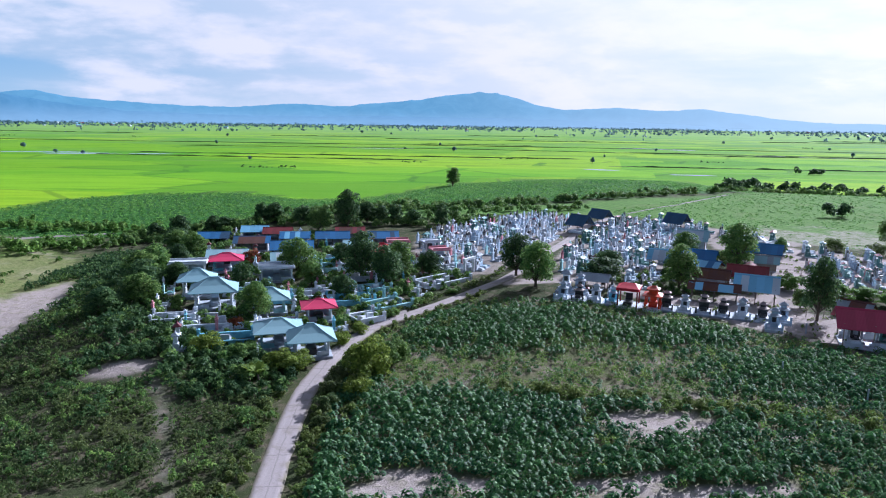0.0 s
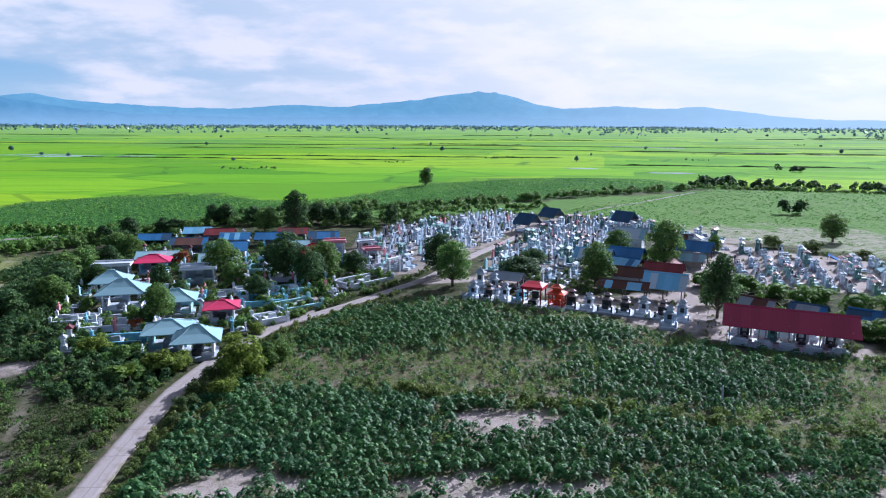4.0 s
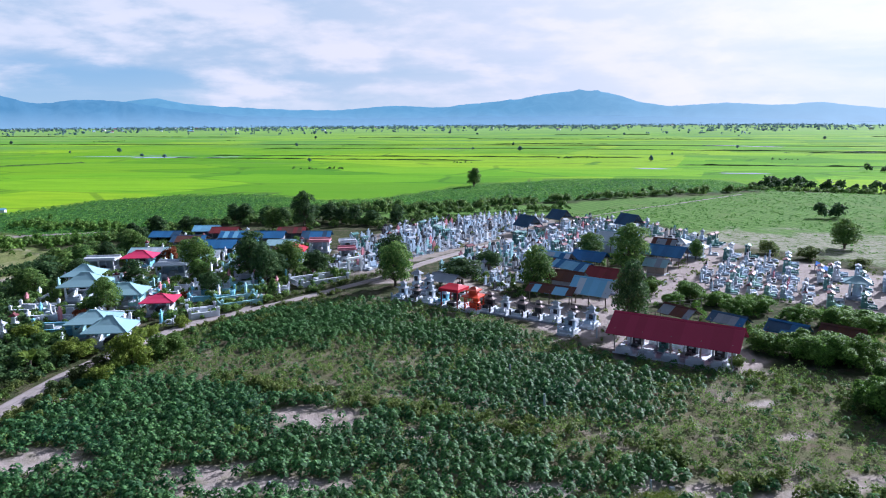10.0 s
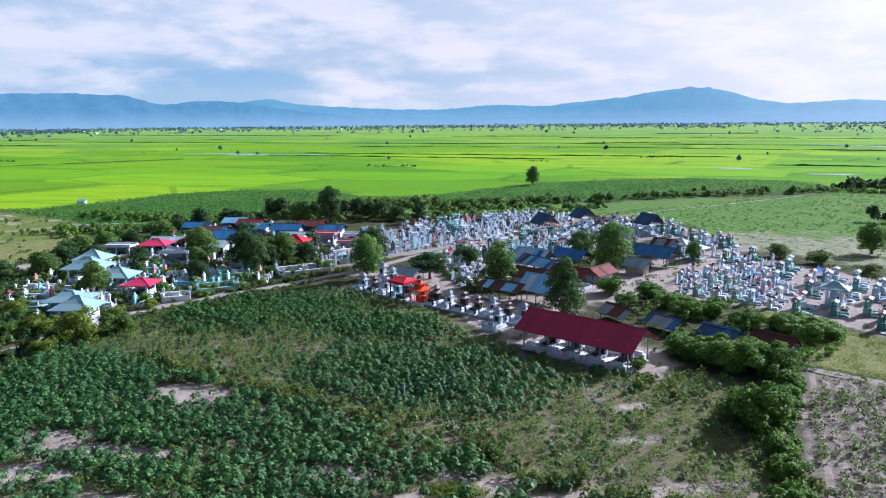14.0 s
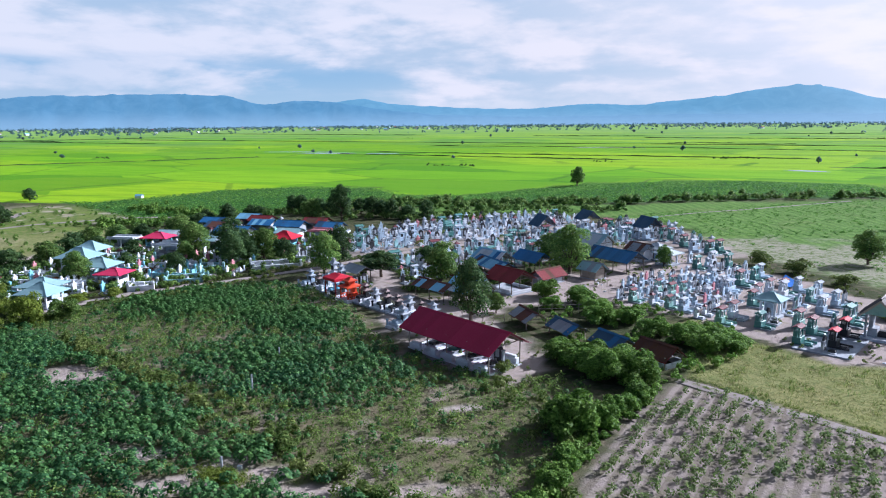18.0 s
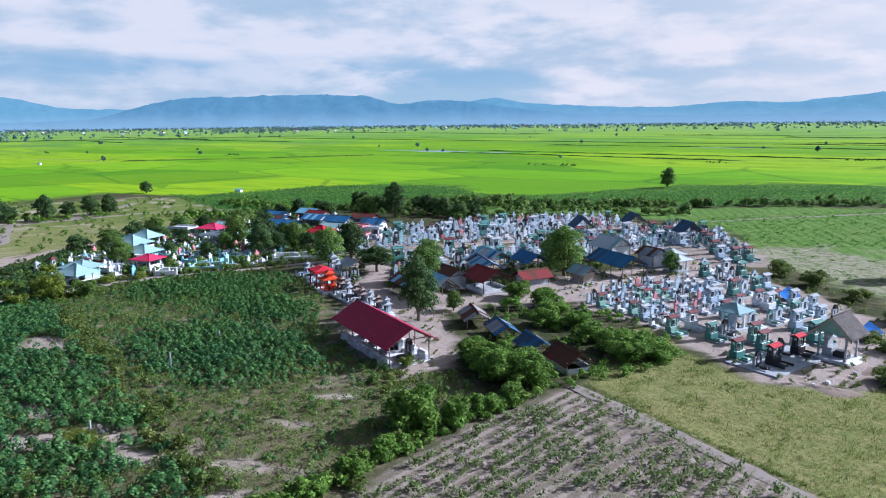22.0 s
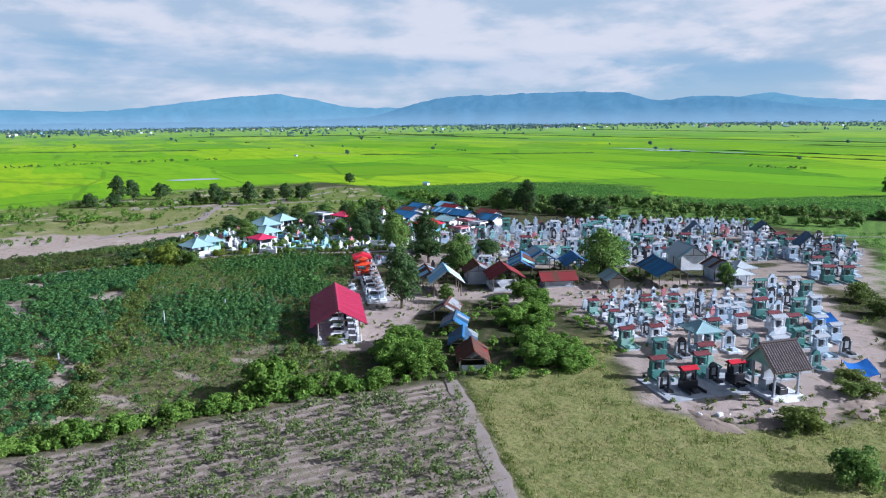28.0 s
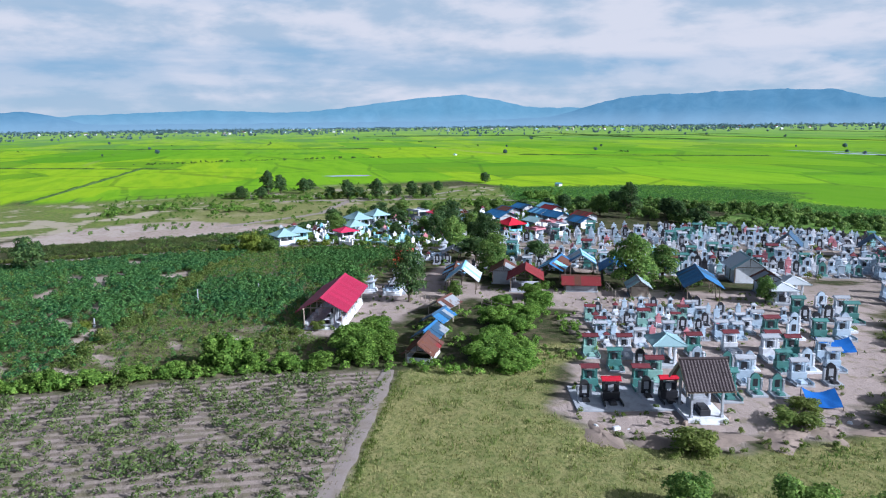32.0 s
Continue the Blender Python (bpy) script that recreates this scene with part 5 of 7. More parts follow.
    u, v = u.ravel() + 0.6 * rng.normal(size=u.size), v.ravel() + 0.34 * rng.normal(size=u.size)
    q = radians(-22)
    pts = np.stack([120 + u * math.cos(q) - v * math.sin(q), 200 + u * math.sin(q) + v * math.cos(q)], -1)
    pts = pts[poly_distance(pts[:, 0], pts[:, 1], EAST_CROP) > 0]
    pts = pts[(pts[:, 0] < 190) & (wave_noise(pts[:, 0], pts[:, 1], 12, 45) > -0.45 + 0.9 * smooth(40 - np.hypot((pts[:, 0] - 84) / 1.15, (pts[:, 1] - 142) / 0.75), 0, 14))]
    scatter("east_crop", low_clump, pts, 0.22 + 0.62 * rng.rand(len(pts)) ** 1.6, L_CROP, "low patchy green crop on pale soil", "crop", 15)
    pts = jitter_grid(GREEN_FIELD, 1.8, 20, -25, 0.5)
    scatter("north_crop", low_clump, pts, rng.uniform(0.6, 1.25, len(pts)), L_CROP, "green crop rows before the rice", "crop", 16)
    west = jitter_grid([(-66, 20), (-158, 20), (-158, 49), (-186, 120), (-140, 184), (-78, 150), (-68, 105)], 3.2, 21, 0, 0.5)
    west = west[wave_noise(west[:, 0], west[:, 1], 14, 46) > 0.1]
    mound = np.concatenate([spread(l, n, 7, 70 + i) for i, (l, n) in enumerate([([(-108, 24), (-122, 40), (-127, 50)], 46), ([(-116, 58), (-102, 68), (-100, 80)], 40), ([(-150, 60), (-140, 78), (-130, 98), (-122, 118), (-119, 136)], 70), ([(-96, 146), (-84, 148), (-74, 156)], 60), ([(-114, 178), (-98, 174), (-84, 171), (-70, 167)], 90)])])
    scatter("ditch_scrub", thick, mound, rng.uniform(0.9, 2.3, len(mound)), L_BUSH, "green scrub and young trees along the western ditch", "scrub", 22)
    scatter("west_scrub", airy, west, rng.uniform(0.35, 1.3, len(west)), L_BUSH, "scattered scrub on dry grassland", "scrub", 17)
    yards = np.concatenate([jitter_grid(RIGHT_YARD, 1.5, 27, 0, 0.5), jitter_grid(CENTRE, 1.1, 28, 0, 0.5)])
    yards = yards[wave_noise(yards[:, 0], yards[:, 1], 6, 48) > 0.28]
    rim = spread([(88, 86), (93, 89), (96, 96), (96, 106), (92, 114), (84, 124), (76, 132)], 260, 3.2, 43)
    yards = np.concatenate([yards, rim[wave_noise(rim[:, 0], rim[:, 1], 5, 53) > -0.1]])
    scatter("yard_weeds", airy, yards, rng.uniform(0.2, 0.55, len(yards)), L_WEED, "low weeds on the sandy burial yard", "weeds", 27)
    behind = jitter_grid([(18, 97), (30, 90), (35, 92), (42, 96), (46, 104), (54, 122), (48, 128), (38, 112), (24, 105)], 1.5, 29, 0, 0.5)
    behind = behind[clear_of_houses(behind, 0.3) & (wave_noise(behind[:, 0], behind[:, 1], 7, 49) > -0.4) & (line_distance(behind[:, 0], behind[:, 1], LANE) > 1.8)]
    scatter("lane_shrubs", thick, behind, rng.uniform(0.35, 1.15, len(behind)), L_MID, "shrubs and weeds between the sheds", "shrubs", 28)
    graves = np.concatenate([jitter_grid(WEST_YARD, 3.6, 22, 0, 0.5), jitter_grid(EAST_YARD, 3.6, 23, 0, 0.5), spread(ROAD[9:16], 90, 3.4, 24)])
    graves = graves[(rng.rand(len(graves)) < 0.4) & (line_distance(graves[:, 0], graves[:, 1], ROAD) > 1.7)]
    scatter("grave_weeds", airy, graves, rng.uniform(0.4, 1.2, len(graves)), L_WEED, "weeds and small shrubs between the graves", "weeds", 18)
    # tree belts before the mountains, and bank growth over the plain
    belt = []
    for i in range(430):
        a, r = radians(rng.uniform(-48, 118)), 1250 + 2550 * rng.rand() ** 0.5
        n = int(rng.uniform(6, 40) * (0.4 if r < 2100 else 1))
        off = rng.normal(size=(n, 2)) * (34 + 0.026 * r, 14)
        rr, aa = r + off[:, 1], a + off[:, 0] / r
        belt += list(zip(66 - np.sin(aa) * rr, 30 + np.cos(aa) * rr))
    woods = [leaf_cloud(10, b, 0.33, 80 + i) for i, b in enumerate(blobs)]
    scatter("far_woods", woods, np.array(belt), rng.uniform(3.5, 9.5, len(belt)), L_HAZED, "distant dark belt of trees round far villages", "woods", 19)
    bank = []
    for i in range(26):
        a, r = radians(rng.uniform(-44, 112)), rng.uniform(420, 1350)
        x, y, q, n = 66 - math.sin(a) * r, 30 + math.cos(a) * r, rng.uniform(-0.35, 0.35), rng.randint(4, 15)
        bank += [(x + d * math.cos(q), y + d * math.sin(q)) for d in np.cumsum(rng.uniform(0.8, 5, n))]
    w = np.concatenate([spread([(-409, 8), (-425, 60), (-432, 120), (-428, 190)], 90, 6, 61), spread([(-150, 60), (-128, 72), (-112, 94), (-106, 112), (-104, 130)], 60, 5, 62)])
    bank = np.concatenate([np.array(bank), w])
    bank = bank[poly_distance(bank[:, 0], bank[:, 1], RICE_EDGE) < 12]
    scatter("bank_growth", airy, bank, rng.uniform(0.7, 2.0, len(bank)), L_DARK, "low dark growth along the field banks", "growth", 20)
    east = np.concatenate([spread([(128, 300), (136, 326), (148, 330)], 26, 8, 63), spread([(150, 300), (172, 294), (190, 296), (240, 300), (330, 310)], 90, 9, 64), spread([(215, 410), (230, 414)], 8, 5, 65), spread([(108, 185), (110, 188)], 3, 2, 66)])
    scatter("east_thicket", thick, east, rng.uniform(1.6, 4.4, len(east)), L_DARK, "dark thicket of trees beyond the eastern crop", "thicket", 21)


def build_banks():
    """Low earth banks overgrown with dark grass, long and nearly straight, that part the rice fields."""
    rng = np.random.RandomState(90)
    lines = [[(-900, 872), (-539, 850), (0, 827), (488, 769), (800, 735)], [(-276, 730), (8, 730), (151, 693), (420, 640)], [(-420, 308), (-348, 399), (-300, 468)]]
    for i in range(22):
        a, r = radians(rng.uniform(-40, 108)), 330 + 1300 * rng.rand() ** 1.3
        x, y = 66 - math.sin(a) * r, 30 + math.cos(a) * r
        q = radians(-4 + rng.normal() * 4) if a < 0.6 else radians(rng.choice([-4, 58]) + rng.normal() * 5)
        d = rng.uniform(40, 190) * (0.5 + r / 900)
        lines.append([(x - d * math.cos(q), y - d * math.sin(q)), (x, y + rng.uniform(-3, 3)), (x + d * math.cos(q), y + d * math.sin(q))])
    vs, fs, o = [], [], 0
    for line in lines:
        p = np.array(line, float)
        t = np.linspace(0, len(p) - 1, 60)
        pts = np.stack([np.interp(t, np.arange(len(p)), p[:, k]) for k in (0, 1)], -1)
        d = np.gradient(pts, axis=0)
        d /= np.linalg.norm(d, axis=1)[:, None]
        side = np.stack([d[:, 1], -d[:, 0]], -1)
        r = np.hypot(pts[:, 0] - 60, pts[:, 1] - 40)
        h = np.clip(0.55 + 0.45 * wave_noise(pts[:, 0], pts[:, 1], 30, 91), 0.05, 2) * (0.6 + r / 1500)
        h[0] = h[-1] = -0.1
        for u, q in ((-1.5, -0.3), (-0.7, 1.0), (0.7, 1.0), (1.5, -0.3)):
            vs.append(np.column_stack([pts + side * u, -5.0 + h * q]))
        idx = (np.arange(4)[:, None] * 60 + np.arange(60)[None]) + o
        fs.append(np.stack([idx[:-1, :-1], idx[:-1, 1:], idx[1:, 1:], idx[1:, :-1]], -1).reshape(-1, 4))
        o += 240
    k = Nodes("bank_grass")
    c = k.mix(k.ramp(k.noise(0.35, 5, 0.6), 0.35, 0.65), (0.035, 0.085, 0.025), (0.085, 0.15, 0.04))
    solo("paddy_banks", fast_mesh("paddy_banks", np.concatenate(vs), np.concatenate(fs)), k.done(c, 0.95, 0.0, 0.05), "low grassy earth banks between rice fields", "banks", "stuff")


HOUSES = []


def clear_of_houses(pts, gap):
    ok = np.ones(len(pts), bool)
    for x, y, r in HOUSES:
        ok &= np.hypot(pts[:, 0] - x, pts[:, 1] - y) > r + gap
    return ok


# ---------------------------------------------------------------- sheds and pavilions
SHEETS = {}


def sheet_mesh(w, length, material):
    """One corrugated roofing sheet, w wide and length long down the slope."""
    key = (round(w, 2), round(length, 2), material.name)
    if key not in SHEETS:
        n = 14
        xs = np.linspace(0, w, n + 1)
        zs = np.where(np.arange(n + 1) % 2, 0.008, 0.0)
        v = [(x, y, z + t) for t in (0, -0.012) for y in (0, length) for x, z in zip(xs, zs)]
        k = n + 1
        f = []
        for i in range(n):
            f += [(i, k + i, k + i + 1, i + 1), (2 * k + i, 2 * k + i + 1, 3 * k + i + 1, 3 * k + i), (i, i + 1, 2 * k + i + 1, 2 * k + i), (k + i, 3 * k + i, 3 * k + i + 1, k + i + 1)]
        f += [(0, 2 * k, 3 * k, k), (n, k + n, 3 * k + n, 2 * k + n)]
        me = bpy.data.meshes.new("roof_sheet")
        me.from_pydata(v, [], f)
        me.materials.append(material)
        SHEETS[key] = me
    return SHEETS[key]


def sheet_slope(parent, x0, x1, y, z, run, drop, materials, side, rng, sag=0.0):
    """Sheets side by side down one slope from (y, z); side: +1 or -1 along y."""
    length = math.hypot(run, drop)
    n = max(2, round((x1 - x0) / 0.95))
    w = (x1 - x0) / n
    ang = math.atan2(drop, run)
    for i in range(n):
        me = sheet_mesh(w * (1.04 if sag else 1.0), length, materials[rng.randrange(len(materials))])
        m = Matrix.Translation((x0 + i * w if side > 0 else x0 + (i + 1) * w, y, z + (0.012 * (i % 2) if sag else 0) - sag * rng.random()))
        if side < 0:
            m = m @ Matrix.Rotation(math.pi, 4, "Z")
        part("roof_sheet", me, None, parent, "", m @ Matrix.Rotation(-ang + sag * 0.15 * rng.uniform(-1, 1), 4, "X") @ Matrix.Rotation(sag * 0.1 * rng.uniform(-1, 1), 4, "Z"))


def shed(x, y, turn, L, W, eave, ridge, mats, label, name="shed", walls=0, wall_mat=None, floor=None, sag=0.0, overhang=0.5, seed=0, mono=False, post_mat=None):
    """An open shed: posts, beams, rafters and a roof of corrugated sheets; walls: 0 none, 1 low all round, 2 full at back and ends, 3 all full."""
    rng = random.Random(seed + int(x * 7 + y))
    HOUSES.append((x, y, 0.5 * max(L, W)))
    ob = thing(name, place(x, y, turn), label, "shed")
    pm = post_mat or M_WOOD
    post = Build().tube((0, 0, -0.1), (0, 0, eave), 0.075, 0.065, 7).mesh("post")
    post.materials.append(pm)
    bays = max(1, round(L / 3.0))
    for i in range(bays + 1):
        for s in (-1, 1):
            part("post", post, None, ob, "", Matrix.Translation((-L / 2 + L * i / bays, s * W / 2, 0)))
    for s in (-1, 1):
        part("wall_beam", Build().box(0, s * W / 2, eave - 0.28, L + overhang, 0.12, 0.14), pm, ob)
    run = W / 2 + overhang
    fall = (ridge - eave) * run / (W / 2)
    roof = part("roof", Build().gable(L + 2 * overhang - 0.12, 2 * run - 0.12, ridge - fall - 0.05, fall, 0.025) if not mono else Build().box(0, 0, eave - 0.1, L, W, 0.03), mats[-1], ob)
    if mono:
        sheet_slope(roof, -L / 2 - overhang, L / 2 + overhang, -W / 2 - overhang, ridge, W + 2 * overhang, ridge - eave, mats, 1, rng, sag)
    else:
        part("ridge_beam", Build().box(0, 0, ridge - 0.32, L + overhang, 0.12, 0.14), pm, ob)
        for s in (-1, 1):
            sheet_slope(roof, -L / 2 - overhang, L / 2 + overhang, 0, ridge, run, fall, mats, s, rng, sag)
        part("ridge_cap", Build().gable(L + 2 * overhang + 0.02, 0.44, ridge - 0.10, 0.16, 0.03), mats[0], roof)
        for i in range(bays + 1):
            xx = -L / 2 + L * i / bays
            b = Build()
            b.tube((xx, -W / 2, eave - 0.14), (xx, 0, ridge - 0.18), 0.05).tube((xx, W / 2, eave - 0.14), (xx, 0, ridge - 0.18), 0.05)
            b.tube((xx, -W / 2, eave - 0.14), (xx, W / 2, eave - 0.14), 0.05).tube((xx, 0, eave), (xx, 0, ridge - 0.18), 0.04)
            part("roof_truss", b, pm, ob)
    wm = wall_mat or M_WHITE
    if floor:
        part("floor_slab", Build().box(0, 0, -0.05, L + 0.3, W + 0.3, 0.22), floor, ob)
    if walls == 1:
        for s in (-1, 1):
            part("low_wall", Build().box(0, s * (W / 2 + 0.02), 0, L - 0.2, 0.14, 0.62), wm, ob)
            part("low_wall", Build().box(s * (L / 2 + 0.02), 0, 0, 0.14, W - 0.2, 0.55), wm, ob)
    elif walls >= 2:
        part("wall", Build().box(0, -W / 2 + 0.1, 0, L - 0.2, 0.14, eave - 0.06), wm, ob)
        for s in (-1, 1):
            part("wall", Build().prism([(-W / 2 + 0.18, 0), (W / 2 - 0.1, 0), (W / 2 - 0.1, eave - 0.08), (0, ridge - 0.26), (-W / 2 + 0.18, eave - 0.08)] if not mono else [(-W / 2 + 0.18, 0), (W / 2 - 0.1, 0), (W / 2 - 0.1, eave - 0.08), (-W / 2 + 0.18, eave - 0.08)], 0, s * (L / 2 - 0.12) - 0.07, s * (L / 2 - 0.12) + 0.07), wm, ob)
        if walls == 3:
            for s in (-1, 1):
                part("wall", Build().box(s * L * 0.32, W / 2 - 0.1, 0, L * 0.30, 0.14, eave - 0.06), wm, ob)
            part("lintel", Build().box(0, W / 2 - 0.1, eave - 0.5, L * 0.34, 0.12, 0.42), wm, ob)
    return ob


def pavilion(x, y, turn, L, W, eave, rise, roof, label, wall_mat=None, style="hip", low=True, name="memorial_pavilion", back=True, seed=0, trim=None, category="pavilion"):
    """A small memorial house: plinth, columns, low walls, a back wall, an altar and tomb, under a hipped or flat roof."""
    HOUSES.append((x, y, 0.5 * max(L, W)))
    wm = wall_mat or M_WHITE
    ob = thing(name, place(x, y, turn), label, category)
    part("plinth", Build().box(0, 0, -0.1, L + 0.5, W + 0.5, 0.45), M_CONC, ob)
    col = Build().box(0, 0, 0.35, 0.26, 0.26, eave - 0.35).box(0, 0, eave - 0.2, 0.36, 0.36, 0.14).mesh("column")
    col.materials.append(wm)
    for sx in (-1, 0, 1) if L > 5 else (-1, 1):
        for sy in (-1, 1):
            part("column", col, None, ob, "", Matrix.Translation((sx * (L / 2 - 0.2), sy * (W / 2 - 0.2), 0)))
    if style == "hip":
        top = part("roof", Build().hip(L + 1.4, W + 1.4, eave, rise, max(0.3, L - W) + 0.3, 0.1, 0.07), roof, ob)
        part("ridge_cap", Build().box(0, 0, eave + rise - 0.06, max(0.3, L - W) + 0.5, 0.22, 0.14), roof, top)
        r = (max(0.3, L - W) + 0.3) / 2
        for sx in (-1, 1):
            for sy in (-1, 1):
                a, b = Vector((sx * (L + 1.4) / 2, sy * (W + 1.4) / 2, eave + 0.02)), Vector((sx * r, 0, eave + rise))
                c = (a + b) / 2 - Vector((0, 0, 0.07 * rise))
                part("hip_ridge", Build().tube(a, c, 0.05).tube(c, b, 0.05), trim or roof, top)
    else:
        top = part("roof", Build().box(0, 0, eave, L + 0.7, W + 0.7, 0.22, 1.0, 0.05), roof, ob)
        part("parapet", Build().box(0, -W / 2, eave + 0.22, L + 0.5, 0.16, 0.28).box(0, W / 2, eave + 0.22, L + 0.5, 0.16, 0.28), roof, top)
    if low:
        for sx in (-1, 1):
            part("low_wall", Build().box(sx * (L / 2 - 0.2), 0, 0.35, 0.14, W - 0.7, 0.75), wm, ob)
        part("low_wall", Build().box(-L * 0.28, W / 2 - 0.2, 0.35, L * 0.3, 0.14, 0.5), wm, ob)
        part("low_wall", Build().box(L * 0.28, W / 2 - 0.2, 0.35, L * 0.3, 0.14, 0.5), wm, ob)
    if back:
        # blue-grey instead of the wall paint: the interior's shade put into its colour
        part("back_wall", Build().box(0, -W / 2 + 0.2, 0.35, L - 0.7, 0.16, eave - 0.4), M_BLUEGREY, ob)
    part("tomb_slab", Build().box(0, 0.1, 0.35, 1.2, min(2.2, W - 1.4), 0.55).box(0, 0.1, 0.9, 1.0, min(1.9, W - 1.7), 0.16), M_BLACK if seed % 2 else M_CONC, ob)
    part("headstone", Build().box(0, -W / 2 + 0.65, 0.35, 1.0, 0.22, 1.5).box(0, -W / 2 + 0.65, 1.85, 0.7, 0.2, 0.25), M_BLUEGREY if seed % 3 else M_BLACK, ob)
    return ob


def tiled_gazebo(x, y, turn):
    """The open gazebo with a tiled two-slope roof, columns, an altar block and steps."""
    HOUSES.append((x, y, 3))
    ob = thing("tiled_gazebo", place(x, y, turn) @ Matrix.Diagonal((0.76, 0.74, 1.02, 1)), "grey gazebo with a dark brown tiled gable roof and white columns", "gazebo")
    part("plinth", Build().box(0, 0, -0.05, 4.2, 4.6, 0.35).box(0, 2.5, -0.05, 2.0, 0.6, 0.2), M_WHITE, ob)
    col = Build().box(0, 0, 0.3, 0.24, 0.24, 2.5).box(0, 0, 0.3, 0.36, 0.36, 0.2).box(0, 0, 2.6, 0.34, 0.34, 0.2).mesh("column")
    col.materials.append(M_CONC)
    for sx in (-1, 1):
        for sy in (-1, 1):
            part("column", col, None, ob, "", Matrix.Translation((sx * 1.6, sy * 1.7, 0)))
    part("altar", Build().box(0, -0.9, 0.3, 2.0, 1.2, 0.9).box(0, -1.2, 1.2, 1.6, 0.5, 1.2).box(0, -1.2, 2.4, 1.9, 0.7, 0.12), M_CONC, ob)
    part("tomb_slab", Build().box(0, 0.6, 0.3, 1.1, 1.8, 0.5).box(0, 0.6, 0.8, 0.9, 1.5, 0.15), M_BLACK, ob)
    half, ridge, eave = 2.7, 4.55, 2.75
    for sx in (-1, 1):
        part("gable", Build().prism([(-2.1, eave + 0.05), (2.1, eave + 0.05), (0, ridge - 0.12)], 0, sx * 1.95 - 0.06, sx * 1.95 + 0.06), M_PALEGREEN, ob)
        part("bargeboard", Build().gable(0.10, 2 * half + 0.1, eave - 0.16, ridge - eave + 0.14, 0.26, sx * 2.48), M_PALEWOOD, ob)
    part("roof_deck", Build().gable(4.9, 2 * half, eave - 0.16, ridge - eave + 0.10, 0.05), M_WOOD, ob)
    part("ridge_cap", Build().tube((-2.55, 0, ridge + 0.06), (2.55, 0, ridge + 0.06), 0.13, 0.13, 8), M_DARKTILE, ob)
    n, k = 12, 15
    length = math.hypot(half, ridge - eave + 0.05)
    ang = math.atan2(ridge - eave + 0.05, half)
    w, d = 5.0 / k, length / n
    tile = Build()
    tile.add([(0, 0, 0.0), (w * 0.5, 0, 0.045), (w, 0, 0.0), (w, d * 1.2, 0.02), (w * 0.5, d * 1.2, 0.075), (0, d * 1.2, 0.02), (0, d * 1.2, -0.02), (w, d * 1.2, -0.02), (w * 0.5, d * 1.2, 0.02)],
             [(0, 1, 4, 5), (1, 2, 3, 4), (5, 4, 8, 6), (4, 3, 7, 8)])
    me = tile.mesh("roof_tile")
    me.materials.append(M_DARKTILE)
    for side in (-1, 1):
        base = Matrix.Translation((-2.5 * side, 0, ridge - 0.02)) @ (Matrix.Rotation(math.pi, 4, "Z") if side < 0 else Matrix.Identity(4)) @ Matrix.Rotation(-ang, 4, "X")
        for i in range(n):
            for j in range(k):
                part("roof_tile", me, None, ob, "", base @ Matrix.Translation((j * w, i * d, 0.015)))
    return ob


# ---------------------------------------------------------------- tombs (front: +y)
def tomb_canopy(m, tile, slab, roof, label):
    """A tiled shrine tomb: platform, tiled block, posts, a little two-slope roof, and a coffin slab before it."""
    ob = thing("shrine_tomb", m, label, "tomb", "shrine tombs")
    part("platform", Build().box(0, 0.0, -0.1, 2.1, 2.6, 0.26), M_CONC, ob)
    part("coffin_slab", Build().box(0, 0.42, 0.22, 0.8, 1.05, 0.2, 0.94).box(0, 0.42, 0.42, 0.58, 0.85, 0.08), slab, ob)
    part("shrine_block", Build().box(0, -0.8, 0.22, 1.8, 1.05, 0.95).box(0, -1.0, 1.17, 1.5, 0.55, 0.75), tile, ob)
    post = Build().box(0, 0, 0, 0.16, 0.16, 1.25).box(0, 0, 1.17, 0.24, 0.24, 0.08).mesh("post")
    post.materials.append(tile)
    for sx in (-1, 1):
        for y in (-1.1, -0.55):
            part("post", post, None, ob, "", Matrix.Translation((sx * 0.74, y, 1.1)))
    top = part("canopy", Build().box(0, -0.82, 2.34, 1.9, 1.05, 0.10), tile, ob)
    part("canopy_roof", Build().gable(2.05, 1.2, 2.46, 0.24, 0.08, 0, -0.82).box(0, -0.82, 2.66, 2.1, 0.12, 0.1), roof, top)
    part("tablet", Build().box(0, -0.68, 1.17, 0.6, 0.1, 0.75), M_BLACK if tile is not M_BLACK else M_CONC, ob)
    part("incense_bowl", Build().tube((0, -0.42, 1.16), (0, -0.42, 1.34), 0.08, 0.13), M_CONC, ob)
    for sx in (-1, 1):
        part("side_kerb", Build().box(sx * 0.94, 0.45, 0.22, 0.12, 1.6, 0.30), tile, ob)
    return ob


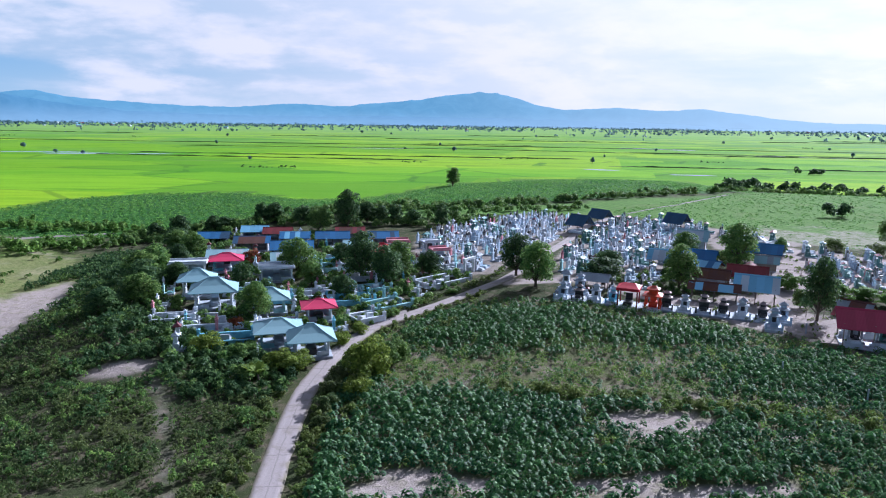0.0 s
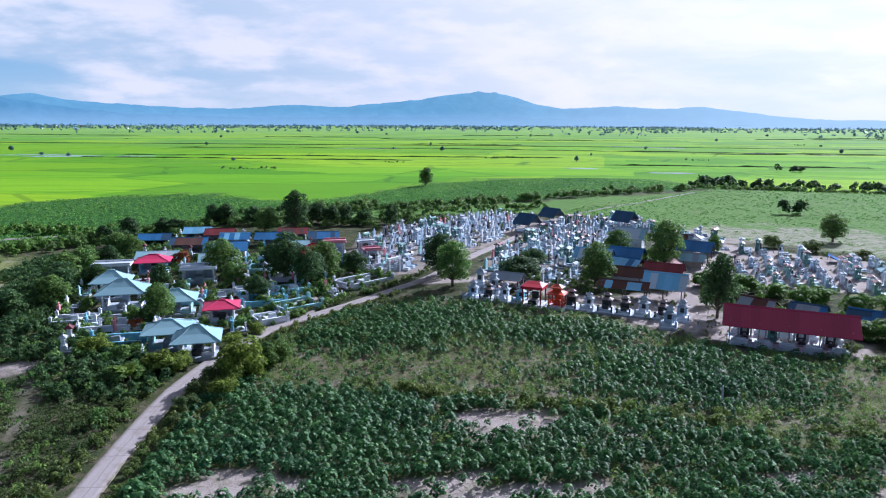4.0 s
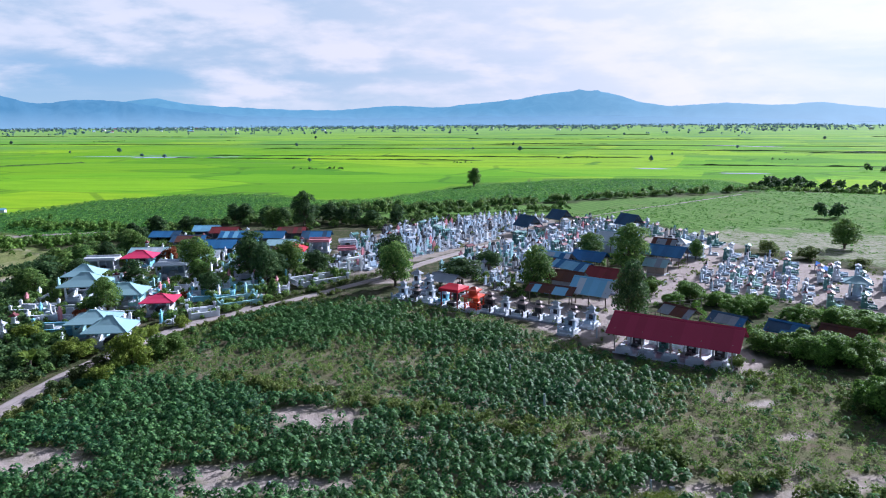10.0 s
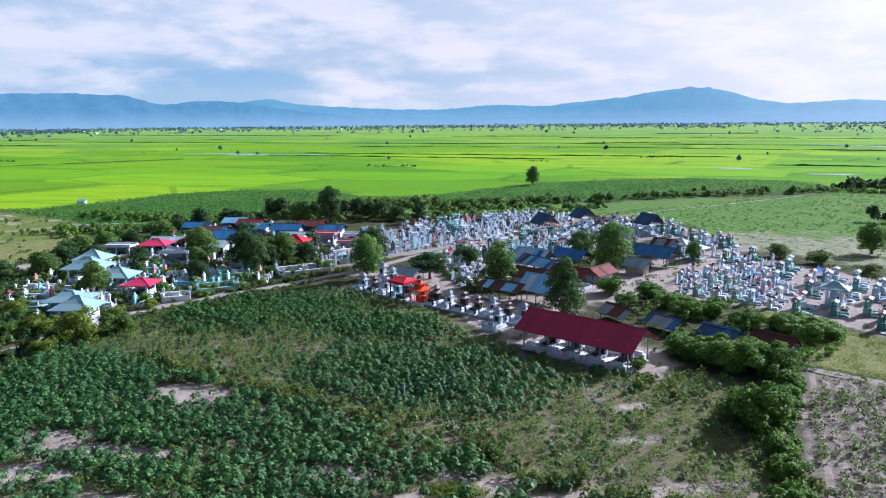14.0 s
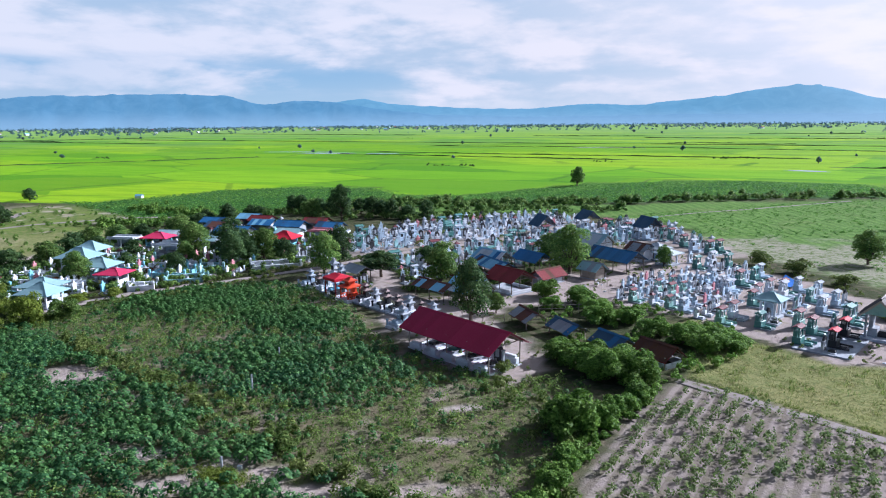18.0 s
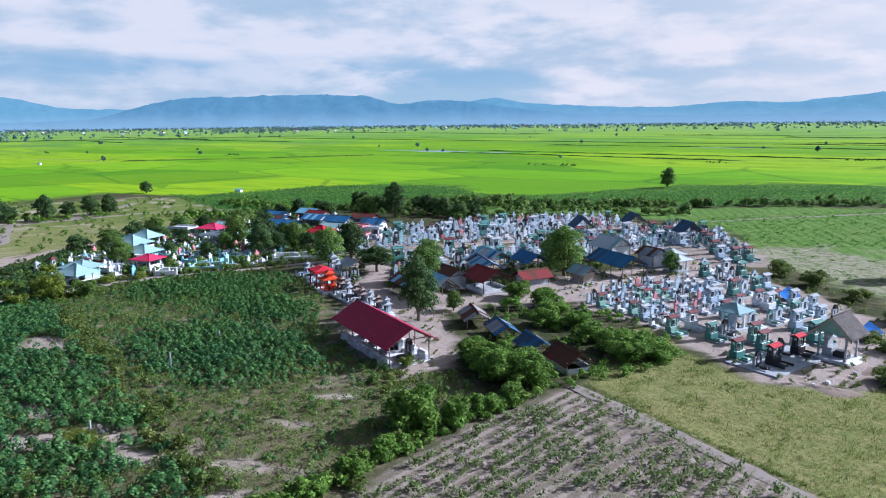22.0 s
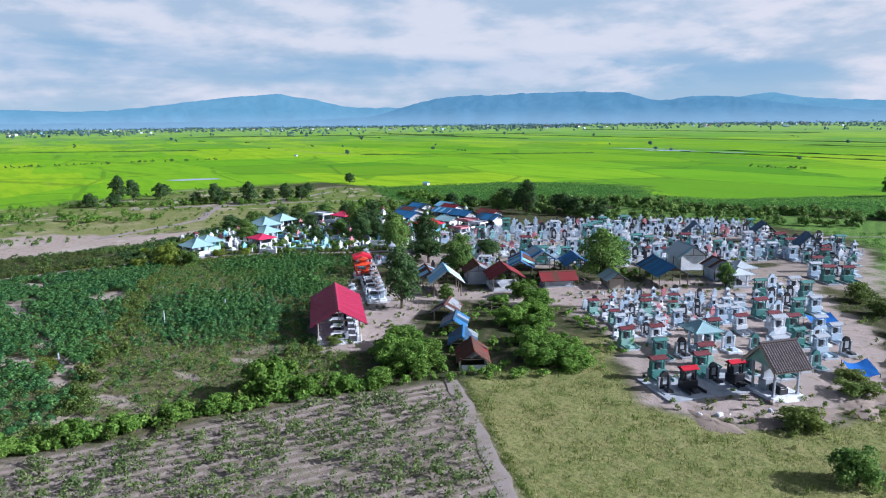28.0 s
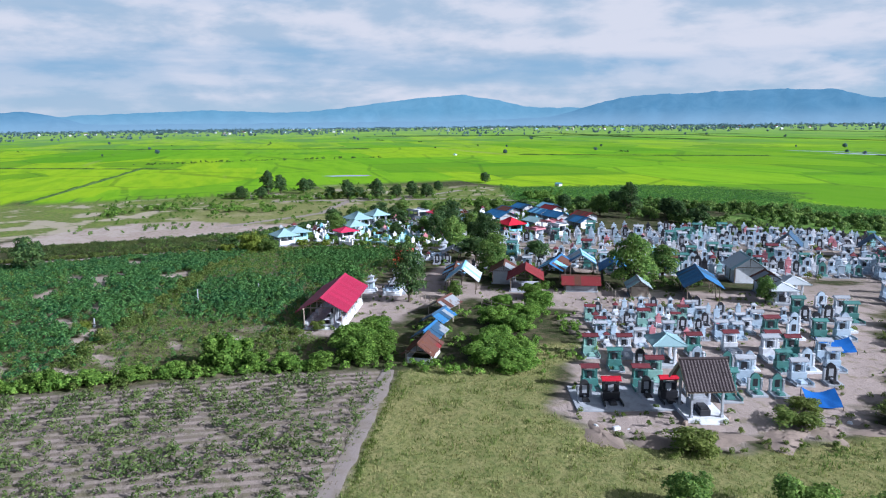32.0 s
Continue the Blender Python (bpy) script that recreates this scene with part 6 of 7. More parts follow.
def tomb_stele(m, stone, base, label):
    """A tall dark headstone with shoulders on a stepped base."""
    ob = thing("stele_tomb", m, label, "tomb", "stele tombs")
    part("platform", Build().box(0, -0.2, -0.1, 1.7, 1.9, 0.36), base, ob)
    part("coffin_slab", Build().box(0, 0.15, 0.26, 0.75, 0.95, 0.2, 0.92).box(0, 0.15, 0.46, 0.55, 0.75, 0.07), stone, ob)
    o = [(-0.5, 0.26), (0.5, 0.26), (0.5, 1.75), (0.36, 2.02), (0.16, 2.16), (0, 2.22), (-0.16, 2.16), (-0.36, 2.02), (-0.5, 1.75)]
    stone_part = part("headstone", Build().prism(o, 1, -1.0, -0.72), stone, ob)
    part("tablet", Build().box(0, -0.705, 0.75, 0.5, 0.03, 0.85), M_BLACK if stone is not M_BLACK else M_CONC, stone_part, "polished inscription tablet")
    for sx in (-1, 1):
        part("side_pillar", Build().box(sx * 0.68, -0.86, 0.26, 0.22, 0.34, 1.25).box(sx * 0.68, -0.86, 1.51, 0.3, 0.42, 0.1), base, ob)
    part("incense_bowl", Build().tube((0, -0.45, 0.26), (0, -0.45, 0.6), 0.09, 0.15), M_CONC, ob)
    return ob


def tomb_temple(m, body, roof, label):
    """A tall ornate tomb: stepped plinth, columns, and two tiers of roof with upswept corners."""
    ob = thing("temple_tomb", m, label, "tomb", "front row of ornate tombs")
    part("plinth", Build().box(0, 0.1, -0.1, 2.2, 3.0, 0.42).box(0, -0.1, 0.32, 1.8, 2.3, 0.3), M_WHITE, ob)
    part("coffin_slab", Build().box(0, 0.45, 0.62, 0.95, 1.2, 0.42, 0.9), body, ob)
    part("shrine_body", Build().box(0, -0.7, 0.62, 1.2, 0.6, 1.15).box(0, -0.7, 2.0, 0.75, 0.5, 0.5), body, ob)
    # black panel in place of the dark inside a recess; the body is solid
    part("niche", Build().box(0, -0.385, 0.85, 0.55, 0.06, 0.75), M_BLACK, ob)
    col = Build().tube((0, 0, 0.62), (0, 0, 1.8), 0.075, 0.065).box(0, 0, 1.74, 0.22, 0.22, 0.1).mesh("column")
    col.materials.append(body)
    for sx in (-1, 1):
        part("column", col, None, ob, "", Matrix.Translation((sx * 0.62, -0.2, 0)))

    def upswept(s, z, rise):
        b = Build().hip(1.7 * s, 1.4 * s, z, rise, 0.7 * s, 0.07, 0.12, 0, -0.55)
        for sx in (-1, 1):
            for sy in (-1, 1):
                b.tube((sx * 0.72 * s, -0.55 + sy * 0.58 * s, z + 0.04), (sx * 1.0 * s, -0.55 + sy * 0.86 * s, z + 0.2 * s), 0.05, 0.02, 5)
        return b

    part("lower_roof", upswept(1.0, 1.82, 0.3), roof, ob)
    part("upper_roof", upswept(0.68, 2.5, 0.32), roof, ob)
    part("finial", Build().tube((0, -0.55, 2.8), (0, -0.55, 3.05), 0.07, 0.02), roof, ob)
    for sx in (-1, 1):
        part("kerb_wall", Build().box(sx * 0.98, 0.4, 0.32, 0.14, 1.9, 0.38), M_WHITE, ob)
        part("lantern", Build().box(sx * 0.98, 1.35, 0.32, 0.22, 0.22, 0.75).box(sx * 0.98, 1.35, 1.07, 0.3, 0.3, 0.1), body, ob)
    return ob


def tomb_plain(m, body, accent, label, tall=1.0):
    """A plain whitewashed tomb: kerbed platform, raised grave, headstone with a cap, two stub pillars."""
    ob = thing("plain_tomb", m, label, "tomb", "whitewashed tombs")
    part("platform", Build().box(0, -0.1, -0.1, 1.6, 2.1, 0.30), M_CONC, ob)
    part("grave", Build().box(0, 0.15, 0.2, 0.75, 1.0, 0.26, 0.9).box(0, 0.15, 0.46, 0.5, 0.75, 0.09), body, ob)
    part("headstone", Build().box(0, -0.85, 0.2, 0.9, 0.3, 1.25 * tall).box(0, -0.85, 0.2 + 1.25 * tall, 1.1, 0.42, 0.10).box(0, -0.85, 0.3 + 1.25 * tall, 0.5, 0.26, 0.45 * tall, 0.6), accent, ob)
    for sx in (-1, 1):
        part("pillar", Build().box(sx * 0.68, 0.78, 0.18, 0.18, 0.18, 0.66).box(sx * 0.68, 0.78, 0.84, 0.25, 0.25, 0.08), body, ob)
    return ob


def tomb_tower(m, body, cap, label):
    """A slim tower-like tomb with a capped roof; a black panel stands in for a shaded recess."""
    ob = thing("tower_tomb", m, label, "tomb", "tower tombs")
    part("platform", Build().box(0, -0.1, -0.1, 1.6, 2.1, 0.4), M_CONC, ob)
    part("grave", Build().box(0, 0.3, 0.3, 0.8, 1.0, 0.28, 0.92), body, ob)
    part("tower", Build().box(0, -0.7, 0.3, 0.95, 0.7, 0.7).box(0, -0.7, 1.0, 0.7, 0.5, 0.9, 0.9), body, ob)
    part("cap", Build().hip(1.1, 0.9, 1.92, 0.35, 0.4, 0.08, 0.06, 0, -0.7).box(0, -0.7, 2.22, 0.18, 0.18, 0.3, 0.5), cap, ob)
    # the recess is only this black panel, its shade given as colour
    part("niche", Build().box(0, -0.43, 1.15, 0.4, 0.06, 0.5), M_BLACK, ob)
    return ob

# ---------------------------------------------------------------- distance: mountains, water, far houses
def mountain_material(name, low, high, glow):
    """Far ridges, blue with distance; the haze of the air before them is painted in as emission, palest at their feet
    and below the sun.
    """
    k = Nodes(name)
    f = k.ramp(k.noise(0.010, 8, 0.68, dist=1.2), 0.32, 0.68)
    sep = k.n("ShaderNodeSeparateXYZ")
    link(k.nt, k.geo, sep.inputs[0])
    c = k.mix(f, low, high)
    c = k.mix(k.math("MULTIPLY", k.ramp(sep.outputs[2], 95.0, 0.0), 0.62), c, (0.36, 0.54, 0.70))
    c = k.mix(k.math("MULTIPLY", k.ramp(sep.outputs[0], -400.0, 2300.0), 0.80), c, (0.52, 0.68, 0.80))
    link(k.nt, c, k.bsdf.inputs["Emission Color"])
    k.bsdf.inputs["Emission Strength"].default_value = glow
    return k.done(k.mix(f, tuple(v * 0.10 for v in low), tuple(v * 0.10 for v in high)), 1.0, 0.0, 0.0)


def ridge(name, peaks, radius, depth, base, material, label, seed):
    """A mountain range on an arc: summits and saddles (degrees to the left of +y, metres), joined softly and eroded by noise."""
    az = np.arange(-50, 124, 0.25)
    order = sorted(peaks)
    crest = np.interp(az, [p[0] for p in order], [p[1] for p in order], base, base)
    soft = np.exp(-0.5 * (np.arange(-12, 13) / 2.2) ** 2)
    crest = np.convolve(np.pad(crest, 12, "edge"), soft / soft.sum(), "valid")
    crest = np.maximum(crest + 3.0 * wave_noise(az * 10, az * 0, 30, seed) + 1.8 * wave_noise(az * 10, az * 0, 9, seed + 1), 2)
    rows = [(-1.0, 0.0), (-0.75, 0.22), (-0.5, 0.50), (-0.28, 0.76), (-0.1, 0.94), (0.0, 1.0), (0.4, 0.6), (1.0, 0.0)]
    verts = []
    for u, h in rows:
        r = radius + u * depth * (1 + 0.25 * wave_noise(az * 10, az * 0 + u * 40, 60, seed + 2))
        zz = -7 + crest * h * (1 + (0.08 * wave_noise(az * 10, az * 0 + u * 90, 22, seed + 3) if 0 < h < 1 else 0))
        a = np.radians(az)
        verts.append(np.stack([66 - np.sin(a) * r, 30 + np.cos(a) * r, zz], -1))
    v = np.stack(verts, 1)
    k = len(rows)
    idx = np.arange(len(az) * k).reshape(-1, k)
    quads = np.stack([idx[:-1, :-1], idx[1:, :-1], idx[1:, 1:], idx[:-1, 1:]], -1).reshape(-1, 4)
    return solo(name, fast_mesh(name, v.reshape(-1, 3), quads, True), material, label, "mountains", "structure")


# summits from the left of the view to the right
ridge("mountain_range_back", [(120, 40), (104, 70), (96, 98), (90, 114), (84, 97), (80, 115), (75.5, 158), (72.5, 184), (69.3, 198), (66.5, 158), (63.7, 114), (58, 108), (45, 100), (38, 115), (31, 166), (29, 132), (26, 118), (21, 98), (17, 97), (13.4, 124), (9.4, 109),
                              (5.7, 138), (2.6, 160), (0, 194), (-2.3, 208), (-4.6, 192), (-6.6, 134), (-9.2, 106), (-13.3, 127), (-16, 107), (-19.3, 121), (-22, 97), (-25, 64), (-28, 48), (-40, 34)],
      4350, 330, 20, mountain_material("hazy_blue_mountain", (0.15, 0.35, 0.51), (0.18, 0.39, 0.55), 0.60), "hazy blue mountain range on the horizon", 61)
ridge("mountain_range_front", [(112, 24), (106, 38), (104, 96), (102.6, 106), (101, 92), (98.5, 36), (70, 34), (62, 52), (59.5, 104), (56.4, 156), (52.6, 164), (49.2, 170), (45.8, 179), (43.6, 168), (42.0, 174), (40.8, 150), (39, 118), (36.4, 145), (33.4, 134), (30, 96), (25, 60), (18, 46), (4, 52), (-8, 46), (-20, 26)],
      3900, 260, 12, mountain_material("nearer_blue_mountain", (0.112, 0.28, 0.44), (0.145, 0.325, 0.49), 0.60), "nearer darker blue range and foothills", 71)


def water_material():
    k = Nodes("still_water")
    n = k.noise(0.5, 3)
    k.bump(n, 0.05, 0.05)
    return k.done(k.mix(n, (0.30, 0.36, 0.40), (0.38, 0.44, 0.48)), 0.18, 0.0, 0.5)


M_WATER = water_material()
for x, y, a, b, turn in [(245, 800, 46, 11, -40), (98, 432, 11, 3.5, -20), (-285, 545, 28, 8, 14), (-232, 552, 15, 4, 12), (-68, 720, 36, 4, 4), (142, 396, 13, 3, -8), (-245, 128, 13, 5, 72), (-330, 560, 40, 4, 18), (330, 640, 40, 5, -35)]:
    ang = np.linspace(0, 2 * math.pi, 40, False)
    rr = 1 + 0.22 * wave_noise(np.cos(ang) * 10 + x, np.sin(ang) * 10 + y, 9, 3)
    c, s = math.cos(radians(turn)), math.sin(radians(turn))
    u, v = a * rr * np.cos(ang), b * rr * np.sin(ang)
    pool = Build().add([(x + p * c - q * s, y + p * s + q * c, -4.96) for p, q in zip(u, v)], [tuple(range(40))])
    solo("water", pool, M_WATER, "flooded paddy reflecting the pale sky", "water", "structure")


def far_houses():
    rng = random.Random(12)
    body = Build().box(0, 0, -0.5, 10, 7, 4.5).mesh("house_body")
    body.materials.append(M_WHITE)
    kinds = []
    for rm in (M_WHITEROOF, M_DARKRED, M_LIGHTBLUE):
        r = Build().gable(11, 8.4, 3.9, 2.4, 0.2).mesh("roof")
        r.materials.append(rm)
        kinds.append(r)
    for i in range(170):
        a, r = radians(rng.uniform(-40, 114)), rng.uniform(2000, 3500)
        if rng.random() < 0.5:
            a = radians(rng.uniform(18, 100))
        s = rng.uniform(0.6, 1.1)
        ob = thing("farmhouse", place(66 - math.sin(a) * r, 30 + math.cos(a) * r, rng.uniform(0, 180), None, s), "small pale village house far across the plain", "house", "far village")
        part("house_body", body, None, ob)
        part("roof", kinds[rng.randrange(3)], None, ob)
    for x, y in [(-436, 257), (-141, 202)]:
        ob = thing("field_hut", place(x, y, 20, None, 0.26), "small white field hut at the rice edge", "hut")
        part("house_body", body, None, ob)
        part("roof", kinds[2], None, ob)


far_houses()

# ---------------------------------------------------------------- the burial ground
def build_sheds():
    red = shed(49.65, 71.55, -22.8, 11.5, 4.4, 2.72, 3.95, [M_REDROOF], "long open burial shed with a red metal roof on timber posts", "burial_shed", 0, M_WHITE, M_WHITE, 0.0, 0.8, post_mat=M_PALEWOOD)
    for i in range(5):
        for s in (-1, 1):
            part("plinth_block", Build().box(-4.7 + 2.35 * i, s * 2.1, 0.1, 1.75, 0.5, 0.6).box(-4.7 + 2.35 * i, s * 2.1, 0.7, 1.3, 0.35, 0.22), M_WHITE, red)
    G = -26
    sheds = [
        (42.6, 91.0, G, 5.4, 4.2, 2.4, 3.9, [M_LIGHTBLUE, M_LIGHTBLUE, M_LIGHTBLUE, M_WHITEROOF], "open shed with blue and white metal sheets", 0, None, 0.0),
        (45.0, 99.4, G, 5.4, 4.6, 2.3, 3.5, [M_DARKRED], "open shed with a dark red metal roof and low white walls", 1, M_WHITE, 0.0),
        (39.5, 98.5, G, 4.6, 3.6, 2.2, 3.1, [M_RUST, M_GREYROOF], "old shed with rusty roof sheets", 2, M_CONC, 0.05),
        (48.4, 106.3, 64, 5.0, 2.6, 1.5, 2.3, [M_RUST, M_DARKRED], "low shed with a rust-red sheet roof", 2, M_CONC, 0.0),
        (37.5, 112.5, G, 6.0, 4.0, 2.3, 3.5, [M_LIGHTBLUE, M_BLUEROOF, M_WHITEROOF], "shed roofed in blue and white sheets", 0, None, 0.0),
        (39.8, 106.8, -40, 8.6, 3.4, 2.3, 3.1, [M_BLUEROOF, M_LIGHTBLUE, M_BLUEROOF, M_RUST], "row shed with patched blue metal roofing", 0, None, 0.02),
        (43.5, 114.5, -30, 5.5, 3.6, 2.3, 3.3, [M_BLUEROOF], "small shed with a dark blue roof", 0, None, 0.0),
        (37.2, 91.6, -24, 6.6, 2.6, 2.0, 2.6, [M_RUST, M_DARKRED, M_GREYROOF, M_RUST, M_LIGHTBLUE], "lean-to with rusty and blue roofing", 0, None, 0.06),
        (22.0, 96.5, -24, 3.8, 2.6, 2.0, 2.6, [M_GREYROOF], "small shed with a grey sheet roof", 0, None, 0.0),
        (49.2, 133.8, G, 5.8, 4.8, 2.8, 4.3, [M_PALEROOF, M_WHITEROOF], "white hall with a pale teal metal roof", 3, M_WHITE, 0.0),
        (55.5, 120.5, -30, 9.4, 4.6, 2.4, 3.6, [M_BLUEROOF, M_BLUEROOF, M_NAVYROOF], "long open shed with a dark blue metal roof", 0, None, 0.0),
        (57.9, 130.2, -26, 3.8, 3.4, 2.4, 3.3, [M_RUST, M_GREYROOF], "small hall with a rusty grey roof", 3, M_WHITE, 0.0),
        (53.8, 112.0, G, 3.2, 2.6, 1.9, 2.7, [M_GREYROOF, M_PALEROOF], "small beige hut with a weathered roof", 2, M_PALEWOOD, 0.04),
        (32.0, 159.0, -48, 4.8, 4.2, 2.6, 4.5, [M_NAVYROOF], "open tomb house with a steep navy gable roof", 1, M_WHITE, 0.0),
        (39.4, 171.0, -48, 4.8, 4.2, 2.6, 4.3, [M_NAVYROOF], "open tomb house with a steep navy gable roof", 1, M_WHITE, 0.0),
        (54.8, 160.0, -48, 4.8, 4.0, 2.6, 4.4, [M_NAVYROOF], "open tomb house with a steep navy gable roof", 1, M_WHITE, 0.0),
    ]
    for i, (x, y, turn, L, W, e, r, mats, label, walls, wm, sag) in enumerate(sheds):
        L, W, e, r = L * 0.86, W * 0.88, e * 0.94, r * 0.94
        shed(x, y, turn, L, W, e, r, mats, label, "tomb_house" if "tomb house" in label else "shed", walls, wm, M_CONC if walls else None, sag, 0.55, i)
    # tumbledown lean-tos beside the bushes
    for i, (x, y, turn, L, W, e, r, mats, label) in enumerate([
            (52.4, 84.8, -44, 3.6, 2.5, 1.2, 1.9, [M_RUST, M_RUST, M_GREYROOF], "tumbledown shed with sagging rusty sheets"),
            (57.6, 82.4, -40, 3.5, 2.3, 1.1, 1.75, [M_NAVYROOF, M_GREYROOF, M_BLUEROOF], "tumbledown shed with grey and dark blue sheets"),
            (63.2, 79.6, -36, 3.6, 2.3, 1.1, 1.8, [M_BLUEROOF, M_GREYROOF, M_NAVYROOF], "tumbledown shed patched with grey and blue sheets"),
            (68.0, 77.4, -32, 3.6, 2.5, 1.25, 2.15, [M_RUST, M_DARKRED, M_RUST], "low animal shed with dark red roof and pale boards")]):
        shed(x, y, turn, L, W, e, r, mats, label, "old_shed", 1 if i == 3 else 0, M_WHITE, None, 0.16, 0.4, i, False, M_PALEWOOD)
    # pavilions near the right-hand graves
    pavilion(78.0, 98.8, -20, 2.0, 1.9, 2.4, 0.75, M_PALEROOF, "open tomb canopy with a pale blue hipped roof on thin posts", M_WHITE, "hip", False, "tomb_canopy", False, 1)
    pavilion(60.5, 131.5, -27, 2.6, 2.4, 2.2, 0.8, M_WHITEROOF, "open pavilion with a white hipped roof", M_WHITE, "hip", False, "open_pavilion", False, 2)
    pavilion(62.8, 127.5, -27, 2.6, 2.2, 2.1, 0.7, M_WHITEROOF, "open pavilion with a white and green hipped roof", M_WHITE, "hip", False, "open_pavilion", False, 1)
    tiled_gazebo(88.8, 94.4, -107)


def build_village():
    houses = [
        (-18.2, 74.6, 15, 5.0, 4.4, 2.7, 1.3, M_PALEROOF, "hip", M_PALETEAL, "turquoise memorial house with a pale hipped roof"),
        (-14.0, 71.6, 15, 4.6, 4.2, 2.7, 1.7, M_PALEROOF, "hip", M_WHITE, "open memorial house with a pale teal hipped roof"),
        (-30.6, 90.6, 15, 6.0, 5.0, 3.2, 1.9, M_PALEROOF, "hip", M_WHITE, "large white memorial house with a pale hipped roof"),
        (-34.8, 96.2, 15, 4.8, 4.2, 3.3, 1.7, M_PALEROOF, "hip", M_WHITE, "white memorial house with a pale hipped roof"),
        (-22.6, 88.1, 15, 5.0, 4.2, 2.7, 1.5, M_PALEROOF, "hip", M_PALETEAL, "turquoise memorial house with a pale hipped roof"),
        (-15.5, 84.8, 15, 3.8, 3.6, 2.6, 0.9, M_PINKROOF, "hip", M_WHITE, "white memorial house with a bright pink roof"),
        (-35.8, 112.8, 15, 5.2, 4.0, 2.7, 1.2, M_PINKROOF, "hip", M_SKYBLUE, "blue memorial house with a crimson-pink roof"),
        (-40.6, 108.5, 15, 6.4, 3.6, 2.8, 0.2, M_WHITE, "flat", M_WHITE, "white memorial house with a flat concrete roof"),
        (-26.0, 106.5, 15, 6.0, 4.2, 2.8, 0.2, M_WHITE, "flat", M_WHITE, "white memorial house with a flat concrete roof"),
        (-10.8, 121.8, 10, 5.0, 4.4, 2.8, 1.6, M_CRIMSON, "hip", M_SKYBLUE, "memorial house with a deep red hipped roof"),
        (-8.4, 130.7, 10, 4.6, 3.6, 2.9, 0.2, M_PINK, "flat", M_WHITE, "white and pink ornate memorial house"),
        (-0.4, 122.8, 20, 3.4, 3.0, 2.5, 0.2, M_PINK, "flat", M_WHITE, "white tomb house with a pink flat roof"),
        (-2.1, 129.1, 20, 3.4, 3.0, 3.0, 0.2, M_WHITE, "flat", M_WHITE, "tall white tomb house with a flat roof"),
    ]
    for i, (x, y, turn, L, W, e, rise, roof, style, wall, label) in enumerate(houses):
        L, W, e, rise = L * 0.82, W * 0.82, e * 0.80, rise * 0.82
        pavilion(x, y, turn + 180, L, W, e, rise, roof, label, wall, style, True, "memorial_house", i > 4, i, None, "memorial house")
    for i, (x, y, turn, L, W, e, r, mats, label) in enumerate([
            (-37.4, 118.7, 12, 6.4, 4.2, 2.6, 3.5, [M_PALEROOF, M_WHITEROOF], "shed with a pale metal roof"),
            (-26.0, 116.8, 14, 6.2, 4.4, 2.6, 3.6, [M_PALEROOF, M_WHITEROOF], "shed with a pale teal metal roof"),
            (-27.8, 126.4, 10, 7.4, 5.0, 2.7, 4.0, [M_BLUEROOF], "shed with a deep blue metal roof"),
            (-29.8, 138.7, 8, 5.4, 4.0, 2.6, 3.6, [M_LIGHTBLUE, M_BLUEROOF], "shed with a light blue metal roof"),
            (-22.3, 139.2, 8, 6.4, 4.0, 2.6, 3.7, [M_BLUEROOF], "shed with a deep blue metal roof"),
            (-34.6, 144.1, 8, 5.4, 4.0, 2.6, 3.6, [M_DARKRED], "shed with a dark red metal roof"),
            (-39.9, 146.0, 8, 5.0, 3.8, 2.6, 3.6, [M_LIGHTBLUE], "shed with a light blue metal roof"),
            (-47.4, 141.9, 8, 6.0, 4.2, 2.5, 3.5, [M_BLUEROOF, M_NAVYROOF], "shed with a dark blue metal roof"),
            (-36.8, 132.5, 8, 6.4, 4.2, 2.6, 3.6, [M_BLUEROOF, M_NAVYROOF, M_RUST], "shed with patched dark blue roofing"),
            (-16.1, 130.7, 8, 5.0, 4.0, 2.6, 3.4, [M_PALEROOF], "shed with a pale teal roof"),
            (-19.6, 145.7, 8, 5.6, 4.0, 2.6, 3.6, [M_DARKRED, M_RUST], "shed with a rust-red metal roof"),
            (-12.1, 140.3, 8, 5.6, 4.0, 2.6, 3.7, [M_BLUEROOF, M_NAVYROOF], "shed with a deep blue metal roof")]):
        L, W, e, r = L * 0.92, W * 0.95, e * 0.72, r * 0.74
        shed(x, y, turn + 180, L, W, e, r, mats, label, "memorial_shed", 2, M_WHITE if i % 2 else M_CONC, M_CONC, 0.0, 0.6, i + 40)
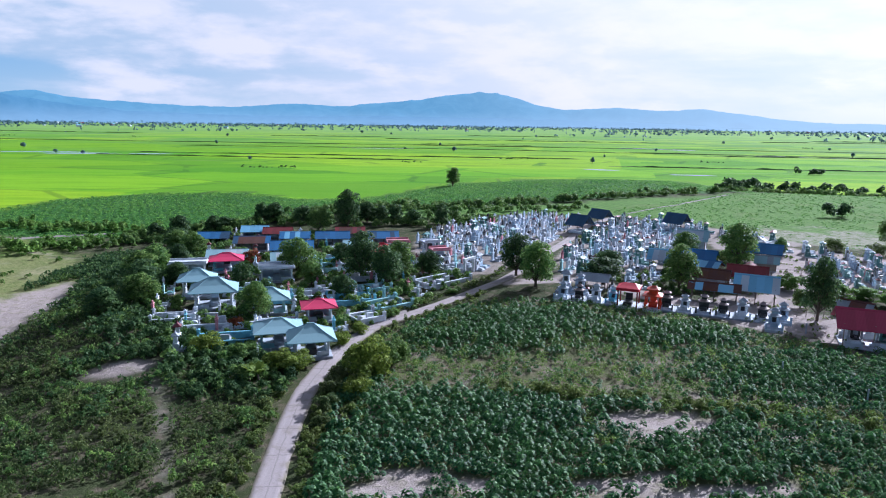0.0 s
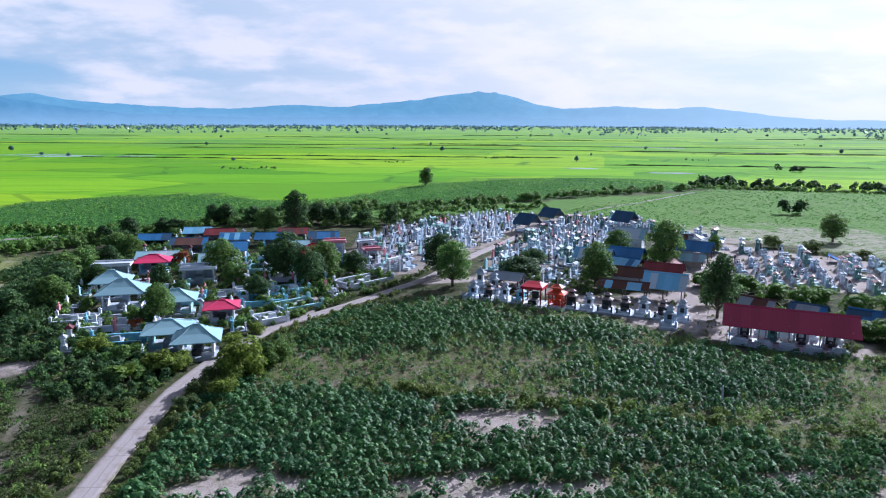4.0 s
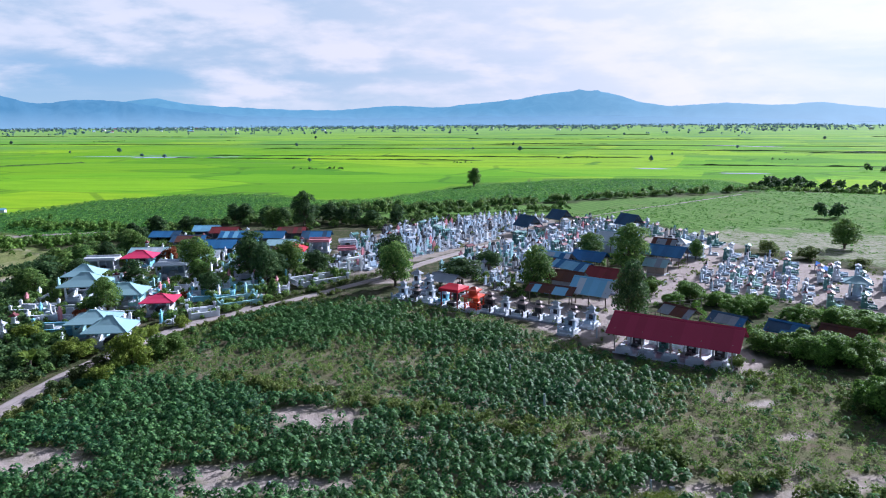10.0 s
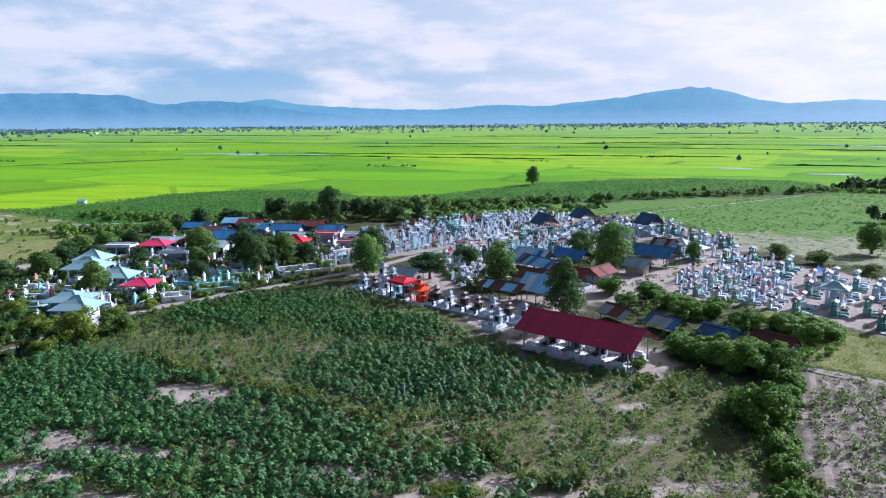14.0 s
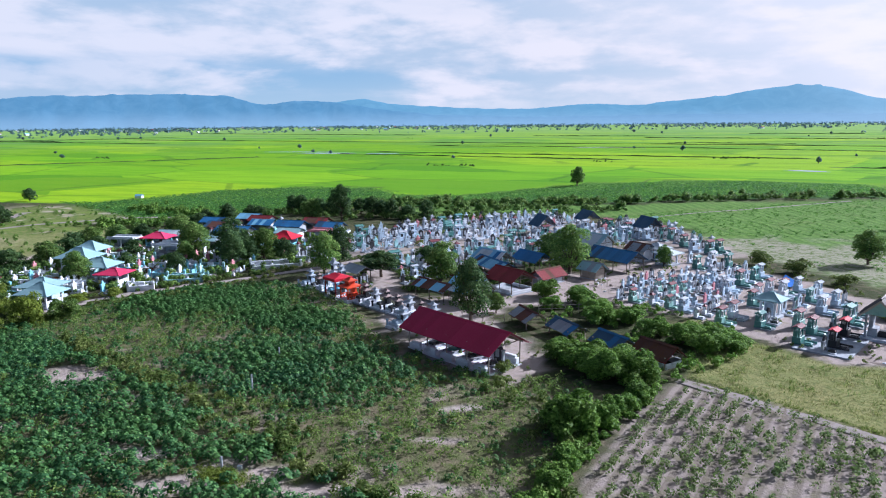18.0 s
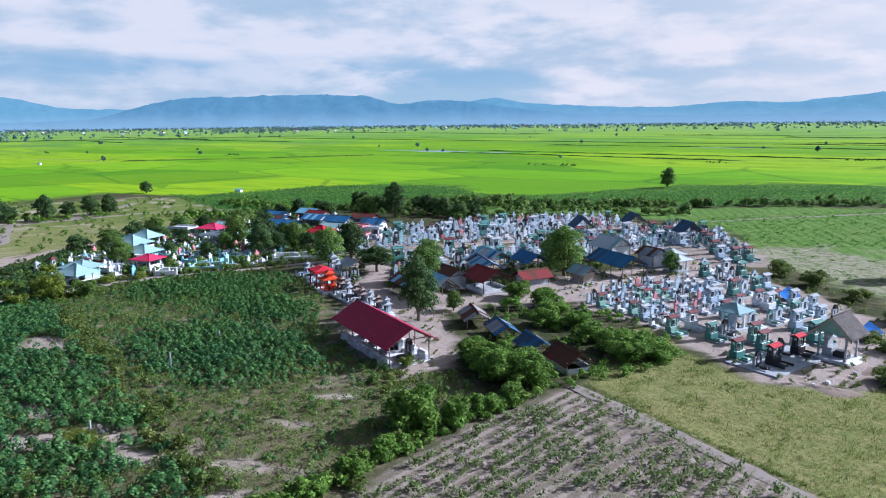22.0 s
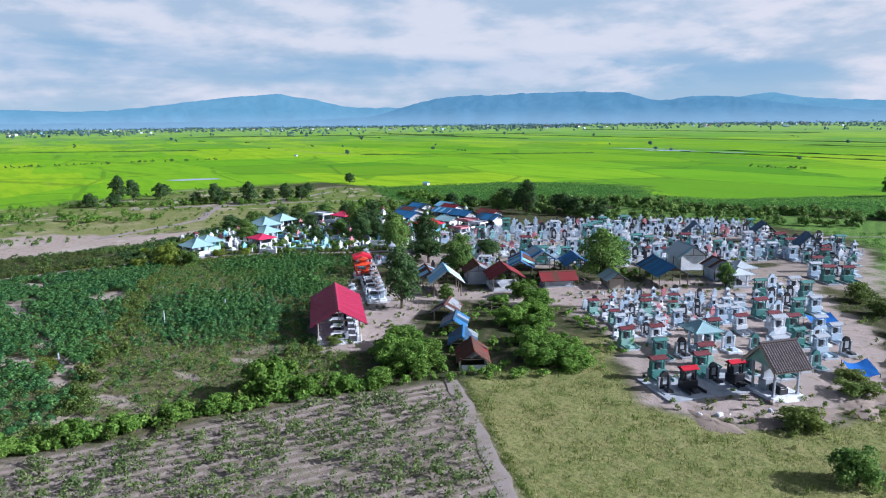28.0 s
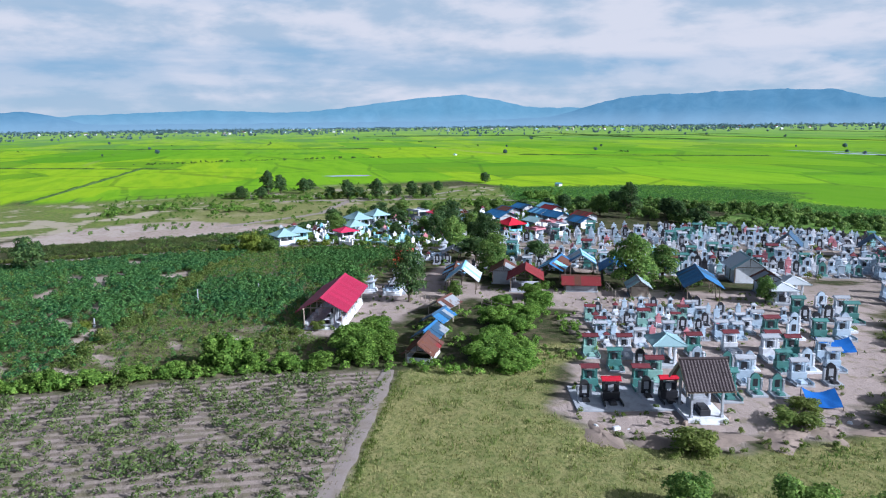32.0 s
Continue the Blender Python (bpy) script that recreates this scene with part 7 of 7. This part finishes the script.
    # low enclosure walls round the family plots
    for i, (x, y, turn, L, W, mat, label) in enumerate([(-27.1, 82.6, 15, 9, 5, M_WHITE, "white"), (-24.4, 75.2, 15, 6, 3.2, M_SKYBLUE, "sky blue"), (-9.5, 84.8, 35, 3.6, 3, M_WHITE, "white"), (-7.3, 91.1, 40, 5.5, 4, M_PALETEAL, "pale turquoise"), (0.2, 104.7, 45, 8, 4.5, M_WHITE, "white"), (-19.1, 96.0, 15, 7, 4.5, M_WHITE, "white"), (-12.7, 93.9, 20, 6, 4, M_SKYBLUE, "sky blue"), (-16.9, 115.2, 10, 7, 4.5, M_PALETEAL, "pale turquoise"), (-28.7, 100.3, 15, 6, 3.6, M_PALETEAL, "pale turquoise"), (2.6, 113.5, 30, 6, 4, M_WHITE, "white"), (-33.4, 83.4, 15, 5, 3, M_WHITE, "white"), (-20.0, 81.2, 15, 5, 3.4, M_WHITE, "white"), (-15.6, 99.6, 20, 5.4, 3.2, M_WHITE, "white"), (-23.4, 93.6, 15, 5, 3, M_SKYBLUE, "sky blue"), (-10.2, 100.4, 30, 4.6, 3, M_PALETEAL, "pale turquoise"), (-12.6, 108.4, 15, 5.4, 3.4, M_WHITE, "white"), (-34.0, 103.2, 15, 5, 3.2, M_WHITE, "white"), (-20.4, 122.4, 10, 5, 3.4, M_SKYBLUE, "sky blue")]):
        ob = thing("plot_enclosure", place(x, y, turn), label + " low wall round a family burial plot", "wall")
        for sy in (-1, 1):
            part("low_wall", Build().box(0, sy * W / 2, -0.1, L, 0.2, 0.85).box(0, sy * W / 2, 0.75, L + 0.1, 0.3, 0.08), mat, ob)
        part("low_wall", Build().box(-L / 2, 0, -0.1, 0.2, W - 0.22, 0.85), mat, ob)
        part("low_wall", Build().box(L / 2, W * 0.3, -0.1, 0.2, W * 0.35, 0.85), mat, ob)
        for sx in (-1, 1):
            for sy in (-1, 1):
                part("pillar", Build().box(sx * L / 2, sy * W / 2, -0.1, 0.36, 0.36, 1.35).box(sx * L / 2, sy * W / 2, 1.25, 0.46, 0.46, 0.1).box(sx * L / 2, sy * W / 2, 1.35, 0.22, 0.22, 0.2, 0.4), mat, ob)
        part("grave_slab", Build().box(0, 0, -0.1, 1.3, 2.2, 0.65, 0.92).box(0, -0.9, 0.5, 1.0, 0.3, 0.8), M_CONC if i % 2 else M_WHITE, ob)


ORIGINALS = {}


def tomb(kind, m):
    """The first of a kind is built, the next are copies."""
    if kind not in ORIGINALS:
        ident = Matrix.Identity(4)
        make = {
            "green": lambda: tomb_canopy(ident, M_GREENTILE, M_GREENTILE, M_REDTILE, "dark green tiled shrine tomb with a small red roof"),
            "palegreen": lambda: tomb_canopy(ident, M_PALEGREEN, M_PALEGREEN, M_REDTILE, "pale green tiled shrine tomb with a small red roof"),
            "white": lambda: tomb_canopy(ident, M_WHITE, M_WHITE, M_REDTILE, "white shrine tomb with a small red tiled roof"),
            "green_flat": lambda: tomb_canopy(ident, M_GREENTILE, M_GREENTILE, M_GREENTILE, "dark green tiled shrine tomb with a green canopy"),
            "white_flat": lambda: tomb_canopy(ident, M_WHITE, M_BLUEGREY, M_CONC, "white shrine tomb with a grey canopy"),
            "black": lambda: tomb_canopy(ident, M_BLACK, M_BLACK, M_CRIMSON, "black granite shrine tomb with a small crimson roof"),
            "bluegrey": lambda: tomb_canopy(ident, M_BLUEGREY, M_BLUEGREY, M_CONC, "blue-grey stone shrine tomb with a grey roof"),
            "stele_black": lambda: tomb_stele(ident, M_BLACK, M_CONC, "black granite headstone tomb on a grey base"),
            "stele_grey": lambda: tomb_stele(ident, M_BLUEGREY, M_WHITE, "blue-grey headstone tomb on a white base"),
            "stele_green": lambda: tomb_stele(ident, M_GREENTILE, M_CONC, "green tiled headstone tomb on a grey base"),
            "temple_grey": lambda: tomb_temple(ident, M_BLUEGREY, M_CONC, "ornate blue-grey tomb with two upswept roofs"),
            "temple_white": lambda: tomb_temple(ident, M_WHITE, M_CONC, "ornate white tomb with grey upswept roofs"),
            "temple_black": lambda: tomb_temple(ident, M_BLACK, M_TANROOF, "ornate black tomb with tan upswept roofs"),
            "temple_blue": lambda: tomb_temple(ident, M_SKYBLUE, M_BLUEGREY, "ornate turquoise tomb with upswept roofs"),
            "plain": lambda: tomb_plain(ident, M_WHITE, M_WHITE, "whitewashed tomb with a capped headstone"),
            "plain_grey": lambda: tomb_plain(ident, M_CONC, M_BLUEGREY, "grey concrete tomb with a blue-grey headstone", 1.2),
            "plain_blue": lambda: tomb_plain(ident, M_WHITE, M_SKYBLUE, "white tomb with a sky blue headstone"),
            "plain_teal": lambda: tomb_plain(ident, M_PALETEAL, M_PALETEAL, "pale turquoise tomb with a capped headstone"),
            "plain_pink": lambda: tomb_plain(ident, M_WHITE, M_PINK, "white tomb with a pink headstone"),
            "plain_black": lambda: tomb_plain(ident, M_WHITE, M_BLACK, "white tomb with a black headstone", 1.2),
            "plain_yellow": lambda: tomb_plain(ident, M_CONC, M_YELLOW, "grey tomb with an ochre headstone", 1.1),
            "tower": lambda: tomb_tower(ident, M_BLUEGREY, M_CONC, "slim blue-grey tower tomb with a capped roof"),
            "tower_white": lambda: tomb_tower(ident, M_WHITE, M_CONC, "slim white tower tomb with a grey cap"),
            "tower_pink": lambda: tomb_tower(ident, M_WHITE, M_REDTILE, "slim white tower tomb with a red cap"),
        }[kind]
        ob = make()
        ob.matrix_basis = m
        ORIGINALS[kind] = ob
        return ob
    src = ORIGINALS[kind]
    ob = copy_thing(src, m)
    ob.matrix_basis = m
    return ob


def rows_of_tombs(poly, across, along, turn, kinds, seed, margin, skip=0.08, taken=(), size=0.95):
    """Rows of tombs inside an outline; across: spacing between neighbours, along: between rows."""
    rng = random.Random(seed)
    a = radians(turn)
    ex, ey = (math.cos(a), math.sin(a)), (-math.sin(a), math.cos(a))
    cx, cy = sum(p[0] for p in poly) / len(poly), sum(p[1] for p in poly) / len(poly)
    n = 0
    for j in range(-24, 25):
        shift = rng.uniform(-0.5, 0.5)
        for i in range(-24, 25):
            u, v = i * across + shift + rng.uniform(-0.22, 0.22), j * along + rng.uniform(-0.3, 0.3)
            x, y = cx + u * ex[0] + v * ey[0], cy + u * ex[1] + v * ey[1]
            k, s, t = kinds[rng.randrange(len(kinds))], size * rng.uniform(0.85, 1.12), turn + rng.uniform(-3, 3)
            if poly_distance(np.array([x]), np.array([y]), poly)[0] < margin or rng.random() < skip:
                continue
            if any(math.hypot(x - hx, y - hy) < hr + 1.5 for hx, hy, hr in HOUSES) or any(math.hypot(x - hx, y - hy) < hr for hx, hy, hr in taken):
                continue
            if line_distance(np.array([x]), np.array([y]), ROAD)[0] < 3.0 or line_distance(np.array([x]), np.array([y]), LANE)[0] < 2.6:
                continue
            tomb(k, place(x, y, t, None, s))
            n += 1
    return n


def build_tombs():
    # inside the long shed
    for i, kind in enumerate(["stele_black", "stele_green", "stele_black", "stele_black"]):
        q = place(49.65, 71.55, -22.8) @ Matrix.Translation((-4.2 + 2.8 * i, 0.0, 0.12)) @ Matrix.Rotation(math.pi, 4, "Z")
        tomb(kind, q @ Matrix.Diagonal((0.95, 0.95, 0.95, 1)))
    # ornate front row, facing the crop field
    line = ["temple_grey", "temple_black", "temple_white", "temple_blue", None, None, "temple_black", "temple_white", "temple_black", "temple_black", "temple_white", "temple_black", "temple_grey"]
    for i, kind in enumerate(line):
        t = i / (len(line) - 1)
        if kind:
            tomb(kind, place(16.5 + 25.0 * t, 91.6 - 10.6 * t, 157, None, 0.78 if i % 2 else 0.86))
    tomb("temple_grey", place(39.0, 78.0, 157, None, 0.88))
    tomb("temple_grey", place(19.5, 95.0, 157, None, 0.95))
    tomb("tower_white", place(17.5, 95.5, 157, None, 1.35))
    # right-hand ground
    near = [("green", 81.3, 88.8), ("green", 82.8, 93.0), ("stele_black", 83.6, 87.0), ("black", 84.6, 88.9), ("stele_black", 84.6, 92.4), ("black", 86.0, 93.6), ("stele_green", 85.2, 96.6),
            ("palegreen", 73.4, 93.4), ("white", 74.6, 96.6), ("green", 76.6, 103.4), ("white", 77.2, 107.4), ("white", 78.6, 111.4), ("green", 80.4, 112.2), ("stele_green", 87.2, 101.6), ("stele_green", 88.0, 103.2), ("bluegrey", 86.2, 107.2)]
    taken = []
    for k, x, y in near:
        tomb(k, place(x, y, -109, None, 0.8))
        taken.append((x, y, 2.4))
    taken += [(80.4, 117.6, 3.0), (90.5, 105, 3.4), (85.4, 96.5, 2.4), (91, 92, 5.5), (93, 98, 4), (84, 99, 2.0), (79, 92, 1.8), (78, 98.8, 2.6)]
    inner = [(60, 99), (66, 96.5), (76, 91), (84, 86), (90, 90), (92, 104), (86, 114), (72, 130), (66, 132), (60, 116), (57, 104)]
    first = [(59, 100), (67, 96), (73, 93), (76, 112), (67, 122), (60, 112)]
    rows_of_tombs(first, 1.85, 2.35, -110, ["tower", "plain_grey", "stele_grey", "tower", "tower_white", "stele_black", "white_flat", "palegreen", "stele_black", "tower_pink", "stele_green", "bluegrey", "stele_black", "plain_pink", "plain_grey", "bluegrey"], 3, 0.3, 0.04, taken, 0.68)
    second = [(73.5, 93), (84, 86), (90, 90), (92, 104), (86, 114), (72, 131), (66, 132), (62, 122), (67.5, 122.5), (76.5, 112)]
    rows_of_tombs(second, 2.6, 3.3, -110, ["stele_green", "green_flat", "bluegrey", "stele_grey", "white_flat", "stele_black", "bluegrey", "green_flat", "palegreen", "bluegrey", "stele_black", "white_flat", "tower", "green_flat", "stele_grey", "green"], 4, 0.5, 0.06, taken, 0.84)
    # the large ground on both sides of the road
    mix = ["plain", "plain_grey", "stele_grey", "plain_grey", "stele_black", "tower", "stele_black", "green_flat", "plain_teal", "plain_black", "plain_grey", "tower", "tower_white", "tower_white", "stele_grey", "plain_pink", "tower_pink", "bluegrey", "stele_black"]
    rows_of_tombs(WEST_YARD, 2.55, 3.15, -117, mix, 5, 1.2, 0.10)
    rows_of_tombs(EAST_YARD, 2.55, 3.15, -117, mix + ["green", "stele_green", "bluegrey"], 6, 1.2, 0.12)
    rows_of_tombs([(40, 172), (46, 171), (58, 168), (64, 160), (70, 150), (76, 138), (66, 141), (60, 150), (50, 158), (44, 164)], 3.0, 3.6, -117, ["green", "stele_green", "bluegrey", "stele_black", "tower"], 7, 0.5, 0.1)
    rows_of_tombs([(17.5, 93.2), (24, 91), (28, 95.5), (33, 99.5), (37, 104), (39, 111.5), (26, 104.5), (18.6, 104)], 2.1, 2.7, -117, mix, 9, 0.2, 0.08, (), 0.72)
    rows_of_tombs(VILLAGE, 3.4, 4.4, -75, ["plain", "plain_blue", "plain_teal", "plain_pink", "plain", "tower_white", "tower_pink"], 8, 1.0, 0.35)


def build_clutter():
    # red canopy and the orange-red ornate tomb beside it
    ob = thing("red_canopy", place(24.4, 87.4, 157), "tomb canopy with a bright red hipped roof on posts", "canopy")
    part("roof", Build().hip(2.9, 2.9, 2.75, 0.5, 1.4, 0.35, 0.05), M_CRIMSON, ob)
    for sx in (-1, 1):
        for sy in (-1, 1):
            part("post", Build().box(sx * 1.2, sy * 1.2, -0.1, 0.16, 0.16, 2.6), M_DARKRED, ob)
    part("platform", Build().box(0, 0, -0.1, 2.7, 2.7, 0.45), M_WHITE, ob)
    part("tomb_slab", Build().box(0, 0.1, 0.35, 1.1, 1.7, 0.5).box(0, -0.7, 0.35, 0.9, 0.3, 1.4), M_BLACK, ob)
    ob = thing("orange_tomb", place(27.2, 86.1, 157), "ornate tomb painted bright orange-red with many small roofs", "tomb")
    part("platform", Build().box(0, 0, -0.1, 2.4, 2.8, 0.5), M_WHITE, ob)
    for sx in (-1, 1):
        for sy in (-1, 1):
            part("column", Build().tube((sx * 0.85, sy * 0.95, 0.4), (sx * 0.85, sy * 0.95, 2.0), 0.11, 0.09).box(sx * 0.85, sy * 0.95, 1.95, 0.3, 0.3, 0.12), M_ORANGE, ob)
    part("lower_roof", Build().hip(2.4, 2.6, 2.05, 0.32, 1.0, 0.1, 0.12), M_ORANGE, ob)
    part("upper_storey", Build().box(0, 0, 2.3, 1.0, 1.0, 0.5), M_ORANGE, ob)
    part("upper_roof", Build().hip(1.6, 1.6, 2.8, 0.4, 0.4, 0.08, 0.12), M_ORANGE, ob)
    part("altar", Build().box(0, -0.3, 0.4, 1.0, 1.2, 0.7).box(0, -0.6, 1.1, 0.8, 0.4, 0.6), M_ORANGE, ob)
    for sx in (-1, 1):
        part("balustrade", Build().box(sx * 1.0, 0, 0.4, 0.1, 1.7, 0.1).box(sx * 1.0, 0, 0.85, 0.1, 1.9, 0.1).box(sx * 1.0, -0.5, 0.5, 0.1, 0.1, 0.36).box(sx * 1.0, 0, 0.5, 0.1, 0.1, 0.36).box(sx * 1.0, 0.5, 0.5, 0.1, 0.1, 0.36), M_ORANGE, ob)
    solo("tomb_terrace", Build().box(0, 0, -0.1, 27.5, 3.2, 0.28), M_CONC, "long concrete terrace under the front row of tombs", "terrace", "structure", place(29, 86.4, -23))
    solo("tomb_terrace", Build().box(0, 0, -0.1, 9.6, 5.4, 0.24), M_CONC, "low concrete terrace under a group of dark tombs", "terrace", "structure", place(84.1, 90.8, -109))
    # tarpaulins
    for i, (x, y, turn, a, b) in enumerate([(80.4, 117.6, -20, 3.4, 1.9), (90.8, 104.8, -27, 2.7, 1.7)]):
        ob = thing("tarpaulin_tent", place(x, y, -112), "blue tarpaulin stretched over a new grave", "tarpaulin")
        n = 12
        u, v = np.meshgrid(np.linspace(-a / 2, a / 2, n), np.linspace(-b / 2, b / 2, n))
        z = 1.3 - 1.0 * (v / b + 0.5) - 0.30 * np.cos(u / a * math.pi) * (0.9 - v / b) + 0.04 * wave_noise(u * 10, v * 10, 9, 5 + i)
        idx = np.arange(n * n).reshape(n, n)
        q = np.stack([idx[:-1, :-1], idx[:-1, 1:], idx[1:, 1:], idx[1:, :-1]], -1).reshape(-1, 4)
        part("sheet", fast_mesh("sheet", np.stack([u.ravel(), v.ravel(), z.ravel()], -1), q, True), M_TARP, ob)
        for sx in (-1, 1):
            for sy, h in ((-1, 1.35), (1, 0.35)):
                part("pole", Build().tube((sx * a / 2, sy * b / 2, -0.1), (sx * a / 2, sy * b / 2, h), 0.03), M_WOOD, ob)
    # a white gateway and bits of building waste
    ob = thing("white_gateway", place(4.5, 110.5, 55), "white rendered gateway with two posts and a lintel", "gateway")
    for sx in (-1, 1):
        part("gate_post", Build().box(sx * 1.3, 0, -0.1, 0.4, 0.4, 2.3).box(sx * 1.3, 0, 2.2, 0.55, 0.55, 0.15), M_WHITE, ob)
    part("lintel", Build().box(0, 0, 2.35, 3.4, 0.4, 0.35), M_WHITE, ob)
    rng = random.Random(31)
    for i in range(26):
        x, y = rng.choice([(90 + rng.uniform(-2, 3), 86 + rng.uniform(-2, 10)), (94 + rng.uniform(-2, 2), 104 + rng.uniform(-4, 8)), (56 + rng.uniform(-3, 3), 103 + rng.uniform(-3, 6))])
        s = rng.uniform(0.12, 0.4)
        solo("rubble_block", Build().box(0, 0, -0.05, s * 1.6, s, s * 0.8, rng.uniform(0.7, 0.95), 0.05), rng.choice([M_CONC, M_SOIL, M_WHITE]), "broken block of building rubble on sand", "rubble", "", place(x, y, rng.uniform(0, 180)), "loose rubble")
    # heaps of spoil
    for i, (x, y, a, b, h) in enumerate([(89.5, 85.0, 2.6, 1.4, 0.7), (91.5, 88.0, 2.2, 1.5, 0.55), (93.0, 92.8, 3.0, 1.8, 0.6), (94.5, 97.5, 2.8, 1.6, 0.6), (95.0, 101, 2.0, 1.4, 0.5), (93.5, 114, 2.4, 1.4, 0.6), (96, 105, 2.5, 1.5, 0.6)]):
        n, k = 18, 8
        v = [(0, 0, 0.4 * h)]
        for r in range(1, k + 1):
            for j in range(n):
                t, q = 2 * math.pi * j / n, r / k
                w = 1 + 0.25 * math.sin(3 * t + i) + 0.12 * math.sin(7 * t + 2 * i)
                v.append((a * q * w * math.cos(t), b * q * w * math.sin(t), 0.38 * h * (1 - q * q) ** 1.3 * (1 + 0.22 * math.sin(5 * t + 9 * q + i)) - 0.05))
        f = [(0, 1 + j, 1 + (j + 1) % n) for j in range(n)]
        for r in range(k - 1):
            f += [(1 + r * n + j, 1 + (r + 1) * n + j, 1 + (r + 1) * n + (j + 1) % n, 1 + r * n + (j + 1) % n) for j in range(n)]
        heap = Build().add(v, f).mesh("spoil_mound")
        heap.polygons.foreach_set("use_smooth", [True] * len(heap.polygons))
        solo("spoil_mound", heap, M_SOIL, "mound of pale sandy spoil beside the graves", "mound", "", place(x, y, i * 40), "spoil heaps")
    # marker posts and a fence of rough poles
    for x, y, h in [(36.3, 55.4, 1.7), (33, 63.5, 1.2), (18.5, 40, 1.0), (43.3, 43.8, 0.8), (42, 76.5, 1.3)]:
        solo("marker_post", Build().box(0, 0, -0.2, 0.16, 0.16, h + 0.2, 0.85), M_CONC, "grey concrete boundary post in the crop field", "post", "", place(x, y, x * 9), "boundary posts")
    solo("white_box", Build().box(0, 0, -0.05, 0.34, 0.28, 0.34, 0.95), M_WHITE, "small white box lying on bare sand", "box", "", place(44.7, 44.0, 20))
    for x0, y0, x1, y1 in [(44.5, 83.5, 49.5, 84.5), (52, 90, 58, 93), (49, 110, 57, 107)]:
        ob = thing("pole_fence", Matrix.Translation((x0, y0, 0)), "rough timber pole fence", "fence")
        n = 5
        for i in range(n):
            t = i / (n - 1)
            px, py = (x1 - x0) * t, (y1 - y0) * t
            part("pole", Build().tube((px, py, -0.15), (px + 0.03, py, 1.1 + 0.1 * (i % 2)), 0.05, 0.04), M_PALEWOOD, ob)
        for h in (0.5, 0.95):
            part("rail", Build().tube((0, 0, h), (x1 - x0, y1 - y0, h + 0.04), 0.03), M_PALEWOOD, ob)


build_sheds()
build_village()
build_clutter()
build_tombs()
build_trees()
build_bushes()
build_bananas()
build_cover()
build_banks()
